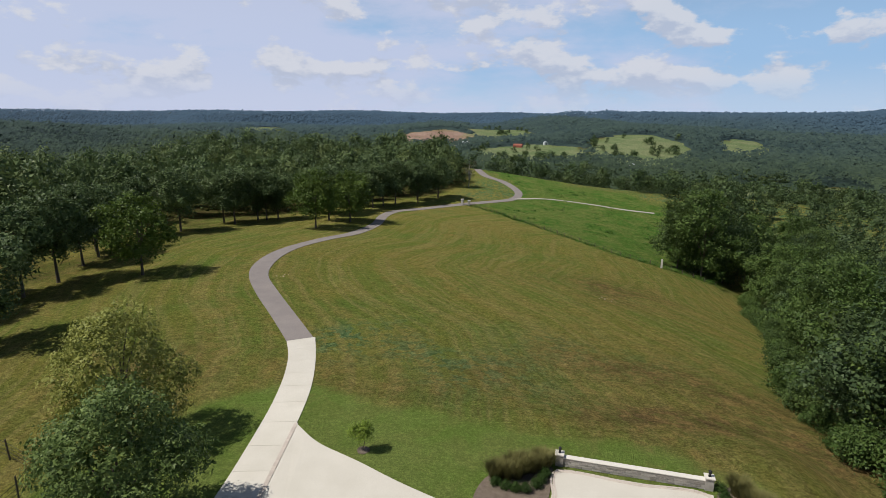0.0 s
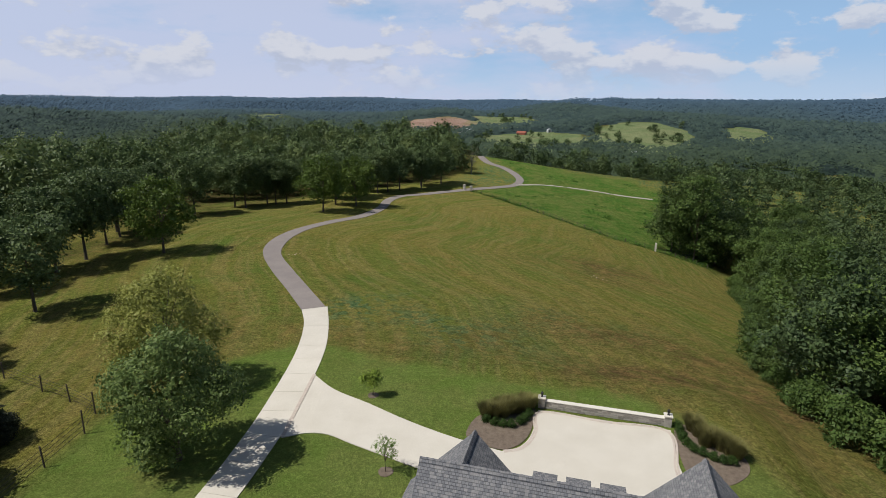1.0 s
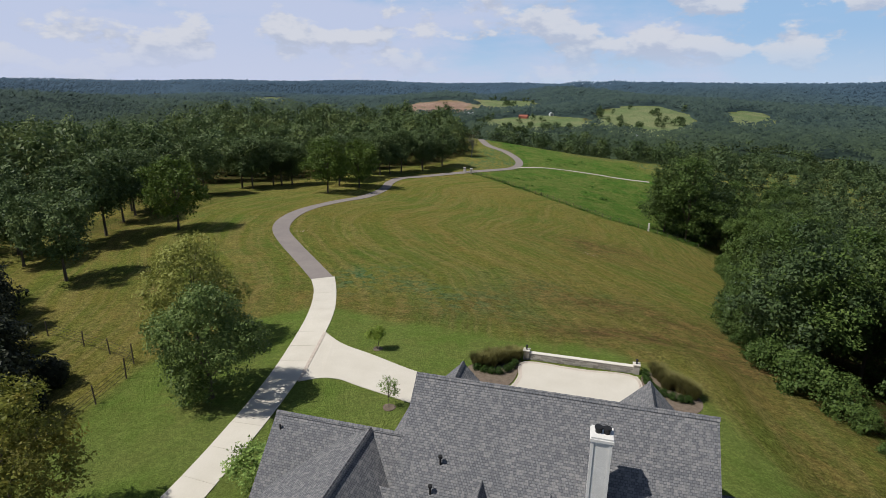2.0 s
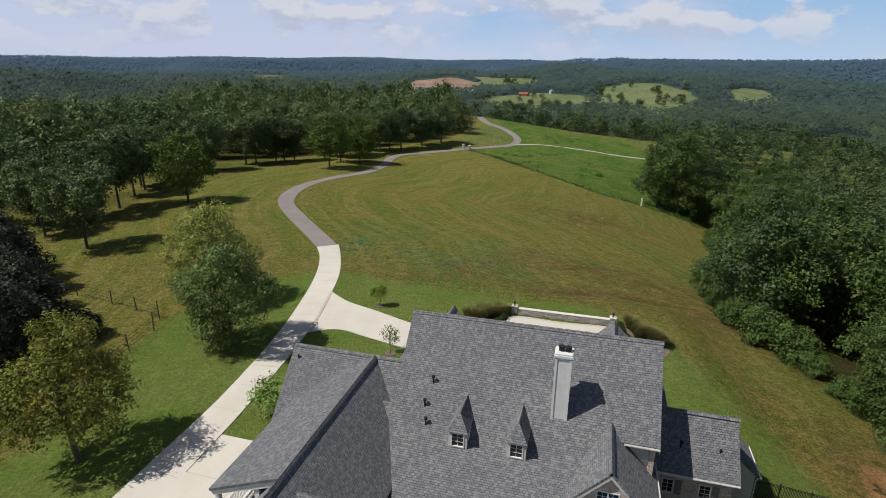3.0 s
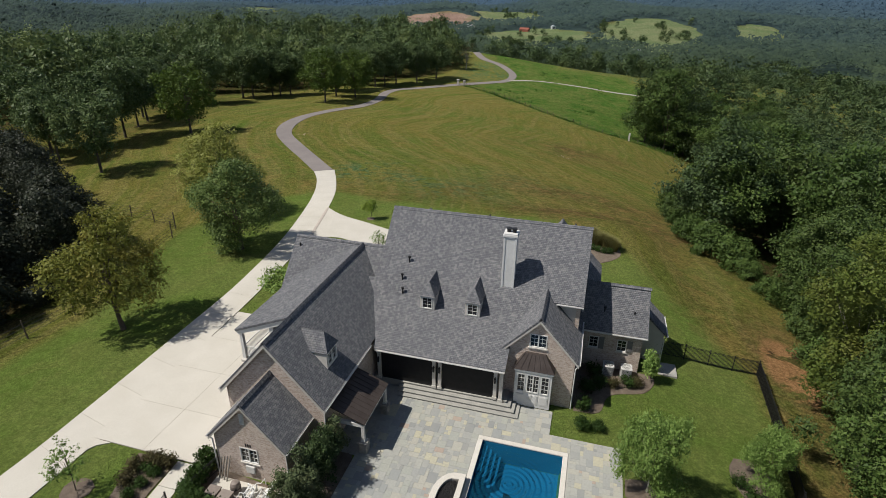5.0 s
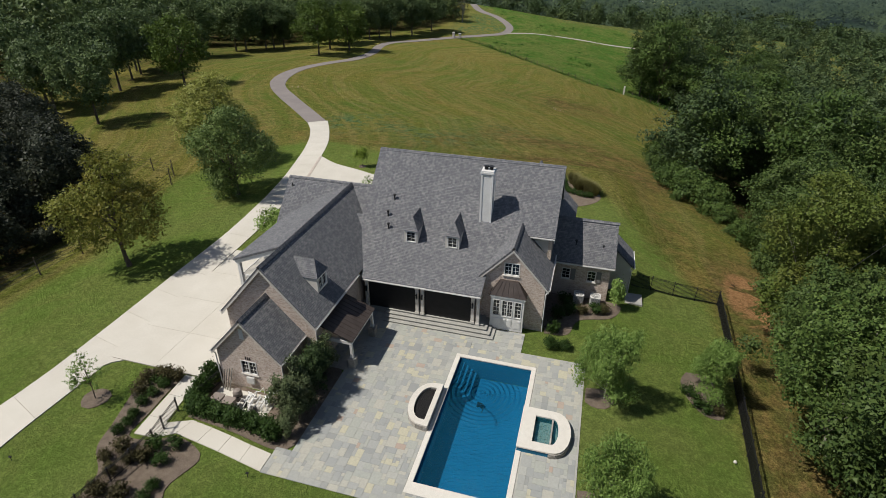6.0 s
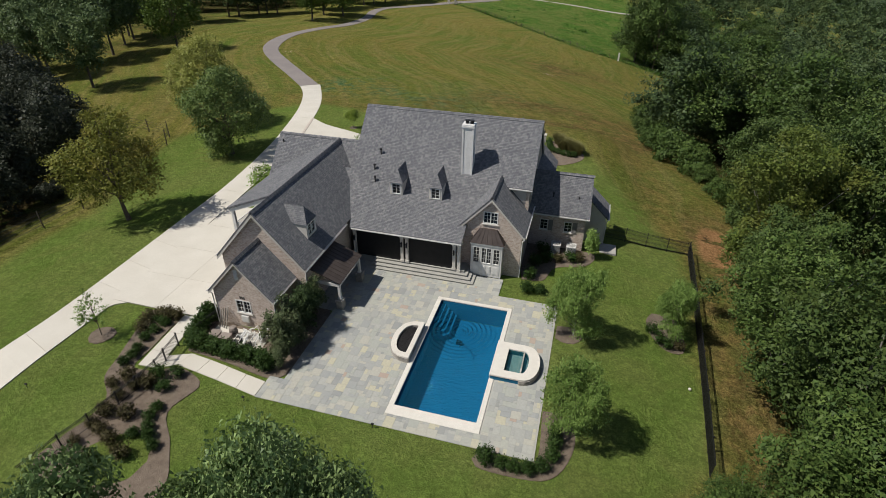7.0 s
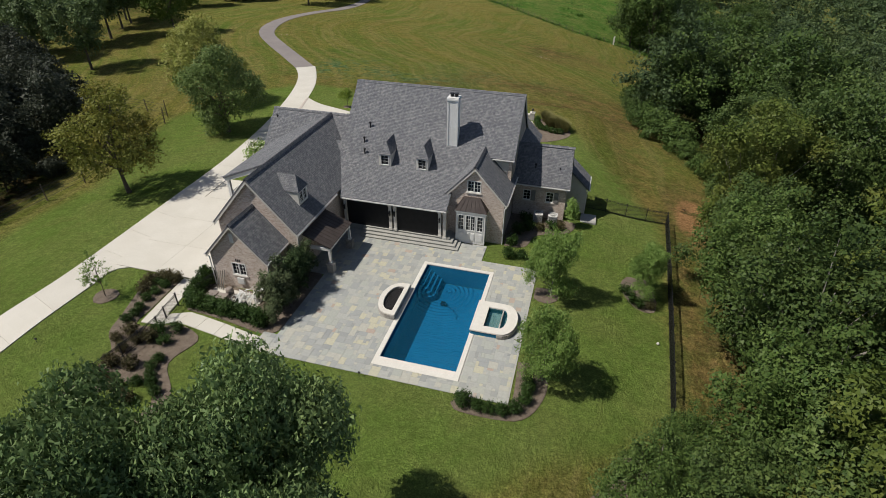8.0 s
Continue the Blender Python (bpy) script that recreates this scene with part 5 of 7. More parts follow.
for y in (-1.98, 1.9):
    bm = bmesh.new()
    box(bm, -1.95, y - 0.1, 1.0, -1.75, y + 0.1, 2.12)
    box(bm, -2.0, y - 0.15, 0.92, -1.7, y + 0.15, 1.02)
    part("side_porch_post", done(bm), WHITE, house)
    bm = bmesh.new()
    box(bm, -2.12, y - 0.27, 0.0, -1.58, y + 0.27, 0.84)
    box(bm, -2.17, y - 0.32, 0.842, -1.53, y + 0.32, 0.92)
    part("pier", done(bm), FIELDSTONE, house, "grey stone pier")


def vent(x, y, z, h=0.4, cap=True):
    bm = bmesh.new()
    tube(bm, [(x, y, z - 0.2), (x, y, z + h)], [0.06, 0.06], 8)
    if cap:
        tube(bm, [(x, y, z + h), (x, y, z + h + 0.12)], [0.12, 0.12], 8)
    part("roof_vent", done(bm), BLACK, house, "black roof vent pipe")


for x, y in ((-2.95, 10.9), (-3.2, 9.8), (-2.9, 9.0)):
    vent(x, y, y - 14.28 + 11.28)
vent(-13.3, 11.6, 7.7, 0.25, False)
vent(12.9, 12.7, 4.95, 0.3)
vent(15.2, 12.75, 5.0, 0.2, False)


# ---- trees ----
RNG = np.random.RandomState(7)


def unit(n, rng):
    v = rng.normal(size=(n, 3))
    return v / np.linalg.norm(v, axis=1, keepdims=True)


def leaf_cloud(rng, centres, radii, count, leaf, droop=0.0, squash=0.85, shell=(0.72, 1.06), per=15, slim=1.0):
    """Pointed leaves in sprigs over the outer skins of overlapping lobes, with a few large ones inside to close the heart."""
    want = max(8, count // per)
    p = radii ** 2 / np.sum(radii ** 2)
    k = rng.choice(len(radii), want * 4, p=p)
    d = unit(want * 4, rng)
    d[:, 2] = np.where(rng.rand(len(d)) < 0.4, np.abs(d[:, 2]), d[:, 2])
    pos = centres[k] + d * (radii[k] * rng.uniform(*shell, len(k)))[:, None] * np.array((1, 1, squash))
    # keep the sprigs that no other lobe swallows
    buried = np.zeros(len(k), bool)
    for i, (c, r) in enumerate(zip(centres, radii)):
        q = (pos - c) / np.array((1, 1, squash))
        buried |= (np.einsum("ij,ij->i", q, q) < (0.78 * r) ** 2) & (k != i)
    keep = np.concatenate([np.flatnonzero(~buried), np.flatnonzero(buried)])[:want]
    sprig, out = pos[keep], d[keep]
    tip = out * 0.7 + unit(want, rng) * 0.6 + np.array((0, 0, 0.25))
    g = rng.randint(0, want, count)
    inner = rng.rand(count) < 0.16
    at = sprig[g] + rng.normal(size=(count, 3)) * leaf * 1.15
    at = np.where(inner[:, None], centres[k[keep]][g] + out[g] * (radii[k[keep]][g] * rng.uniform(0.1, 0.55, count))[:, None], at)
    nrm = tip[g] + unit(count, rng) * 0.55
    nrm /= np.linalg.norm(nrm, axis=1, keepdims=True)
    t = np.cross(nrm, unit(count, rng))
    t[:, 2] -= droop
    t /= np.linalg.norm(t, axis=1, keepdims=True) + 1e-9
    b = np.cross(nrm, t)
    s = (leaf * rng.uniform(0.55, 1.3, count) * np.where(inner, 1.35, 1.0))[:, None]
    v = np.stack([at + t * s * 0.78, at - t * s * 0.40 + b * s * 0.47 * slim, at - t * s * 0.40 - b * s * 0.47 * slim], 1).reshape(-1, 3)
    return v, np.arange(count * 3).reshape(-1, 3)


def crown_lobes(rng, height, width, foot, lobes, shape, plump=1.0):
    """Lobe centres within an egg from foot to height."""
    mid, half = (height + foot) / 2, (height - foot) / 2
    d = unit(lobes, rng)
    rad = rng.uniform(0.25, 0.96, lobes)[:, None]
    c = d * rad * np.array((width / 2, width / 2, half))
    if shape == "egg":      # wider below the middle
        c[:, :2] *= (1.05 - 0.35 * (c[:, 2:] / half))
    elif shape == "spread":
        c[:, :2] *= (1.0 + 0.25 * (c[:, 2:] / half))
    c[:, 2] += mid
    r = width * plump * rng.uniform(0.13, 0.27, lobes) * (1.2 - 0.5 * rad[:, 0])
    return c, r


def leaf_mesh(name, v, f, material):
    return raw_mesh(name, v, f, material)


def trunk_mesh(rng, height, foot, base_r, centres, limbs, material):
    bm = bmesh.new()
    lean = rng.uniform(-0.25, 0.25, 2)
    top = foot + (height - foot) * 0.62
    pts = [(0, 0, -0.5), (0, 0, 0.15), (lean[0] * 0.4, lean[1] * 0.4, foot * 0.6), (lean[0], lean[1], foot + (top - foot) * 0.4), (lean[0] * 1.6, lean[1] * 1.6, top)]
    tube(bm, pts, [base_r * 1.5, base_r * 1.15, base_r * 0.9, base_r * 0.55, base_r * 0.18], 9)
    pick = rng.permutation(len(centres))[:limbs]
    for k in pick:
        c = centres[k]
        z0 = foot * rng.uniform(0.75, 1.0) + max(0, (c[2] - foot)) * 0.35
        z0 = min(z0, top * 0.95)
        a = Vector((lean[0] * z0 / top, lean[1] * z0 / top, z0))
        e = Vector(c)
        m = a.lerp(e, 0.5) + Vector((rng.uniform(-0.2, 0.2), rng.uniform(-0.2, 0.2), 0.35))
        tube(bm, [a, m, e], [base_r * 0.38, base_r * 0.24, base_r * 0.07], 5)
    me = bpy.data.meshes.new("trunk")
    bm.to_mesh(me)
    bm.free()
    me.materials.append(material)
    return me


def tree_kind(seed, height, width, foot, leaf, count, material, lobes=38, shape="egg", bark=None, base_r=0.22, limbs=9, droop=0.0, shell=(0.74, 1.06), plump=1.0, slim=1.0):
    rng = np.random.RandomState(seed)
    c, r = crown_lobes(rng, height, width, foot, lobes, shape, plump)
    lv, lf = leaf_cloud(rng, c, r, count, leaf, droop, shell=shell, slim=slim)
    return dict(crown=leaf_mesh("crown", lv, lf, material), trunk=trunk_mesh(rng, height, foot, base_r, c, limbs, bark or BARK), raw=(lv, lf), h=height)


def plant(kind, x, y, label, name="tree", category="tree", scale=1.0, turn=None, group="", sink=0.0, z=None, stretch=1.0):
    t = new(name)
    gz = ground_z(x, y) if z is None else z
    t.matrix_basis = Matrix.LocRotScale((x, y, gz - sink), Euler((0, 0, RNG.uniform(0, 6.28) if turn is None else turn)), (scale, scale, scale * stretch))
    for k in ("trunk", "crown"):
        ob = new(k, kind[k])
        ob.parent = t
    return tagged(t, label, category, group)


OAKS = [tree_kind(11 + i, 16 + i % 3, 11.4 + (i % 2), 4.0, 0.42, 8400, LEAF_GROVE, 74, ("egg", "spread", "egg", "egg")[i % 4], limbs=9, base_r=0.26, plump=0.82) for i in range(4)]
WOODS = [tree_kind(31 + i, 17 + 1.5 * (i % 3), 11.5 + (i % 2) * 1.5, 0.4, 0.33, 9800, (LEAF_OAK, LEAF_MAPLE, LEAF_OAK, LEAF_DARK, LEAF_MAPLE)[i % 5], 64, "egg", limbs=8, plump=0.78) for i in range(5)]
THIN = [tree_kind(51 + i, 16.5 + i, 12, 1.4, 0.85, 1150, (LEAF_OAK, LEAF_DARK, LEAF_MAPLE)[i], 36, "egg", limbs=3, plump=1.05) for i in range(3)]


def scatter(poly, spacing, seed, keep):
    rng = np.random.RandomState(seed)
    xs = [p[0] for p in poly]; ys = [p[1] for p in poly]
    out = []
    for gx in np.arange(min(xs), max(xs), spacing):
        for gy in np.arange(min(ys), max(ys), spacing):
            out.append((gx + rng.uniform(-0.42, 0.42) * spacing, gy + rng.uniform(-0.42, 0.42) * spacing))
    P = np.array(out)
    m = (inside(poly, P[:, 0], P[:, 1]) > 0) & keep(P[:, 0], P[:, 1])
    return P[m]


LEAF_LIME = leaf_material("lime_leaves", (0.070, 0.118, 0.020), (0.150, 0.200, 0.040))
# grove beside the drive
GROVE = [(-82.4, 81.8, 1, 15.5), (-75, 48.5, 1, 15), (-92, 66, 0, 16), (-94.5, 74.5, 0, 17), (-91, 54, 2, 15), (-100, 60, 0, 17), (-102, 86.5, 2, 17), (-106, 94, 0, 16), (-112, 99, 1, 17),
         (-112.5, 127.5, 0, 18), (-112, 146, 1, 18), (-106.5, 144, 0, 17), (-105, 154, 2, 17), (-102, 154.5, 0, 15), (-100, 158, 1, 16), (-78, 142.5, 3, 17), (-82, 159, 0, 17), (-74.2, 158.5, 2, 16), (-81, 194, 0, 17),
         (-87.5, 198, 1, 18), (-76.5, 207, 0, 18), (-69, 213.5, 2, 17), (-65.5, 232, 3, 18), (-88, 172, 0, 17), (-95, 175, 2, 17), (-72, 222, 0, 18), (-118, 118, 2, 16), (-86, 181, 1, 17), (-79, 200, 3, 16)]
LIME = tree_kind(15, 16, 12, 3.0, 0.42, 8200, LEAF_LIME, 70, "egg", limbs=9, base_r=0.26)
for x, y, k, h in GROVE:
    if (x, y) in ((-82.4, 81.8), (-78, 142.5), (-74.2, 158.5)):
        plant(LIME, x, y, "yellow-green maple with a bare lower trunk in the grove", scale=h / 16, group="trees of the grove")
        continue
    plant(OAKS[k], x, y, "tall oak with a bare lower trunk standing in mown grass", scale=h / OAKS[k]["h"], group="trees of the grove")

# trees near the house
BIG = tree_kind(71, 10.8, 9.4, 0.8, 0.20, 21000, LEAF_ROUND, 54, "egg", limbs=12, base_r=0.25)
REAR = tree_kind(72, 12.6, 9.4, 1.5, 0.20, 15000, LEAF_OLIVE, 50, "egg", limbs=12, base_r=0.25)
TURN = tree_kind(73, 10.6, 9.4, 1.7, 0.19, 15000, LEAF_WARM, 34, "spread", limbs=14, base_r=0.22)
plant(BIG, -28.7, 23.7, "round dark-leaved tree beside the drive")
plant(REAR, -38.0, 33.3, "tree with thinning olive leaves behind the round tree")
plant(TURN, -29.0, 5.8, "tree with leaves turning yellow on the lawn")

LEAF_CLOSE = leaf_material("hickory_leaves", (0.075, 0.110, 0.022), (0.175, 0.215, 0.045), (0.20, 0.18, 0.045))
# the stand beside the lawn, close under the camera's way
CLOSE = [tree_kind(81 + i, 14.5 + i, 10.5 + (i % 2), 0.3, 0.205, 23000, (LEAF_OAK, LEAF_MAPLE, LEAF_CLOSE, LEAF_OAK)[i], (60, 74, 52, 66)[i], ("egg", "egg", "spread", "egg")[i], limbs=18, bark=PALE_BARK, base_r=0.2, plump=(0.78, 0.7, 0.8, 0.74)[i]) for i in range(4)]
# woods along the east edge: the nearest stand as single trees
NEARBY = lambda x, y: (y < 30) & (x < 62) & (y > -40)
edge = scatter(EAST, 8.6, 5, lambda x, y: (inside(OPEN, x, y) < -3.6) & ~NEARBY(x, y))
order = np.argsort([-(inside(OPEN, p[0], p[1])) for p in edge])
front = [edge[i] for i in order[:62]]
rest = [edge[i] for i in order[62:]]
for i, (x, y) in enumerate(front):
    k = CLOSE[RNG.randint(4)] if y < 48 and x < 46 else WOODS[RNG.randint(5)]
    plant(k, x, y, "leafy broadleaf tree at the edge of the woods", scale=RNG.uniform(0.68, 1.15), group="trees along the wood's edge", sink=0.3, stretch=RNG.uniform(0.9, 1.1))


def joined(name, kinds, spots, label, low, high, material):
    vs, fs, n = [], [], 0
    rng = np.random.RandomState(len(spots))
    Z = land(np.array([p[0] for p in spots]), np.array([p[1] for p in spots]))
    for (x, y), z in zip(spots, Z):
        v, lf = kinds[rng.randint(len(kinds))]["raw"]
        a, s = rng.uniform(0, 6.28), rng.uniform(low, high)
        c, q = math.cos(a) * s, math.sin(a) * s
        vs.append(np.stack([v[:, 0] * c - v[:, 1] * q + x, v[:, 0] * q + v[:, 1] * c + y, v[:, 2] * s + z - 0.3], -1))
        fs.append(lf + n)
        n += len(v)
    tagged(new(name, raw_mesh(name, np.concatenate(vs), np.concatenate(fs), material)), label, "woods", kind="stuff")


close = scatter([(31, 30), (62, 30), (62, -36), (26, -36), (23, -17), (29, -4), (32, 18)], 8.3, 3, lambda x, y: (inside(OPEN, x, y) < -8.5))
for x, y, s, k in ((30.6, 7.2, 0.84, 0), (30.2, 0.4, 0.84, 1), (31.4, -6.8, 0.98, 3), (29.8, -13.8, 0.84, 1), (31.8, 13.8, 0.92, 2), (34.8, 20.0, 0.9, 2), (35.4, 27.0, 0.86, 0), (25.2, -13.6, 0.40, 1), (26.0, -18.6, 0.62, 3), (31.4, -19.8, 0.95, 2)):
    plant(CLOSE[k], x, y, "leafy broadleaf tree with pale limbs beside the lawn", scale=s, group="trees along the wood's edge", sink=0.4)
for i, (x, y) in enumerate(close):
    plant(CLOSE[RNG.randint(4)] if x < 48 else WOODS[RNG.randint(5)], x, y, "leafy broadleaf tree with pale limbs beside the lawn", scale=RNG.uniform(0.72, 1.1), group="trees along the wood's edge", stretch=RNG.uniform(0.9, 1.12))
UNDER = [tree_kind(141 + i, 4.2, 5.4, 0.0, 0.24, 3800, (LEAF_OAK, LEAF_MAPLE)[i], 28, "egg", limbs=5, base_r=0.06) for i in range(2)]
rim_line = [(44, 168), (38, 140), (34.5, 112), (30, 93), (26, 77), (23.6, 66), (23.6, 58), (25.6, 50), (28.5, 43), (31.6, 36), (32.6, 29), (32.4, 22), (31, 15), (30.4, 4), (30.6, -3), (29.6, -9)]
for (ax, ay), (bx, by) in zip(rim_line, rim_line[1:]):
    steps = max(1, round(math.hypot(bx - ax, by - ay) / 4.6))
    for k in range(steps):
        t = (k + RNG.uniform(0.1, 0.6)) / steps
        plant(UNDER[RNG.randint(2)], ax + (bx - ax) * t + RNG.uniform(0.6, 2.6), ay + (by - ay) * t, "low leafy undergrowth at the foot of the woods", name="undergrowth", category="undergrowth", scale=RNG.uniform(0.55, 1.1), group="undergrowth along the woods", sink=0.2)
LEAF_WOODS = leaf_material("woodland_leaves", (0.048, 0.078, 0.032), (0.104, 0.150, 0.054))
MIDDLE = [tree_kind(61 + i, 16.5 + i, 11.5, 1.0, 0.72, 1250, (LEAF_OAK, LEAF_DARK, LEAF_MAPLE)[i], 26, "egg", limbs=3) for i in range(3)]
joined("east_woods", MIDDLE, rest, "dense broadleaf woods on the slope", 0.58, 0.95, LEAF_WOODS)
west = scatter(WEST, 12.8, 9, lambda x, y: (inside(OPEN, x, y) < -3) & ~((x > -88) & (y < 48)))
north = scatter(NORTH, 12.5, 13, lambda x, y: (inside(OPEN, x, y) < -6) & (glade(x, y) < 0))
FAR = [tree_kind(65 + i, 15.5 + i, 12.5, 0.0, 1.15, 520, LEAF_OAK, 22, "egg", limbs=3) for i in range(3)]
joined("north_woods", FAR, north, "broadleaf woods below the meadow", 0.5, 0.95, LEAF_WOODS)
joined("west_woods", THIN, west, "dense oak woods beyond the grove", 0.75, 1.25, LEAF_GROVE)

# young trees below the lawn and beside the terrace
LEAF_LAUREL = leaf_material("laurel_leaves", (0.065, 0.118, 0.038), (0.310, 0.410, 0.165), rough=0.4)
LEAF_BRUSH = leaf_material("brush_leaves", (0.030, 0.038, 0.024), (0.070, 0.078, 0.050))
LAUREL = [tree_kind(91 + i, 12.0, 8.6, 0.8, 0.145, 86000, LEAF_LAUREL, 64, "spread", limbs=14, base_r=0.16, droop=0.7, plump=0.8, slim=0.9) for i in range(2)]
for x, y, s, h, k in ((6.3, -25.6, 1.04, 15.3, 0), (2.4, -28.2, 1.12, 16.0, 1), (-3.0, -31.0, 1.1, 14.8, 0), (12.0, -29.4, 0.8, 11.8, 1)):
    plant(LAUREL[k], x, y, "dark glossy-leaved tree at the foot of the lawn", scale=s, stretch=h / (12 * s), group="trees at the foot of the lawn")
for x, y, s in ((22.8, -17.8, 0.5), (21.6, -21.0, 0.46)):
    plant(CLOSE[1], x, y, "bright green young tree at the corner of the lawn", scale=s)
BIRCH = [tree_kind(101 + i, 6.4, 4.3, 0.3, 0.12, 16000, LEAF_LIGHT, 34, "egg", limbs=14, bark=PALE_BARK, base_r=0.07, droop=0.7) for i in range(2)]
for x, y, s, k in ((16.2, -0.2, 0.86, 0), (16.6, -9.4, 0.80, 1), (23.6, 2.8, 0.72, 0)):
    plant(BIRCH[k], x, y, "slender pale-green birch in a mulched bed", scale=s, stretch=1.2, group="birches on the lawn")
SAPLING = tree_kind(111, 4.2, 2.3, 0.9, 0.11, 900, LEAF_LIGHT, 26, "egg", limbs=20, bark=BARK, base_r=0.035, shell=(0.5, 1.1))
LEAF_SPRING = leaf_material("yellow_green_leaves", (0.17, 0.25, 0.035), (0.30, 0.38, 0.07))
YOUNG = tree_kind(112, 3.2, 1.7, 0.9, 0.16, 1300, LEAF_SPRING, 18, "egg", limbs=8, bark=BARK, base_r=0.035)
plant(SAPLING, -17.5, -9.9, "thin sapling with sparse leaves beside the drive", category="sapling")
plant(YOUNG, -17.5, 36.9, "small staked sapling on the lawn", category="sapling")
plant(SAPLING, -12.2, 26.6, "thin sapling with sparse leaves beside the side drive", category="sapling", scale=0.85)
BUSHY = tree_kind(113, 3.2, 3.6, 0.3, 0.18, 2600, LEAF_LIGHT, 24, "egg", limbs=10, base_r=0.05)
plant(BUSHY, -17.9, 14.6, "loose light-green shrub at the house corner", name="shrub", category="shrub")
# brush beyond the fence on the west slope
BRUSH = [tree_kind(121 + i, 5.0 + 3.5 * i, 6.0 + i, 0.1, 0.27, 6500, LEAF_BRUSH, 30, "egg", limbs=6, base_r=0.1) for i in range(2)]
for x, y, s, k in ((-47, 9, 1.0, 1), (-46, 15, 1.1, 1), (-50, 20, 1.15, 1), (-53, 13, 1.2, 1), (-44, 4, 0.8, 1), (-43, -1, 0.7, 1), (-56, 22, 0.9, 1), (-43, 17, 0.55, 0), (-46, 22.5, 0.5, 0), (-41.5, 8, 0.45, 0), (-40.5, -3, 0.5, 0), (-57, 6, 1.2, 1), (-50, -2, 1.1, 1), (-48, -8, 1.0, 1), (-60, 26, 1.0, 1), (-63, 16, 1.2, 1), (-64, 6, 1.3, 1), (-66, 30, 1.1, 1), (-72, 34, 1.2, 1), (-71, 22, 1.3, 1), (-78, 36, 1.2, 1), (-58, -4, 1.2, 1), (-82, 26, 1.3, 1), (-73, 10, 1.3, 1)):
    plant(BRUSH[k], x, y, "dark tangled brush beyond the wire fence", name="brush", category="brush", scale=s)


# ---- pool terrace ----
PX0, PX1, PY0, PY1 = 5.55, 11.0, -10.3, 1.27
PLASTER = grain("blue_pool_plaster", (0.006, 0.112, 0.215), (0.010, 0.140, 0.255), 1.2, 0.7, 0.05, 20, vary=0)
pool = tagged(new("swimming_pool"), "rectangular swimming pool with blue plaster and pale stone coping", "pool")
bm = bmesh.new()
d = -1.75
box(bm, PX0 - 0.25, PY0 - 0.25, d - 0.2, PX1 + 0.25, PY1 + 0.25, d)
box(bm, PX0 - 0.25, PY0 - 0.25, d, PX0, PY1 + 0.25, 0.02)
box(bm, PX1, PY0 - 0.25, d, PX1 + 0.25, PY1 + 0.25, 0.02)
box(bm, PX0, PY0 - 0.25, d, PX1, PY0, 0.02)
box(bm, PX0, PY1, d, PX1, PY1 + 0.25, 0.02)
part("basin", bm, PLASTER, pool)
for k in range(4):
    bm = bmesh.new()
    w = 1.35 - 0.32 * k
    prism(bm, [(PX0, PY1), (PX0, PY1 - 2.3 + 0.0 * k)] + [(PX0 + w * math.sin(a), PY1 - 2.3 - 0.45 * 0 - w * 0.55 * math.cos(a) + 0.0) for a in np.linspace(0.12, math.pi / 2, 6)] + [(PX0 + w, PY1)], d, -1.25 + 0.28 * k)
    bmesh.ops.recalc_face_normals(bm, faces=bm.faces)
    part("pool_step", bm, PLASTER, pool)
bm = bmesh.new()
v = [bm.verts.new(p) for p in ((PX0, PY0, -0.16), (PX1, PY0, -0.16), (PX1, PY1, -0.16), (PX0, PY1, -0.16))]
bm.faces.new(v)
water = part("water", bm, water_material("pool_water", (0.30, 0.74, 0.92)), pool, "clear water with rings spreading on it")
water.visible_shadow = False
for x0, y0, x1, y1 in ((5.22, -11.08, 11.32, PY0 + 0.02), (5.22, PY1 - 0.02, 11.32, 1.58), (5.22, PY0 + 0.022, PX0 + 0.02, PY1 - 0.022), (PX1 - 0.02, PY0 + 0.022, 11.32, PY1 - 0.022)):
    bm = bmesh.new()
    box(bm, x0, y0, -0.03, x1, y1, 0.075)
    bmesh.ops.bevel(bm, geom=bm.edges[:], offset=0.015, segments=1, affect="EDGES")
    part("coping", bm, LIMESTONE, pool, "pale stone coping")
for x in (7.2, 8.6):
    bm = bmesh.new()
    tube(bm, [(x, -9.2, d), (x, -9.2, d + 0.03)], [0.14, 0.13], 14)
    part("drain_cover", bm, BLACK, pool)
bm = bmesh.new()
for i in range(5):
    box(bm, 7.55 + 0.09 * i, -1.75 + 0.05 * math.sin(i), d + 0.02, 7.66 + 0.09 * i, -1.4 - 0.03 * i, d + 0.25)
tube(bm, [(7.75, -1.6, d + 0.2), (8.1, -2.4, -0.7), (8.3, -3.1, -0.3), (8.25, -3.6, -0.2)], [0.035] * 4, 6)
tagged(link_mesh("pool_cleaner", bm, BLACK), "black pool cleaner with its hose on the pool floor", "pool cleaner")


def dshape(xf, xt, y0, y1, bulge=0.5, n=12):
    """Outline with a straight side at xf and a bowed side reaching xt (counter-clockwise for xt > xf)."""
    xs = xf + (xt - xf) * (1 - bulge)
    arc = [(xs + (xt - xs) * math.sin(math.pi * k / n) ** 0.8, y0 + (y1 - y0) * (0.5 - 0.5 * math.cos(math.pi * k / n))) for k in range(n + 1)]
    pts = [(xf, y0)] + arc + [(xf, y1)]
    return pts if xt > xf else pts[::-1]


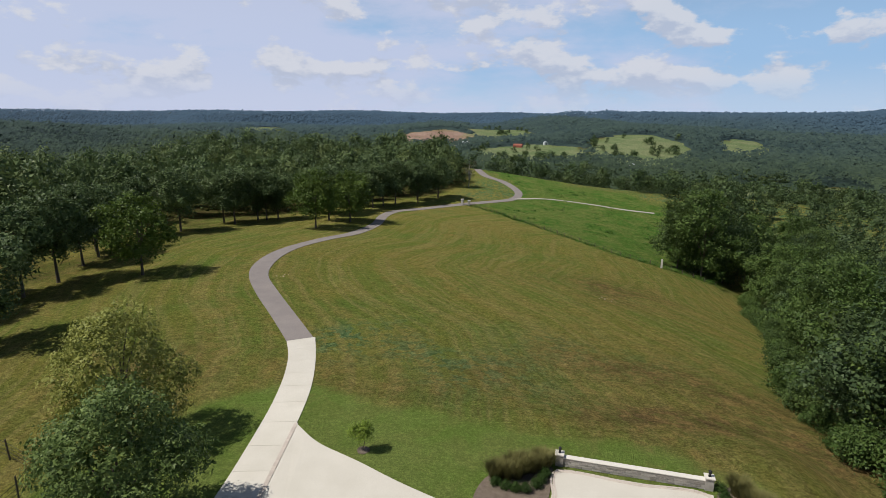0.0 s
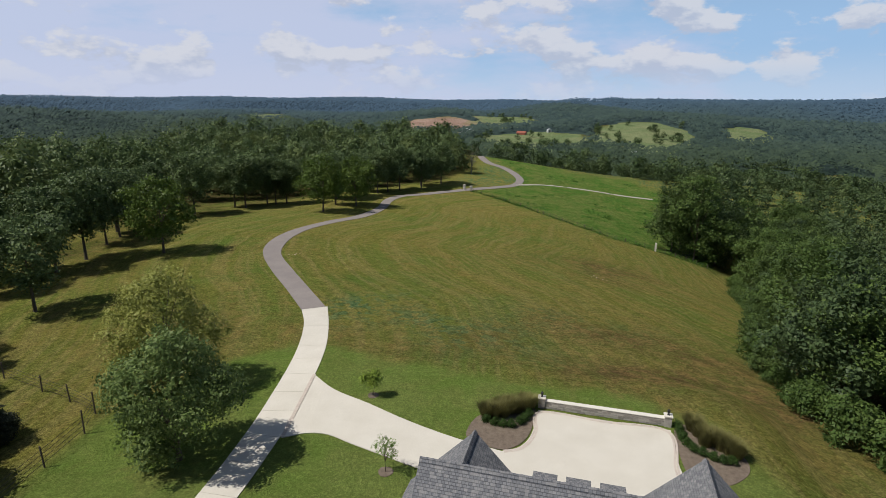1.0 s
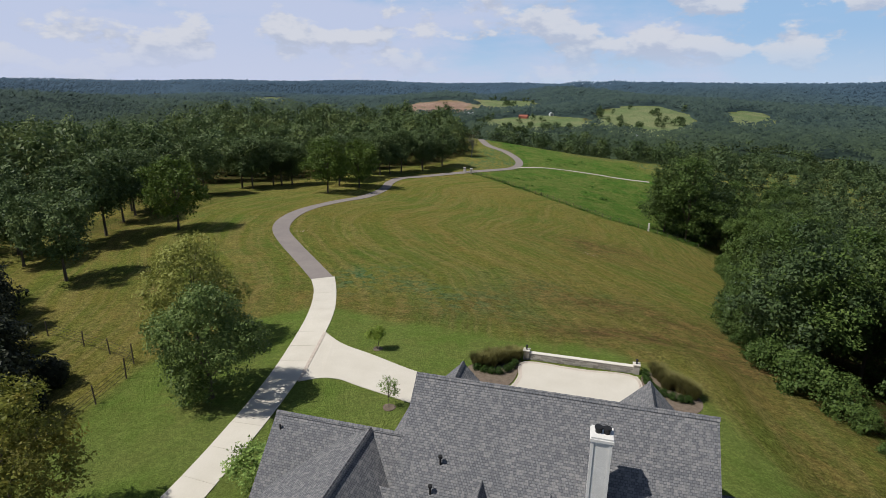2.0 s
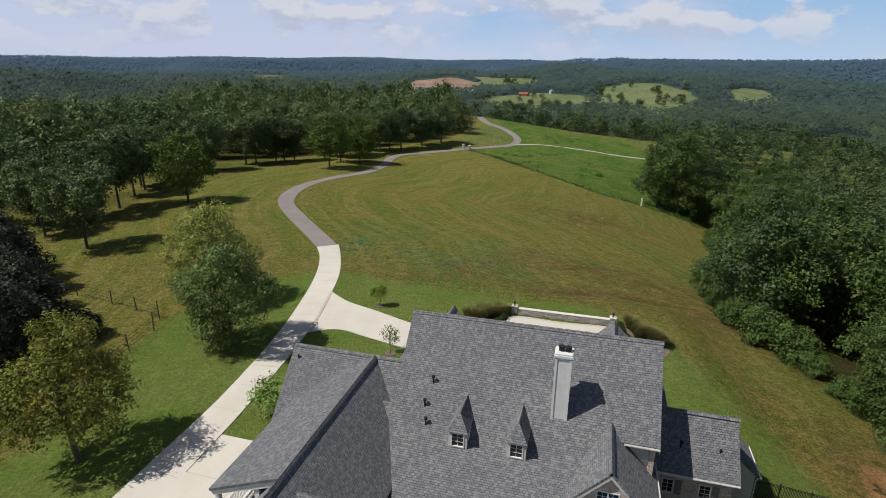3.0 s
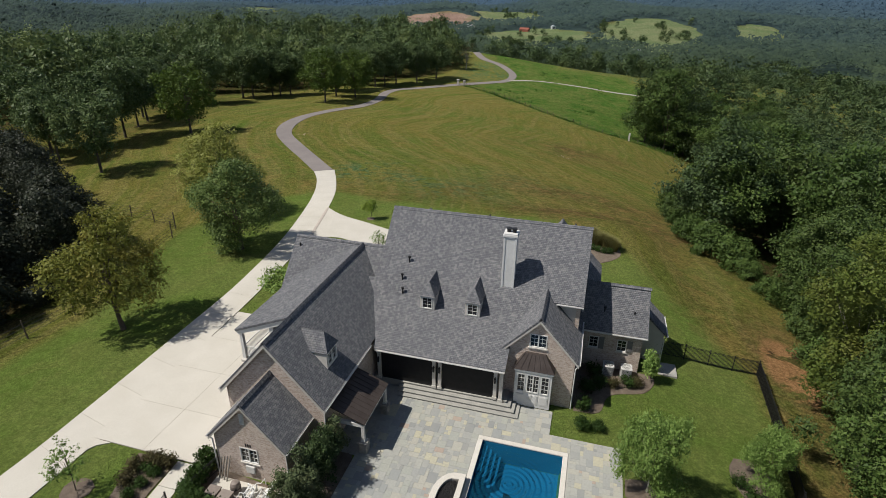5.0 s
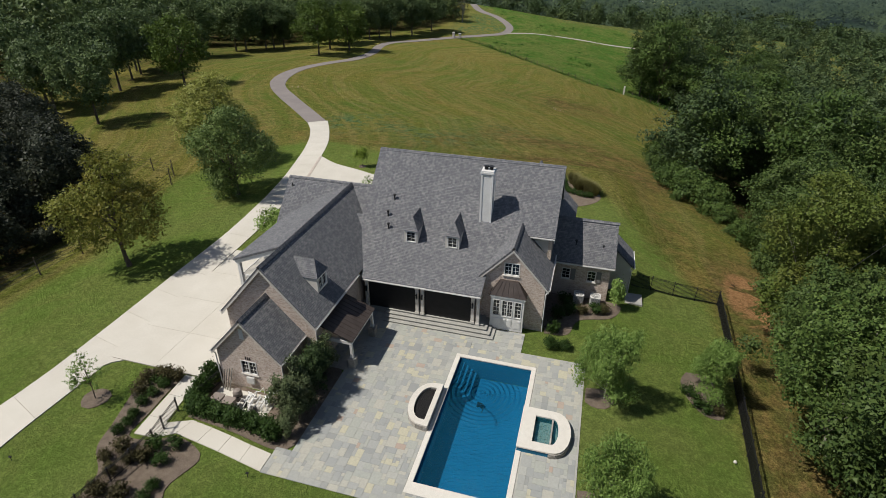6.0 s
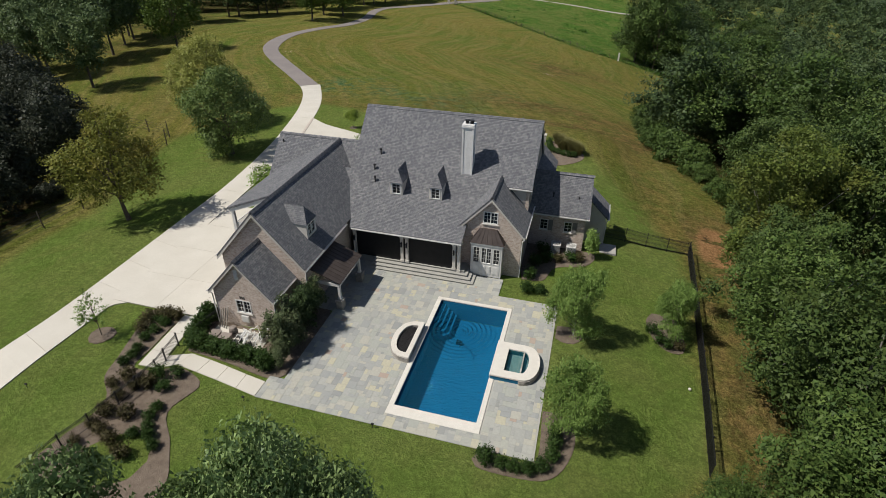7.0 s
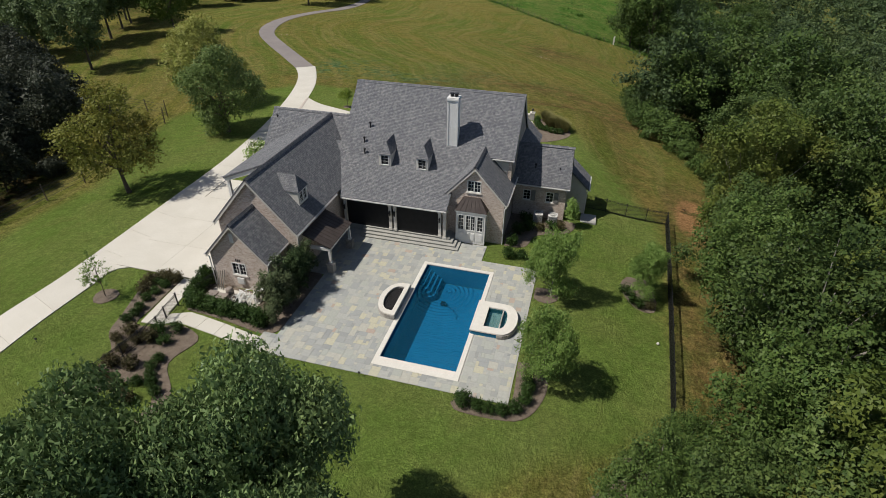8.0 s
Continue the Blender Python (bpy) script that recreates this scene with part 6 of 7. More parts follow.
def rim(outer, inner, z0, z1):
    bm = bmesh.new()
    o0, o1 = [bm.verts.new((x, y, z0)) for x, y in outer], [bm.verts.new((x, y, z1)) for x, y in outer]
    i0, i1 = [bm.verts.new((x, y, z0)) for x, y in inner], [bm.verts.new((x, y, z1)) for x, y in inner]
    for k in range(len(outer)):
        j = (k + 1) % len(outer)
        bm.faces.new((o0[k], o0[j], o1[j], o1[k]))
        bm.faces.new((i0[j], i0[k], i1[k], i1[j]))
        bm.faces.new((o1[k], o1[j], i1[j], i1[k]))
        bm.faces.new((o0[j], o0[k], i0[k], i0[j]))
    bmesh.ops.recalc_face_normals(bm, faces=bm.faces)
    return bm


def flat(poly, z):
    bm = bmesh.new()
    bm.faces.new([bm.verts.new((x, y, z)) for x, y in poly])
    bmesh.ops.recalc_face_normals(bm, faces=bm.faces)
    return bm


def stone_skirt(outer, z0, z1, parent, rows=3):
    """Random stones round a raised bowl, each a piece of its own."""
    L = [Vector((*p, 0)) for p in outer] + [Vector((*outer[0], 0))]
    rng = random.Random(4)
    h = (z1 - z0) / rows
    for r in range(rows):
        for a, b in zip(L, L[1:]):
            n = max(1, round((b - a).length / 0.42))
            for k in range(n):
                p, q = a.lerp(b, k / n), a.lerp(b, (k + 1) / n)
                m, w = (p + q) / 2, (q - p).length - 0.012
                ob = new("stone", STONE_MESH)
                ob.parent = parent
                ob.matrix_basis = Matrix.LocRotScale((m.x, m.y, z0 + h * r), Euler((0, 0, math.atan2(q.y - p.y, q.x - p.x))), (w, 0.1 + rng.uniform(-0.012, 0.012), h - 0.012))


bm = bmesh.new()
box(bm, -0.5, -0.5, 0, 0.5, 0.5, 1)
bmesh.ops.bevel(bm, geom=bm.edges[:], offset=0.06, segments=1, affect="EDGES")
STONE_MESH = bpy.data.meshes.new("stone")
bm.to_mesh(STONE_MESH)
bm.free()
STONE_MESH.materials.append(FIELDSTONE)

spa = tagged(new("hot_tub"), "raised stone hot tub with pale coping and green-blue water", "hot tub")
so, si = dshape(11.02, 14.15, -6.35, -2.95, 0.38), dshape(11.88, 13.42, -5.75, -3.55, 0.28)
part("coping", rim(dshape(10.98, 14.2, -6.4, -2.9, 0.38), si, 0.40, 0.50), LIMESTONE, spa, "pale stone coping")
part("tub_wall", rim(so, si, 0.0, 0.398), PLASTER, spa)
stone_skirt(dshape(11.34, 14.2, -6.4, -2.9, 0.42)[1:-1], 0.02, 0.4, spa, 2)
SPA_TILE = grain("green_pool_plaster", (0.012, 0.075, 0.085), (0.020, 0.100, 0.110), 2, 0.7, 0.05, 20, vary=0)
part("tub_floor", flat(si, -0.45), SPA_TILE, spa)
part("tub_lining", rim(si, [(x + (12.65 - x) * 0.02, y + (-4.65 - y) * 0.02) for x, y in si], -0.45, 0.38), SPA_TILE, spa)
part("bench", rim([(x + (12.65 - x) * 0.03, y + (-4.65 - y) * 0.03) for x, y in si], [(x + (12.65 - x) * 0.42, y + (-4.65 - y) * 0.42) for x, y in si], -0.44, -0.05), SPA_TILE, spa)
sw = part("water", flat([(x + (12.65 - x) * 0.025, y + (-4.65 - y) * 0.025) for x, y in si], 0.30), water_material("spa_water", (0.34, 0.64, 0.68), False), spa)
sw.visible_shadow = False
for k in range(4):
    bm = bmesh.new()
    tube(bm, [(12.35 + 0.3 * (k % 2), -4.9 + 0.35 * (k // 2), -0.45), (12.35 + 0.3 * (k % 2), -4.9 + 0.35 * (k // 2), -0.42)], [0.07, 0.06], 10)
    part("jet", bm, BLACK, spa)

fire = tagged(new("fire_bowl"), "raised half-round fire bowl with pale coping and black lava rock", "fire pit")
fo, fi = dshape(5.24, 3.5, -6.4, -2.5, 0.85), dshape(4.92, 3.86, -5.95, -2.95, 0.85)
part("coping", rim(dshape(5.26, 3.46, -6.44, -2.46, 0.85), fi, 0.42, 0.52), LIMESTONE, fire, "pale stone coping")
part("bowl_wall", rim(fo, fi, 0.0, 0.418), FIELDSTONE, fire)
stone_skirt(dshape(5.24, 3.48, -6.42, -2.48, 0.85), 0.02, 0.42, fire, 2)
LAVA = grain("lava_rock", (0.010, 0.010, 0.011), (0.035, 0.033, 0.032), 9, 0.95, 1.0, 30, 0.04, vary=0.3)
part("bed", flat(fi, 0.3), LAVA, fire)
rng = random.Random(8)
bm = bmesh.new()
fiA = np.array(fi)
for _ in range(900):
    x, y = rng.uniform(3.86, 4.92), rng.uniform(-5.95, -2.95)
    if float(inside(fi, np.array([x]), np.array([y]))[0]) > 0.03:
        r = rng.uniform(0.03, 0.06)
        m = Matrix.LocRotScale((x, y, 0.31 + rng.uniform(0, 0.03)), Euler((rng.random() * 3, rng.random() * 3, 0)), (r, r * 0.8, r * 0.7))
        bmesh.ops.create_icosphere(bm, subdivisions=1, radius=1, matrix=m)
tagged(part("lava_rocks", bm, LAVA, fire), kind="stuff")


# ---- beds, hedges and garden things ----
def bed(poly, label, material=None, lift=0.03):
    bm = bmesh.new()
    P = curve2(poly + poly[:1], 0.5)[:-1]
    area = sum(a[0] * b[1] - b[0] * a[1] for a, b in zip(P, P[1:] + P[:1]))
    P = P if area > 0 else P[::-1]
    rng = random.Random(len(P))
    prism(bm, P, lambda x, y: ground_z(x, y) - 0.15, lambda x, y: ground_z(x, y) + lift)
    bmesh.ops.triangulate(bm, faces=[f for f in bm.faces if len(f.verts) > 4])
    bmesh.ops.recalc_face_normals(bm, faces=bm.faces)
    return tagged(link_mesh("mulch_bed", bm, material or MULCH), label, "garden bed", kind="structure")


bed([(-16.1, -6.35), (-14.6, -6.25), (-13.3, -6.3), (-13.15, -8.2), (-13.0, -10.2), (-12.9, -11.95), (-11.1, -11.85), (-10.1, -11.2), (-8.6, -11.45), (-7.4, -12.35), (-8.0, -14.7), (-6.3, -16.7), (-5.0, -19.5), (-9, -21), (-13.4, -20), (-13.3, -18.0), (-12.6, -16.4), (-12.6, -14.8), (-14.1, -13.3), (-14.6, -11.6), (-15.4, -9.0)], "brown mulched shrub bed along the garden fence")
bed([(-10.35, -9.55), (-7.0, -9.85), (-3.5, -10.4), (-2.5, -9.9), (-2.2, -8.6), (-2.35, -4.5), (-2.5, -2.6), (-4.05, -2.5), (-4.05, -2.97), (-5.05, -3.0), (-5.05, -6.1), (-10.3, -6.1), (-10.6, -8.0)], "brown mulch round the pool equipment")
bed([(14.95, 0.5), (16.2, 0.6), (16.9, -0.3), (16.3, -1.2), (15.4, -1.2), (14.95, -0.9)], "mulched ring at the foot of a birch")
bed([(14.85, -8.2), (16.1, -8.2), (17.0, -9.6), (16.7, -11.6), (15.8, -13.0), (14.2, -13.4), (11.6, -13.3), (11.5, -12.4), (13.5, -12.3), (14.9, -12.0)], "mulched bed with clipped box at the terrace corner")
bed([(22.2, 5.0), (23.8, 5.2), (24.5, 3.0), (24.3, 1.0), (23.0, 0.9), (22.0, 2.2), (21.7, 3.8)], "mulched bed round a birch and low shrubs")
bed([(-1.95, 38.6), (-2.05, 35.2), (-2.5, 33.4), (-3.3, 32.3), (-4.3, 31.8), (-7.0, 32.6), (-7.4, 34.2), (-6.8, 36.4), (-5.0, 38.4), (-3.2, 39.6)], "mulched bed of grasses beside the motor court")
bed([(9.95, 38.6), (10.05, 34.5), (10.4, 32.6), (11.2, 31.4), (13.4, 32.4), (15.0, 34.4), (14.8, 36.6), (12.6, 38.9), (10.8, 39.9)], "mulched bed of grasses beside the motor court")
for x, y, r in ((-17.5, -9.9, 0.95), (-17.5, 36.9, 0.55), (-12.2, 26.6, 0.6)):
    bed([(x + r * math.cos(a) * (1 + 0.1 * math.sin(3 * a)), y + r * math.sin(a)) for a in (k * math.pi / 5 for k in range(10))], "small mulch ring round a sapling")
bed([(11.4, 6.0), (13.2, 6.3), (14.0, 8.5), (16.6, 9.6), (17.4, 11.6), (16.0, 12.05), (11.1, 12.05), (11.1, 8.0)], "mulched bed under the east wing")
bed([(21.9, -13.2), (23.2, -13.0), (23.4, -15.5), (21.2, -17.4), (17, -19.6), (12, -21.6), (9, -22.6), (12, -20.9), (16.5, -18.9), (20.3, -16.4)], "bare brown edge of the lawn", MULCH)


def bush_mesh(seed, w, h, count, leaf, material, lobes=12, lift=0.5):
    rng = np.random.RandomState(seed)
    dirs = unit(lobes, rng)
    c = dirs * rng.uniform(0.2, 0.6, lobes)[:, None] * np.array((w / 2, w / 2, h / 2)) + np.array((0, 0, h * lift))
    r = np.full(lobes, min(w, h) * 0.26) * rng.uniform(0.85, 1.2, lobes)
    lv, lf = leaf_cloud(rng, c, r, count, leaf, squash=1.0)
    lv[:, 2] = np.maximum(lv[:, 2], 0.0)
    return leaf_mesh("bush", lv, lf, material)


def put_bush(mesh, name, x, y, label, scale=1.0, group="", category="shrub", sx=1.0, sz=1.0):
    ob = new(name, mesh)
    ob.matrix_basis = Matrix.LocRotScale((x, y, ground_z(x, y) - 0.02), Euler((0, 0, RNG.uniform(0, 6.28))), (scale * sx, scale, scale * sz))
    return tagged(ob, label, category, group)


BALL = bush_mesh(201, 0.95, 0.85, 1100, 0.085, LEAF_BOX, 22, 0.48)
LAUR = [bush_mesh(211 + i, 1.25, 1.55, 1500, 0.14, LEAF_BOX, 16) for i in range(2)]
SCRUB = [bush_mesh(221 + i, 1.2, 0.9, 700, 0.11, (LEAF_DRY, LEAF_BOX, LEAF_DRY)[i], 14) for i in range(3)]
for x, y, s in ((12.02, -12.75, 1.15), (12.95, -12.85, 0.9), (13.7, -12.88, 0.9), (14.5, -12.82, 0.95), (15.25, -12.45, 0.95), (15.75, -11.6, 0.95), (15.8, -10.75, 0.95), (15.8, -9.95, 0.9), (12.05, 4.35, 1.15), (13.1, 4.45, 1.0)):
    put_bush(BALL, "boxwood", x, y, "clipped round boxwood beside the terrace", s, "clipped boxwoods")
for x, y in ((-6.1, 35.5), (-5.25, 35.25), (-4.5, 35.2), (-3.75, 35.3), (-3.1, 36.0), (-2.7, 36.7), (-2.5, 37.5), (10.35, 39.2), (10.4, 38.3), (10.45, 37.4), (10.75, 36.7), (11.15, 36.0), (11.8, 35.6), (12.5, 35.2), (13.2, 35.0), (13.85, 35.05)):
    put_bush(BALL, "boxwood", x, y, "small clipped boxwood beside the motor court", 0.85, "boxwoods of the court")
for x, y in ((-13.75, -7.6), (-13.95, -8.5), (-14.05, -9.4), (-13.75, -10.5), (-13.6, -11.2), (-13.7, -11.9), (-8.75, -14.7), (-8.75, -15.4), (-8.3, -16.1), (-7.85, -16.6), (-7.15, -17.1), (-8.9, -16.7)):
    put_bush(BALL, "boxwood", x, y, "round boxwood in the mulched bed", 0.8, "boxwoods of the bed")
for x, y, k in ((-13.4, -6.7, 0), (-14.1, -6.8, 0), (-14.8, -6.8, 2), (-14.4, -7.5, 1), (-15.2, -7.6, 0), (-14.9, -8.6, 2), (-11.4, -13.6, 0), (-11.8, -14.5, 2), (-11.6, -15.8, 0), (-11.9, -16.7, 2), (-10.6, -13.2, 0), (-9.4, -13.2, 1), (-10.2, -15.6, 2), (-9.9, -17.4, 0), (-12.0, -18.0, 2), (-12.4, -12.9, 2), (-10.5, -12.3, 1), (-9.4, -11.9, 1), (-11.0, -17.0, 0), (-8.6, -18.0, 0), (-12.9, -13.8, 0), (-10.4, -18.8, 2)):
    put_bush(SCRUB[k], "shrub", x, y, ("loose brownish shrub in the mulched bed", "leafy green shrub in the mulched bed", "loose brownish shrub in the mulched bed")[k], RNG.uniform(0.7, 1.15), "shrubs of the bed")
for i in range(9):
    x = -10.1 + 0.72 * i
    put_bush(LAUR[i % 2], "laurel_bush", x, -9.0 - 0.045 * i, "glossy laurel of the hedge along the walk", RNG.uniform(0.78, 0.9), "laurel hedge")
for x, y, s in ((-10.75, -7.3, 0.9), (-11.0, -6.0, 0.95), (-10.6, -8.3, 0.85), (-3.9, -9.6, 0.85)):
    put_bush(LAUR[0], "laurel_bush", x, y, "rounded laurel bush at the hedge end", s, "laurel hedge")
LEAF_MYRTLE = leaf_material("myrtle_leaves", (0.070, 0.098, 0.045), (0.175, 0.215, 0.100), (0.16, 0.12, 0.07))
MYRTLE = [tree_kind(231 + i, 4.3, 2.3, 0.1, 0.14, 4200, (LEAF_MYRTLE, LEAF_DARK)[i], 26, "egg", limbs=14, base_r=0.04) for i in range(2)]
for x, y, s, k in ((-3.05, -9.2, 0.6, 0), (-3.3, -8.0, 0.95, 0), (-3.5, -6.7, 1.05, 0), (-3.3, -5.4, 1.05, 1), (-3.6, -4.3, 1.0, 1), (-3.4, -3.2, 0.9, 0), (-4.4, -7.6, 0.85, 0), (-2.9, -7.2, 0.8, 0)):
    plant(MYRTLE[k], x, y, "tall loose shrub against the wing", name="tall_shrub", category="shrub", scale=0.84 * s, stretch=1.12, group="shrubs by the wing")
CONE = bush_mesh(241, 1.2, 2.6, 2200, 0.10, LEAF_LIGHT, 20)
put_bush(CONE, "arborvitae", 16.9, 11.2, "upright bright green conifer at the wing's corner", 1.0, sz=1.5)
for x, y, k, s in ((12.0, 6.4, 1, 1.1), (12.3, 8.6, 1, 1.2), (13.2, 9.3, 1, 1.1), (14.2, 9.6, 0, 0.9), (15.2, 10.0, 1, 1.0), (12.6, 10.6, 1, 1.2), (16.0, 10.2, 0, 0.9), (22.5, 1.6, 1, 0.9), (22.0, 2.6, 1, 0.9), (23.1, 1.2, 1, 0.8), (24.0, 1.4, 0, 0.8)):
    put_bush(SCRUB[k], "shrub", x, y, "low green shrub in mulch", s)


def grass_clump(seed, w, h, n):
    rng = np.random.RandomState(seed)
    a, r = rng.uniform(0, 6.28, n), rng.uniform(0.0, 0.25, n) * w
    base = np.stack([np.cos(a) * r, np.sin(a) * r, np.zeros(n)], -1)
    out = np.stack([np.cos(a), np.sin(a), np.zeros(n)], -1) * (rng.uniform(0.1, 0.5, n) * w)[:, None]
    tip = base + out + np.stack([np.zeros(n), np.zeros(n), h * rng.uniform(0.6, 1.0, n)], -1)
    side = np.stack([-np.sin(a), np.cos(a), np.zeros(n)], -1) * 0.022
    mid = (base + tip) / 2 - out * 0.18
    v = np.stack([base - side, base + side, mid + side, tip, mid - side], 1).reshape(-1, 3)
    k = np.arange(n)[:, None] * 5
    f = np.concatenate([k + np.array((0, 1, 2)), k + np.array((0, 2, 4)), k + np.array((4, 2, 3))])
    return raw_mesh("grass_clump", v, f, STRAW)


STRAW = leaf_material("fountain_grass", (0.165, 0.160, 0.056), (0.280, 0.258, 0.100), (0.27, 0.20, 0.09))
CLUMP = [grass_clump(251 + i, 1.9, 1.5, 900) for i in range(2)]
for x, y in ((-6.2, 36.4), (-5.4, 36.6), (-4.7, 36.9), (-4.2, 37.7), (-3.6, 38.0), (-3.0, 38.6), (-5.0, 37.6), (-2.6, 39.0), (11.5, 39.2), (11.9, 38.5), (12.4, 37.9), (12.9, 37.4), (13.4, 36.9), (13.9, 36.4), (12.2, 37.2), (14.3, 36.0)):
    ob = new("fountain_grass", CLUMP[RNG.randint(2)])
    ob.matrix_basis = Matrix.LocRotScale((x, y, ground_z(x, y)), Euler((0, 0, RNG.uniform(0, 6))), (1, 1, RNG.uniform(0.85, 1.1)))
    tagged(ob, "tan fountain grass clump in the court bed", "ornamental grass", "fountain grasses")


# stone wall of the motor court
def court_wall():
    w = tagged(new("court_wall"), "low grey stone wall with a pale cap and two lantern piers", "wall")
    y0, y1 = 39.2, 39.6
    bm = bmesh.new()
    box(bm, -1.25, y0 + 0.06, -0.2, 9.2, y1 - 0.06, 0.7)
    part("core", bm, FIELDSTONE, w)
    rng = random.Random(3)
    for face in (y0 + 0.03, y1 - 0.03):
        for r in range(4):
            x = -1.2
            while x < 9.1:
                l = min(rng.uniform(0.3, 0.75), 9.2 - x)
                ob = new("stone", STONE_MESH)
                ob.parent = w
                ob.matrix_basis = Matrix.LocRotScale((x + l / 2, face, 0.175 * r), None, (l - 0.015, 0.09 + rng.uniform(0, 0.03), 0.16))
                x += l
    bm = bmesh.new()
    box(bm, -1.27, y0 - 0.05, 0.702, 9.22, y1 + 0.05, 0.79)
    bmesh.ops.bevel(bm, geom=bm.edges[:], offset=0.015, segments=1, affect="EDGES")
    part("cap", bm, LIMESTONE, w, "pale stone cap")
    for x in (-1.55, 9.5):
        bm = bmesh.new()
        box(bm, x - 0.3, y0 - 0.1, -0.2, x + 0.3, y1 + 0.1, 0.95)
        p = part("pier", bm, FIELDSTONE, w)
        bm = bmesh.new()
        box(bm, x - 0.36, y0 - 0.16, 0.952, x + 0.36, y1 + 0.16, 1.05)
        part("pier_cap", bm, LIMESTONE, p)
        bm = bmesh.new()
        c = (y0 + y1) / 2
        box(bm, x - 0.1, c - 0.1, 1.05, x + 0.1, c + 0.1, 1.1)
        tube(bm, [(x, c, 1.1), (x, c, 1.2)], [0.03, 0.03], 6)
        tube(bm, [(x, c, 1.2), (x, c, 1.5), (x, c, 1.62)], [0.09, 0.14, 0.02], 6)
        part("lantern", bm, BLACK, p, "black post lantern")


court_wall()
# cobble edging round the court
bm = bmesh.new()
box(bm, -0.5, -0.5, -0.5, 0.5, 0.5, 0.5)
bmesh.ops.bevel(bm, geom=bm.edges[:], offset=0.1, segments=1, affect="EDGES")
COBBLE = bpy.data.meshes.new("cobble")
bm.to_mesh(COBBLE); bm.free()
COBBLE.materials.append(SEAM)
edging = tagged(new("cobble_edging"), "cobbled edging of the motor court", "edging", kind="structure")
line = smooth_line([(9.85, 31.6, 0), (9.62, 33, 0), (9.5, 38.4, 0), (4, 38.45, 0), (-1.6, 38.45, 0), (-1.75, 35.2, 0), (-2.1, 33.4, 0), (-2.8, 32.3, 0), (-3.9, 31.7, 0)], 0.36)
for row in (0, 0.2):
    for a, b in zip(line, line[1:]):
        t = (b - a).normalized()
        n = Vector((t.y, -t.x, 0))
        c = (a + b) / 2 + n * -row
        ob = new("cobble", COBBLE)
        ob.parent = edging
        ob.matrix_basis = Matrix.LocRotScale((c.x, c.y, ground_z(c.x, c.y) + 0.02), Euler((0, 0, math.atan2(t.y, t.x))), ((b - a).length - 0.02, 0.17, 0.1))
# brick band where the side drive leaves the drive
band = tagged(new("drive_band"), "dark brick band between drive and side drive", "edging", kind="structure")
a, b = Vector((-25.05, 39.2, 0)), Vector((-22.25, 28.4, 0))
t = (b - a).normalized()
for k in range(38):
    c = a.lerp(b, (k + 0.5) / 38)
    ob = new("cobble", COBBLE)
    ob.parent = band
    ob.matrix_basis = Matrix.LocRotScale((c.x, c.y, ground_z(c.x, c.y) + 0.02), Euler((0, 0, math.atan2(t.y, t.x))), ((b - a).length / 38 - 0.02, 0.36, 0.1))


# ---- fences ----
def picket_fence(points, name, label, height=1.4, gap=0.10, every=2.0, group="", bar=0.014):
    """Black metal fence: posts, two rails, and pickets in one mesh."""
    f = tagged(new(name), label, "fence", group)
    pk = bmesh.new()
    for (ax, ay), (bx, by) in zip(points, points[1:]):
        a, b = Vector((ax, ay)), Vector((bx, by))
        n = max(1, round((b - a).length / every))
        for k in range(n):
            p, q = a.lerp(b, k / n), a.lerp(b, (k + 1) / n)
            pz, qz = ground_z(*p), ground_z(*q)
            bm = bmesh.new()
            box(bm, p.x - 0.035, p.y - 0.035, pz - 0.2, p.x + 0.035, p.y + 0.035, pz + height + 0.08)
            box(bm, p.x - 0.05, p.y - 0.05, pz + height + 0.08, p.x + 0.05, p.y + 0.05, pz + height + 0.11)
            part("post", bm, BLACK, f)
            for h in (0.12, height - 0.12, height):
                bm = bmesh.new()
                tube(bm, [(p.x, p.y, pz + h), (q.x, q.y, qz + h)], [0.022, 0.022], 4)
                part("rail", bm, BLACK, f)
            m = max(1, round((q - p).length / gap))
            for j in range(1, m):
                c = p.lerp(q, j / m)
                z = pz + (qz - pz) * j / m
                box(pk, c.x - bar, c.y - bar, z + 0.06, c.x + bar, c.y + bar, z + height)
    tagged(part("picket_infill", pk, BLACK, f), kind="stuff")
    return f


picket_fence([(18.1, 15.6), (26.25, 16.7), (25.6, 4.0), (24.9, -9.6)], "picket_fence", "black metal picket fence round the pool lawn")
picket_fence([(-11.3, -9.3), (-11.1, -10.9), (-10.9, -12.0), (-11.1, -13.6), (-11.4, -15.0), (-11.9, -16.8), (-12.6, -18.4), (-13.4, -20.5)], "garden_fence", "black metal picket fence through the shrub bed", height=1.1, every=1.6, bar=0.007)
picket_fence([(-10.15, -6.0), (-10.5, -8.2)], "gate_fence", "short black metal fence beside the pool equipment", height=1.15, every=2.2, bar=0.007)


def field_post(x, y, h=1.5, r=0.06, material=None, label="weathered wooden fence post", lean=0.0):
    bm = bmesh.new()
    z = ground_z(x, y)
    tube(bm, [(x, y, z - 0.4), (x + lean, y, z + h)], [r, r * 0.9], 7)
    return tagged(link_mesh("fence_post", bm, material or BARK), label, "fence post", "field fence posts")


def wire(points, heights, label):
    bm = bmesh.new()
    for h in heights:
        pts = [(x, y, ground_z(x, y) + h) for x, y in points]
        tube(bm, pts, [0.02] * len(pts), 3)
    return tagged(link_mesh("fence_wire", bm, BLACK), label, "fence", kind="structure")


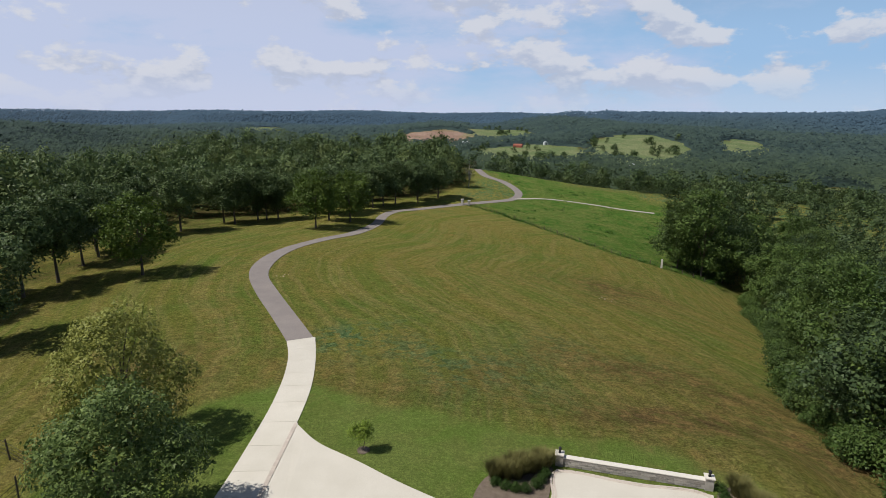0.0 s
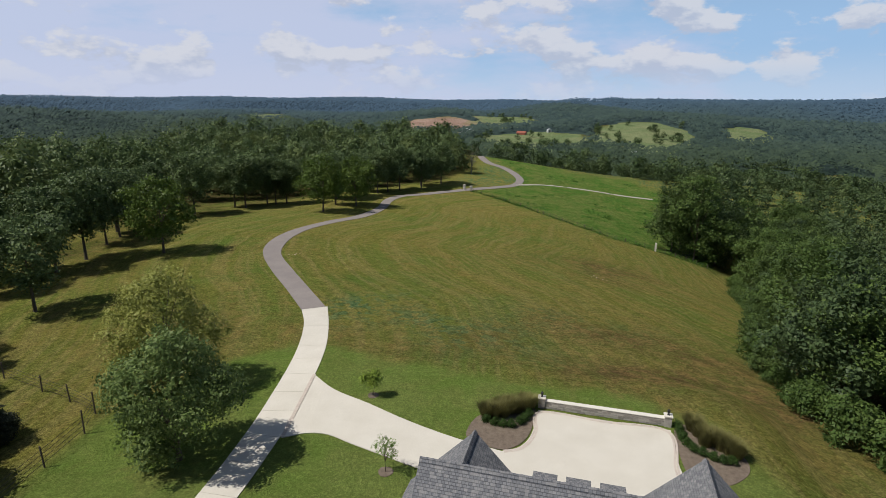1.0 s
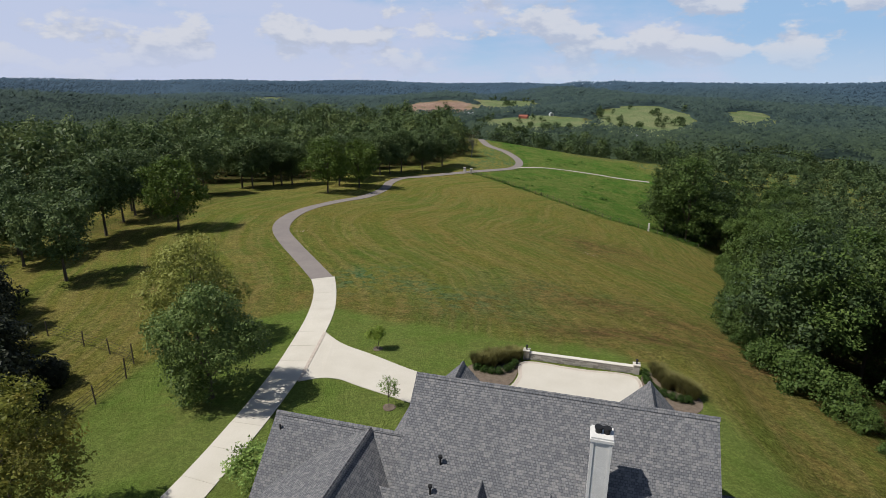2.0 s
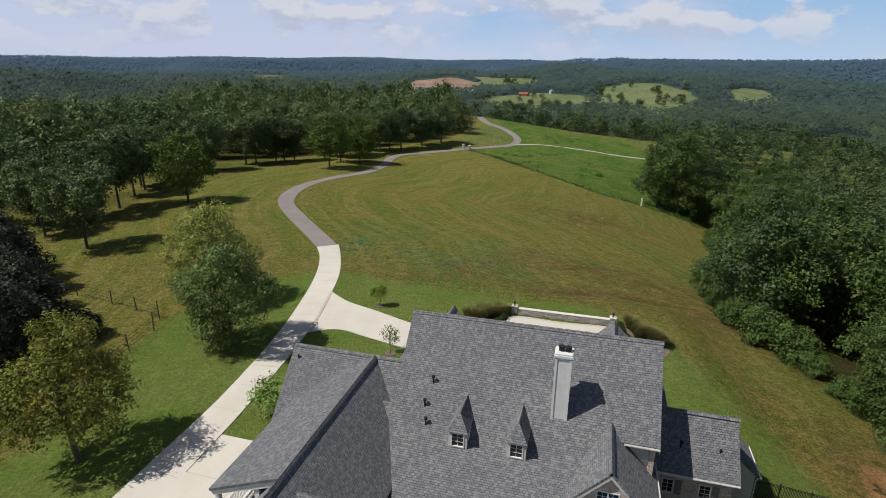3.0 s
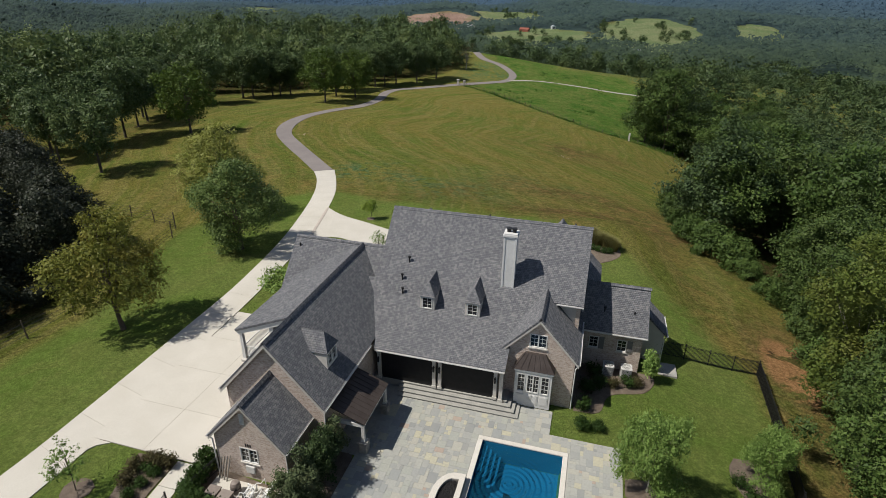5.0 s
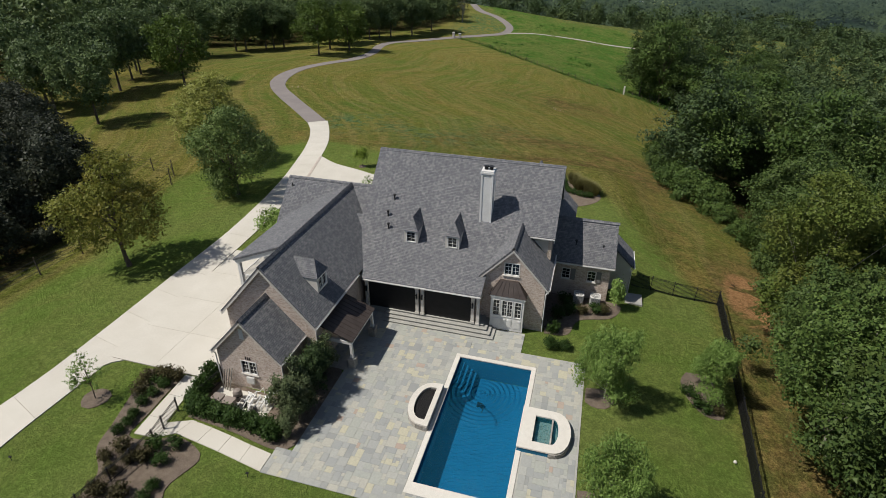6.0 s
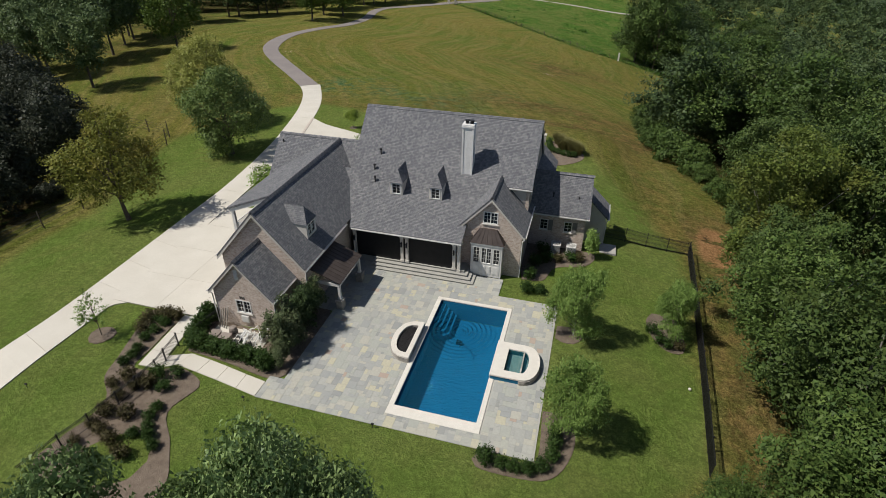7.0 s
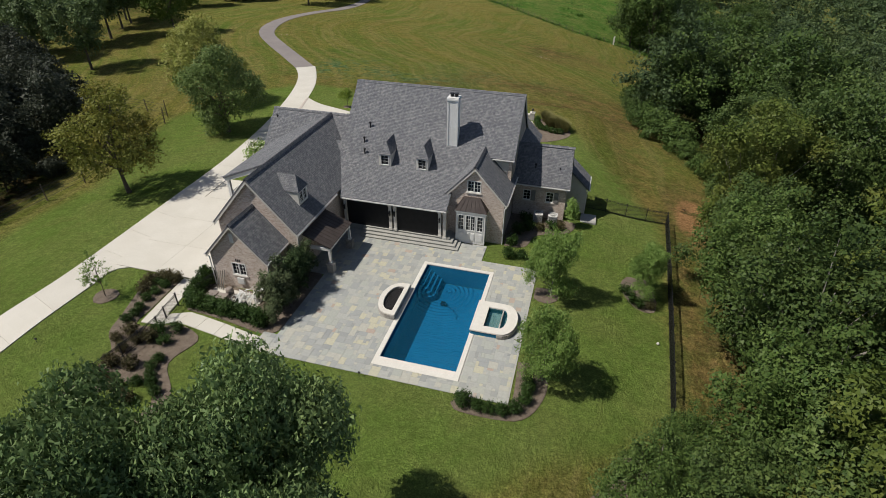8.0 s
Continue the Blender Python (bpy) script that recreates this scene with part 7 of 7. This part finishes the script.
west_line = [(-58, 31.5), (-50.8, 30.0), (-46, 29), (-41.6, 27.8), (-39.8, 25.0), (-38.8, 20.5), (-37.6, 14), (-36.3, 7.2), (-37.2, 3), (-38.2, -2)]
for i, (x, y) in enumerate(west_line):
    field_post(x, y, 2.3 if i in (3, 4) else 1.9, 0.07, lean=0.12 * math.sin(i * 2.1))
wire(west_line, (0.4, 0.8, 1.2, 1.6), "wire strands of the field fence")
meadow_line = []
for (ax, ay), (bx, by) in zip([(-48.8, 220.5), (-30, 206.5), (-8, 187.5), (10, 175), (22, 173.5)], [(-30, 206.5), (-8, 187.5), (10, 175), (22, 173.5), (41, 172)]):
    n = max(1, round(math.hypot(bx - ax, by - ay) / 3.2))
    meadow_line += [(ax + (bx - ax) * k / n, ay + (by - ay) * k / n) for k in range(n)]
for i, (x, y) in enumerate(meadow_line):
    field_post(x, y, 1.45, 0.09)
wire(meadow_line, (0.5, 0.9, 1.25), "wire strands along the meadow")
bm = bmesh.new()
z = ground_z(22.2, 172.8)
box(bm, 21.95, 172.55, z - 0.3, 22.45, 173.05, z + 2.7)
tagged(link_mesh("marker_post", bm, LIMESTONE), "pale stone post at the fence corner", "post")
for x, y in ((-51.9, 221.0), (-48.7, 219.8)):
    z = ground_z(x, y)
    g = tagged(new("gate_pier"), "tall stone gate pier beside the lane", "gate pier", "gate piers")
    bm = bmesh.new()
    box(bm, x - 0.45, y - 0.45, z - 0.3, x + 0.45, y + 0.45, z + 2.1)
    part("shaft", bm, FIELDSTONE, g)
    bm = bmesh.new()
    box(bm, x - 0.55, y - 0.55, z + 2.102, x + 0.55, y + 0.55, z + 2.3)
    part("cap", bm, LIMESTONE, g)


# ---- pool equipment, air conditioners, small things ----
def ac_unit(x, y, z):
    u = tagged(new("air_conditioner"), "pale grey outdoor air conditioner with a round fan grille", "air conditioner", "air conditioners")
    bm = bmesh.new()
    box(bm, x - 0.44, y - 0.44, z, x + 0.44, y + 0.44, z + 0.9)
    bmesh.ops.bevel(bm, geom=[e for e in bm.edges if abs(e.verts[0].co.z - e.verts[1].co.z) > 0.5], offset=0.08, segments=2, affect="EDGES")
    part("case", bm, AC_GREY, u)
    bm = bmesh.new()
    for k in range(14):
        zz = z + 0.08 + k * 0.057
        box(bm, x - 0.45, y - 0.34, zz, x + 0.45, y + 0.34, zz + 0.02)
        box(bm, x - 0.34, y - 0.45, zz + 0.001, x + 0.34, y + 0.45, zz + 0.019)
    tagged(part("louvres", bm, AC_DARK, u), kind="stuff")
    bm = bmesh.new()
    for r in (0.12, 0.2, 0.28, 0.35):
        pts = [(x + r * math.cos(t), y + r * math.sin(t), z + 0.915) for t in (k * math.pi / 10 for k in range(21))]
        tube(bm, pts, [0.012] * 21, 4)
    part("grille", bm, AC_DARK, u)
    bm = bmesh.new()
    tube(bm, [(x, y, z + 0.9), (x, y, z + 0.93)], [0.1, 0.1], 12)
    part("hub", bm, AC_GREY, u)


AC_GREY = grain("grey_enamel", (0.52, 0.51, 0.48), (0.58, 0.57, 0.54), 3, 0.5, 0.03, 30, vary=0.1)
AC_DARK = grain("dark_grille", (0.10, 0.10, 0.10), (0.15, 0.15, 0.145), 3, 0.6, 0.03, 30, vary=0)
PVC = grain("white_pvc", (0.74, 0.73, 0.70), (0.80, 0.79, 0.76), 3, 0.4, 0.02, 30, vary=0)
HEATER = grain("brown_enamel", (0.20, 0.165, 0.14), (0.26, 0.22, 0.19), 3, 0.55, 0.04, 30, vary=0.2)
for x in (13.75, 15.15):
    ac_unit(x, 11.35, ground_z(x, 11.35))
bm = bmesh.new()
box(bm, -9.9, -8.4, -0.1, -5.4, -6.5, 0.06)
tagged(link_mesh("equipment_pad", bm, CONCRETE), "small concrete pad for pool equipment", "pad", kind="structure")
for x, y in ((-9.0, -8.05), (-8.1, -8.15)):
    h = tagged(new("pool_heater"), "brown box pool heater on the pad", "pool heater", "pool heaters")
    bm = bmesh.new()
    box(bm, x - 0.36, y - 0.3, 0.06, x + 0.36, y + 0.3, 0.72)
    bmesh.ops.bevel(bm, geom=bm.edges[:], offset=0.03, segments=1, affect="EDGES")
    part("case", bm, HEATER, h)
    bm = bmesh.new()
    box(bm, x - 0.39, y - 0.33, 0.722, x + 0.39, y + 0.33, 0.78)
    part("lid", bm, HEATER, h)
    bm = bmesh.new()
    tube(bm, [(x + 0.36, y, 0.3), (x + 0.5, y, 0.3), (x + 0.5, y + 0.4, 0.3), (x + 0.5, y + 0.4, 0.08)], [0.03] * 4, 7)
    part("pipe", bm, PVC, h)
for x, y, r, hgt in ((-8.0, -7.3, 0.3, 0.95), (-5.75, -7.2, 0.26, 0.85)):
    f = tagged(new("pool_filter"), "round pool filter tank with a clamp band", "pool filter", "pool filters")
    bm = bmesh.new()
    tube(bm, [(x, y, 0.06), (x, y, 0.2), (x, y, hgt - 0.2), (x, y, hgt - 0.05), (x, y, hgt)], [r * 0.9, r, r, r * 0.75, r * 0.2], 16)
    part("tank", bm, (HEATER, PVC)[r < 0.28], f)
    bm = bmesh.new()
    tube(bm, [(x, y, hgt * 0.5), (x, y, hgt * 0.5 + 0.05)], [r + 0.02, r + 0.02], 16)
    part("band", bm, BLACK, f)
for i, (x, y) in enumerate(((-7.2, -7.6), (-6.75, -7.75), (-6.3, -7.9), (-6.9, -7.1))):
    p = tagged(new("pool_pump"), "black pool pump with white pipes on the pad", "pool pump", "pool pumps")
    bm = bmesh.new()
    tube(bm, [(x, y - 0.32, 0.24), (x, y - 0.05, 0.24)], [0.11, 0.12], 12)
    tube(bm, [(x, y - 0.04, 0.06), (x, y - 0.04, 0.4)], [0.12, 0.12], 12)
    box(bm, x - 0.1, y - 0.3, 0.06, x + 0.1, y + 0.1, 0.12)
    part("body", bm, (BLACK, PVC)[i % 2], p)
    bm = bmesh.new()
    tube(bm, [(x, y + 0.08, 0.26), (x, y + 0.3, 0.26), (x + 0.04, y + 0.32, 0.62), (x + 0.3, y + 0.34, 0.64), (x + 0.32, y + 0.75, 0.6), (x + 0.32, y + 0.78, 0.08)], [0.035] * 6, 7)
    tube(bm, [(x, y - 0.04, 0.42), (x, y - 0.04, 0.58), (x - 0.25, y - 0.04, 0.58), (x - 0.25, y - 0.5, 0.5), (x - 0.25, y - 0.5, 0.07)], [0.035] * 5, 7)
    part("pipes", bm, PVC, p, "white plastic pipes")
pr = random.Random(12)
for i in range(7):
    bm = bmesh.new()
    x, y = -7.4 + 0.27 * i, -6.9 - 0.12 * (i % 3)
    z1 = pr.uniform(0.35, 0.8)
    tube(bm, [(x, y, 0.06), (x, y, z1), (x + 0.18, y - 0.1, z1), (x + 0.2, y - 0.75, z1 - 0.05), (x + 0.2, y - 0.8, 0.07)], [0.04] * 5, 7)
    tagged(link_mesh("water_pipe", bm, PVC), "bent white plastic water pipe on the equipment pad", "pipe", "pool pipes")
bm = bmesh.new()
tube(bm, [(-5.55, -6.75, 0.06), (-5.55, -6.75, 0.95)], [0.03, 0.03], 8)
tube(bm, [(-5.55, -6.75, 0.9), (-5.55, -6.75, 0.96), (-5.55, -6.75, 1.02)], [0.28, 0.26, 0.05], 14)
tagged(link_mesh("pipe_cap", bm, PVC), "white domed cap on a stand beside the wall", "vent")
for i in range(4):
    bm = bmesh.new()
    x = -9.75 + i * 0.22
    tube(bm, [(x, -6.6 - 0.06 * i, 0.0), (x + 0.1, -6.15, 1.35 + 0.1 * i)], [0.045, 0.04], 6)
    tagged(link_mesh("timber_prop", bm, PALE_BARK), "weathered timber leaning on the annex wall", "timber")
bm = bmesh.new()
box(bm, -7.95, -6.19, 0.55, -7.35, -6.06, 1.1)
box(bm, -7.9, -6.2, 0.6, -7.4, -6.19, 1.05)
tagged(link_mesh("meter_box", bm, AC_GREY), "grey electric box on the annex wall", "electric box")
bm = bmesh.new()
box(bm, 17.75, 12.5, ground_z(18.5, 13.3) - 0.2, 19.25, 14.2, ground_z(18.5, 13.3) + 0.1)
tagged(link_mesh("utility_pad", bm, STEP), "square concrete pad beside the lean-to", "pad", kind="structure")
bm = bmesh.new()
bmesh.ops.create_icosphere(bm, subdivisions=2, radius=0.11, matrix=Matrix.Translation((24.4, -2.7, ground_z(24.4, -2.7) + 0.12)))
tagged(link_mesh("ball", bm, LIMESTONE), "pale ball lying on the lawn", "ball")
for x, y in ((-18.4, -15.4), (-3.9, -12.6), (4.9, -12.35)):
    bm = bmesh.new()
    z = ground_z(x, y)
    tube(bm, [(x, y, z - 0.1), (x, y, z + 0.3), (x + 0.02, y, z + 0.34)], [0.02, 0.02, 0.02], 6)
    box(bm, x - 0.06, y - 0.05, z + 0.3, x + 0.1, y + 0.05, z + 0.4)
    tagged(link_mesh("path_light", bm, BLACK), "small black garden light in the grass", "garden light", "garden lights")
# drain stones and the pale scatter of rubble in the field
RUBBLE = grain("tan_rubble", (0.30, 0.23, 0.15), (0.46, 0.37, 0.25), 3.0, 0.9, 0.5, 12, 0.02)
rr = random.Random(5)
for cx, cy, n, spread in ((-56.2, 88.3, 7, 0.9), (4.3, 107.6, 10, 1.9)):
    for k in range(n):
        bm = bmesh.new()
        x, y = cx + rr.uniform(-spread, spread), cy + rr.uniform(-spread, spread)
        s = rr.uniform(0.07, 0.2)
        bmesh.ops.create_icosphere(bm, subdivisions=1, radius=s, matrix=Matrix.LocRotScale((x, y, ground_z(x, y) + s * 0.2), Euler((rr.random(), rr.random(), 0)), (1, 0.8, 0.6)))
        tagged(link_mesh("rock", bm, RUBBLE), "tan rock lying in the grass", "rock", "rocks in the field")


# ---- buildings and trees in the distance ----
def barn(x, y, w, l, h, turn, wall_m, roof_m, label):
    z = ground_z(x, y)
    b = tagged(new("barn"), label, "barn")
    b.matrix_basis = pose(x, y, z, 0, 0, turn)
    bm = bmesh.new()
    box(bm, -w / 2, -l / 2, -2, w / 2, l / 2, h)
    for s in (-1, 1):
        v = [bm.verts.new(p) for p in ((-w / 2, s * l / 2, h), (w / 2, s * l / 2, h), (0, s * l / 2, h + w * 0.3))]
        bm.faces.new(v)
    part("wall", bm, wall_m, b)
    bm = bmesh.new()
    slab(bm, [(-w / 2 - 0.4, l / 2 + 0.4, h - 0.25), (-w / 2 - 0.4, -l / 2 - 0.4, h - 0.25), (0, -l / 2 - 0.4, h + w * 0.3), (0, l / 2 + 0.4, h + w * 0.3)], 0.2)
    slab(bm, [(w / 2 + 0.4, -l / 2 - 0.4, h - 0.25), (w / 2 + 0.4, l / 2 + 0.4, h - 0.25), (0, l / 2 + 0.4, h + w * 0.3), (0, -l / 2 - 0.4, h + w * 0.3)], 0.2)
    part("roof", done(bm), roof_m, b)
    bm = bmesh.new()
    box(bm, -w * 0.18, -l / 2 - 0.06, -0.5, w * 0.18, -l / 2 - 0.01, h * 0.8)
    part("door", bm, AC_DARK, b)


TIN = grain("grey_tin", (0.36, 0.38, 0.40), (0.44, 0.46, 0.48), 0.3, 0.5, 0.02, 5, vary=0)
RED_TIN = grain("rusty_tin", (0.24, 0.07, 0.045), (0.32, 0.11, 0.07), 0.3, 0.7, 0.02, 5, vary=0)
barn(-268, 1150, 14, 26, 7, 70, WHITE, TIN, "white barn with a tin roof at the valley edge")
barn(-146, 1120, 10, 18, 4, 80, RED_TIN, RED_TIN, "low rust-red farm shed in the valley")
barn(-95, 1165, 8, 10, 5, 20, WHITE, TIN, "small white farmhouse in the valley")
barn(58, 850, 9, 14, 4, 60, WHITE, TIN, "white shed among trees in the valley")
barn(-197, 296, 12, 22, 6.5, 40, TIN, TIN, "grey tin barn roof showing over the grove")
barn(-172, 302, 11, 16, 5.5, 70, TIN, TIN, "grey tin shed beside the barn")
barn(80, 820, 7, 9, 4, 10, WHITE, TIN, "small pale house among trees in the valley")

# trees beyond the meadow and at the fence corner
for x, y, s in ((28, 182, 1.35), (34.5, 178, 1.6), (42, 184, 1.5), (32, 190, 1.45), (40, 195, 1.5), (49, 186, 1.4), (47, 199, 1.35)):
    k = WOODS[RNG.randint(5)]
    plant(k, x, y, "tall leafy tree at the meadow's fence corner", scale=s, group="trees at the fence corner", sink=1.0)
BARE = tree_kind(301, 15, 9, 3, 0.3, 500, LEAF_DRY, 40, "spread", limbs=34, bark=PALE_BARK, base_r=0.24)
plant(BARE, -59.5, 268, "half-bare pale tree beside the lane")
plant(BARE, -127, 133, "half-bare dead tree in the grove", scale=0.9)
rng = np.random.RandomState(77)
spots = []
for a, r, n, sa, sr in ((6, 905, 26, 6.5, 14), (10, 1330, 14, 2.5, 20), (17, 1260, 22, 4, 14), (9, 1600, 9, 0.6, 40), (-4, 1130, 16, 4.0, 110), (6, 1015, 12, 6.0, 110), (-15, 610, 8, 4, 60), (9.5, 1640, 8, 3, 150), (-4, 1010, 12, 3.0, 60), (-13, 700, 16, 4, 20), (2, 690, 30, 5, 40), (-6, 600, 20, 6, 30)):
    for _ in range(n):
        az, d = math.radians(a + rng.uniform(-sa, sa)), r + rng.uniform(-sr, sr)
        spots.append((-d * math.sin(az), d * math.cos(az)))
joined("valley_trees", FAR, spots, "scattered hedgerow trees in the valley", 0.7, 1.05, LEAF_WOODS)
LEAF_WEED = leaf_material("weed_leaves", (0.055, 0.140, 0.018), (0.110, 0.220, 0.035))
# rough weeds in the meadow
wspots = []
for _ in range(420):
    x, y = rng.uniform(-62, 45), rng.uniform(178, 335)
    if inside(MEADOW, np.array([x]), np.array([y]))[0] > 3 and noise.noise(Vector((x * 0.06, y * 0.03, 3))) > 0.02:
        wspots.append((x, y))
for (ax, ay), (bx, by) in zip(meadow_line, meadow_line[1:]):
    for t in (0.0, 0.33, 0.66):
        wspots.append((ax + (bx - ax) * t + rng.uniform(-0.5, 0.5), ay + (by - ay) * t + rng.uniform(-0.5, 0.8)))
weed = tree_kind(331, 0.8, 3.0, 0.0, 0.22, 160, LEAF_MAPLE, 9, "egg", limbs=1, base_r=0.01)
joined("meadow_weeds", [weed], wspots, "clumps of tall weeds in the meadow", 0.5, 1.1, LEAF_WEED)


# ---- terrace paving ----
def stone_material(per):
    m = Mat("bluestone_" + per, 0.8, spec=0.25)
    r = m.random(per)
    ramp = m.n.new("ShaderNodeValToRGB")
    ramp.color_ramp.interpolation = "CONSTANT"
    tones = ((0.0, (0.295, 0.305, 0.295)), (0.22, (0.345, 0.35, 0.325)), (0.40, (0.255, 0.27, 0.27)), (0.55, (0.39, 0.375, 0.32)), (0.70, (0.32, 0.335, 0.30)), (0.82, (0.45, 0.415, 0.29)), (0.90, (0.215, 0.228, 0.232)), (0.975, (0.36, 0.255, 0.20)))
    while len(ramp.color_ramp.elements) < len(tones):
        ramp.color_ramp.elements.new(0.5)
    for e, (p, c) in zip(ramp.color_ramp.elements, tones):
        e.position, e.color = p, (*c, 1)
    m.l.new(r, ramp.inputs[0])
    c = m.mix(0.12, ramp.outputs[0], (0.345, 0.345, 0.310))
    c = m.mix(m.math("MULTIPLY", m.noise(0.3, 5), 0.4), c, (0.42, 0.40, 0.32))
    c = m.mix(m.math("MULTIPLY", m.noise(7, 4), 0.3), c, (0.22, 0.22, 0.21))
    m.color(c)
    m.bump(m.noise(12, 4), 0.15, 0.01)
    return m.m


def terrace():
    t = tagged(new("terrace"), "terrace of mixed grey, green and tan bluestone paving", "terrace", kind="structure")
    MORTAR = grain("mortar", (0.34, 0.335, 0.30), (0.40, 0.39, 0.345), 2, 0.95, 0.2, 25, vary=0)
    one, many = stone_material("object"), stone_material("island")

    def free(x, y):
        if 5.2 < x < 11.34 and -11.1 < y < 1.6:
            return False
        if 11.0 < x < 14.2 and -6.4 < y < -2.9:
            xs = 14.2 - 1.22 * (1 - math.sin(math.pi * (y + 6.4) / 3.5) ** 0.8)
            if x < xs:
                return False
        if 3.45 < x < 5.3 and -6.45 < y < -2.45:
            s = math.sin(math.pi * (y + 6.45) / 4.0)
            if x > 5.26 - 0.28 - 1.5 * max(s, 0) ** 0.8:
                return False
        if y < -10.2:
            return -3.4 < x < 14.78 and y > -12.1
        left = -2.3 if y < -2.5 else -4.0
        top = 5.0 if x < -1.72 else 3.88 if x < 7.5 else 5.4 if x < 9.9 else 3.0
        return left < x < 14.78 and y < top

    c = 0.215
    nx, ny = int(18.9 / c), int(17.6 / c)
    open_ = [[free(-4.05 + (i + 0.5) * c, -12.12 + (j + 0.5) * c) for j in range(ny)] for i in range(nx)]
    rng = random.Random(21)
    sizes = [(2, 3), (3, 2), (2, 2), (3, 3), (2, 2), (1, 2), (2, 1), (3, 2), (2, 3), (3, 4), (1, 1)]
    meshes, stones = {}, []
    for j in range(ny):
        for i in range(nx):
            if not open_[i][j]:
                continue
            for w, h in rng.sample(sizes, len(sizes)) + [(1, 1)]:
                if i + w <= nx and j + h <= ny and all(open_[i + a][j + b] for a in range(w) for b in range(h)):
                    break
            for a in range(w):
                for b in range(h):
                    open_[i + a][j + b] = False
            stones.append((-4.05 + i * c, -12.12 + j * c, w * c, h * c, rng.uniform(0, 0.008)))
    stones.sort(key=lambda s: abs(s[1] + 6) + 0.4 * abs(s[0] - 6))

    def bevelled(bm, x, y, w, h, z):
        g, e, d = 0.005, 0.006, 0.05
        lo = [bm.verts.new(p) for p in ((x + g, y + g, z - d), (x + w - g, y + g, z - d), (x + w - g, y + h - g, z - d), (x + g, y + h - g, z - d))]
        mi = [bm.verts.new((v.co.x, v.co.y, z - e)) for v in lo]
        hi = [bm.verts.new(p) for p in ((x + g + e, y + g + e, z), (x + w - g - e, y + g + e, z), (x + w - g - e, y + h - g - e, z), (x + g + e, y + h - g - e, z))]
        bm.faces.new(hi)
        for a, b in ((lo, mi), (mi, hi)):
            for k in range(4):
                bm.faces.new((a[k], a[(k + 1) % 4], b[(k + 1) % 4], b[k]))

    rest = bmesh.new()
    for n, (x, y, w, h, dz) in enumerate(stones):
        if n < 300:
            key = (round(w, 3), round(h, 3))
            if key not in meshes:
                bm = bmesh.new()
                bevelled(bm, 0, 0, w, h, 0)
                meshes[key] = bpy.data.meshes.new("paving_stone")
                bm.to_mesh(meshes[key]); bm.free()
                meshes[key].materials.append(one)
            ob = new("paving_stone", meshes[key])
            ob.parent = t
            ob.location = (x, y, 0.042 + dz)
        else:
            bevelled(rest, x, y, w, h, 0.042 + dz)
    tagged(part("paving", rest, many, t), kind="stuff")
    bm = bmesh.new()
    # the joints are filled almost flush
    for x0, y0, x1, y1 in ((-3.4, -12.1, 5.21, -10.2), (-2.3, -10.2, 5.21, -2.5), (-4.0, -2.5, 5.21, 3.86), (-4.0, 3.86, -1.72, 5.0), (5.21, -12.1, 14.78, -11.09), (5.21, 1.59, 14.78, 3.0), (11.33, -11.09, 14.78, 1.59), (5.21, 3.0, 9.9, 3.86), (7.5, 3.86, 9.9, 5.4)):
        box(bm, x0, y0, -0.2, x1, y1, 0.034)
    part("bedding", bm, MORTAR, t)


terrace()
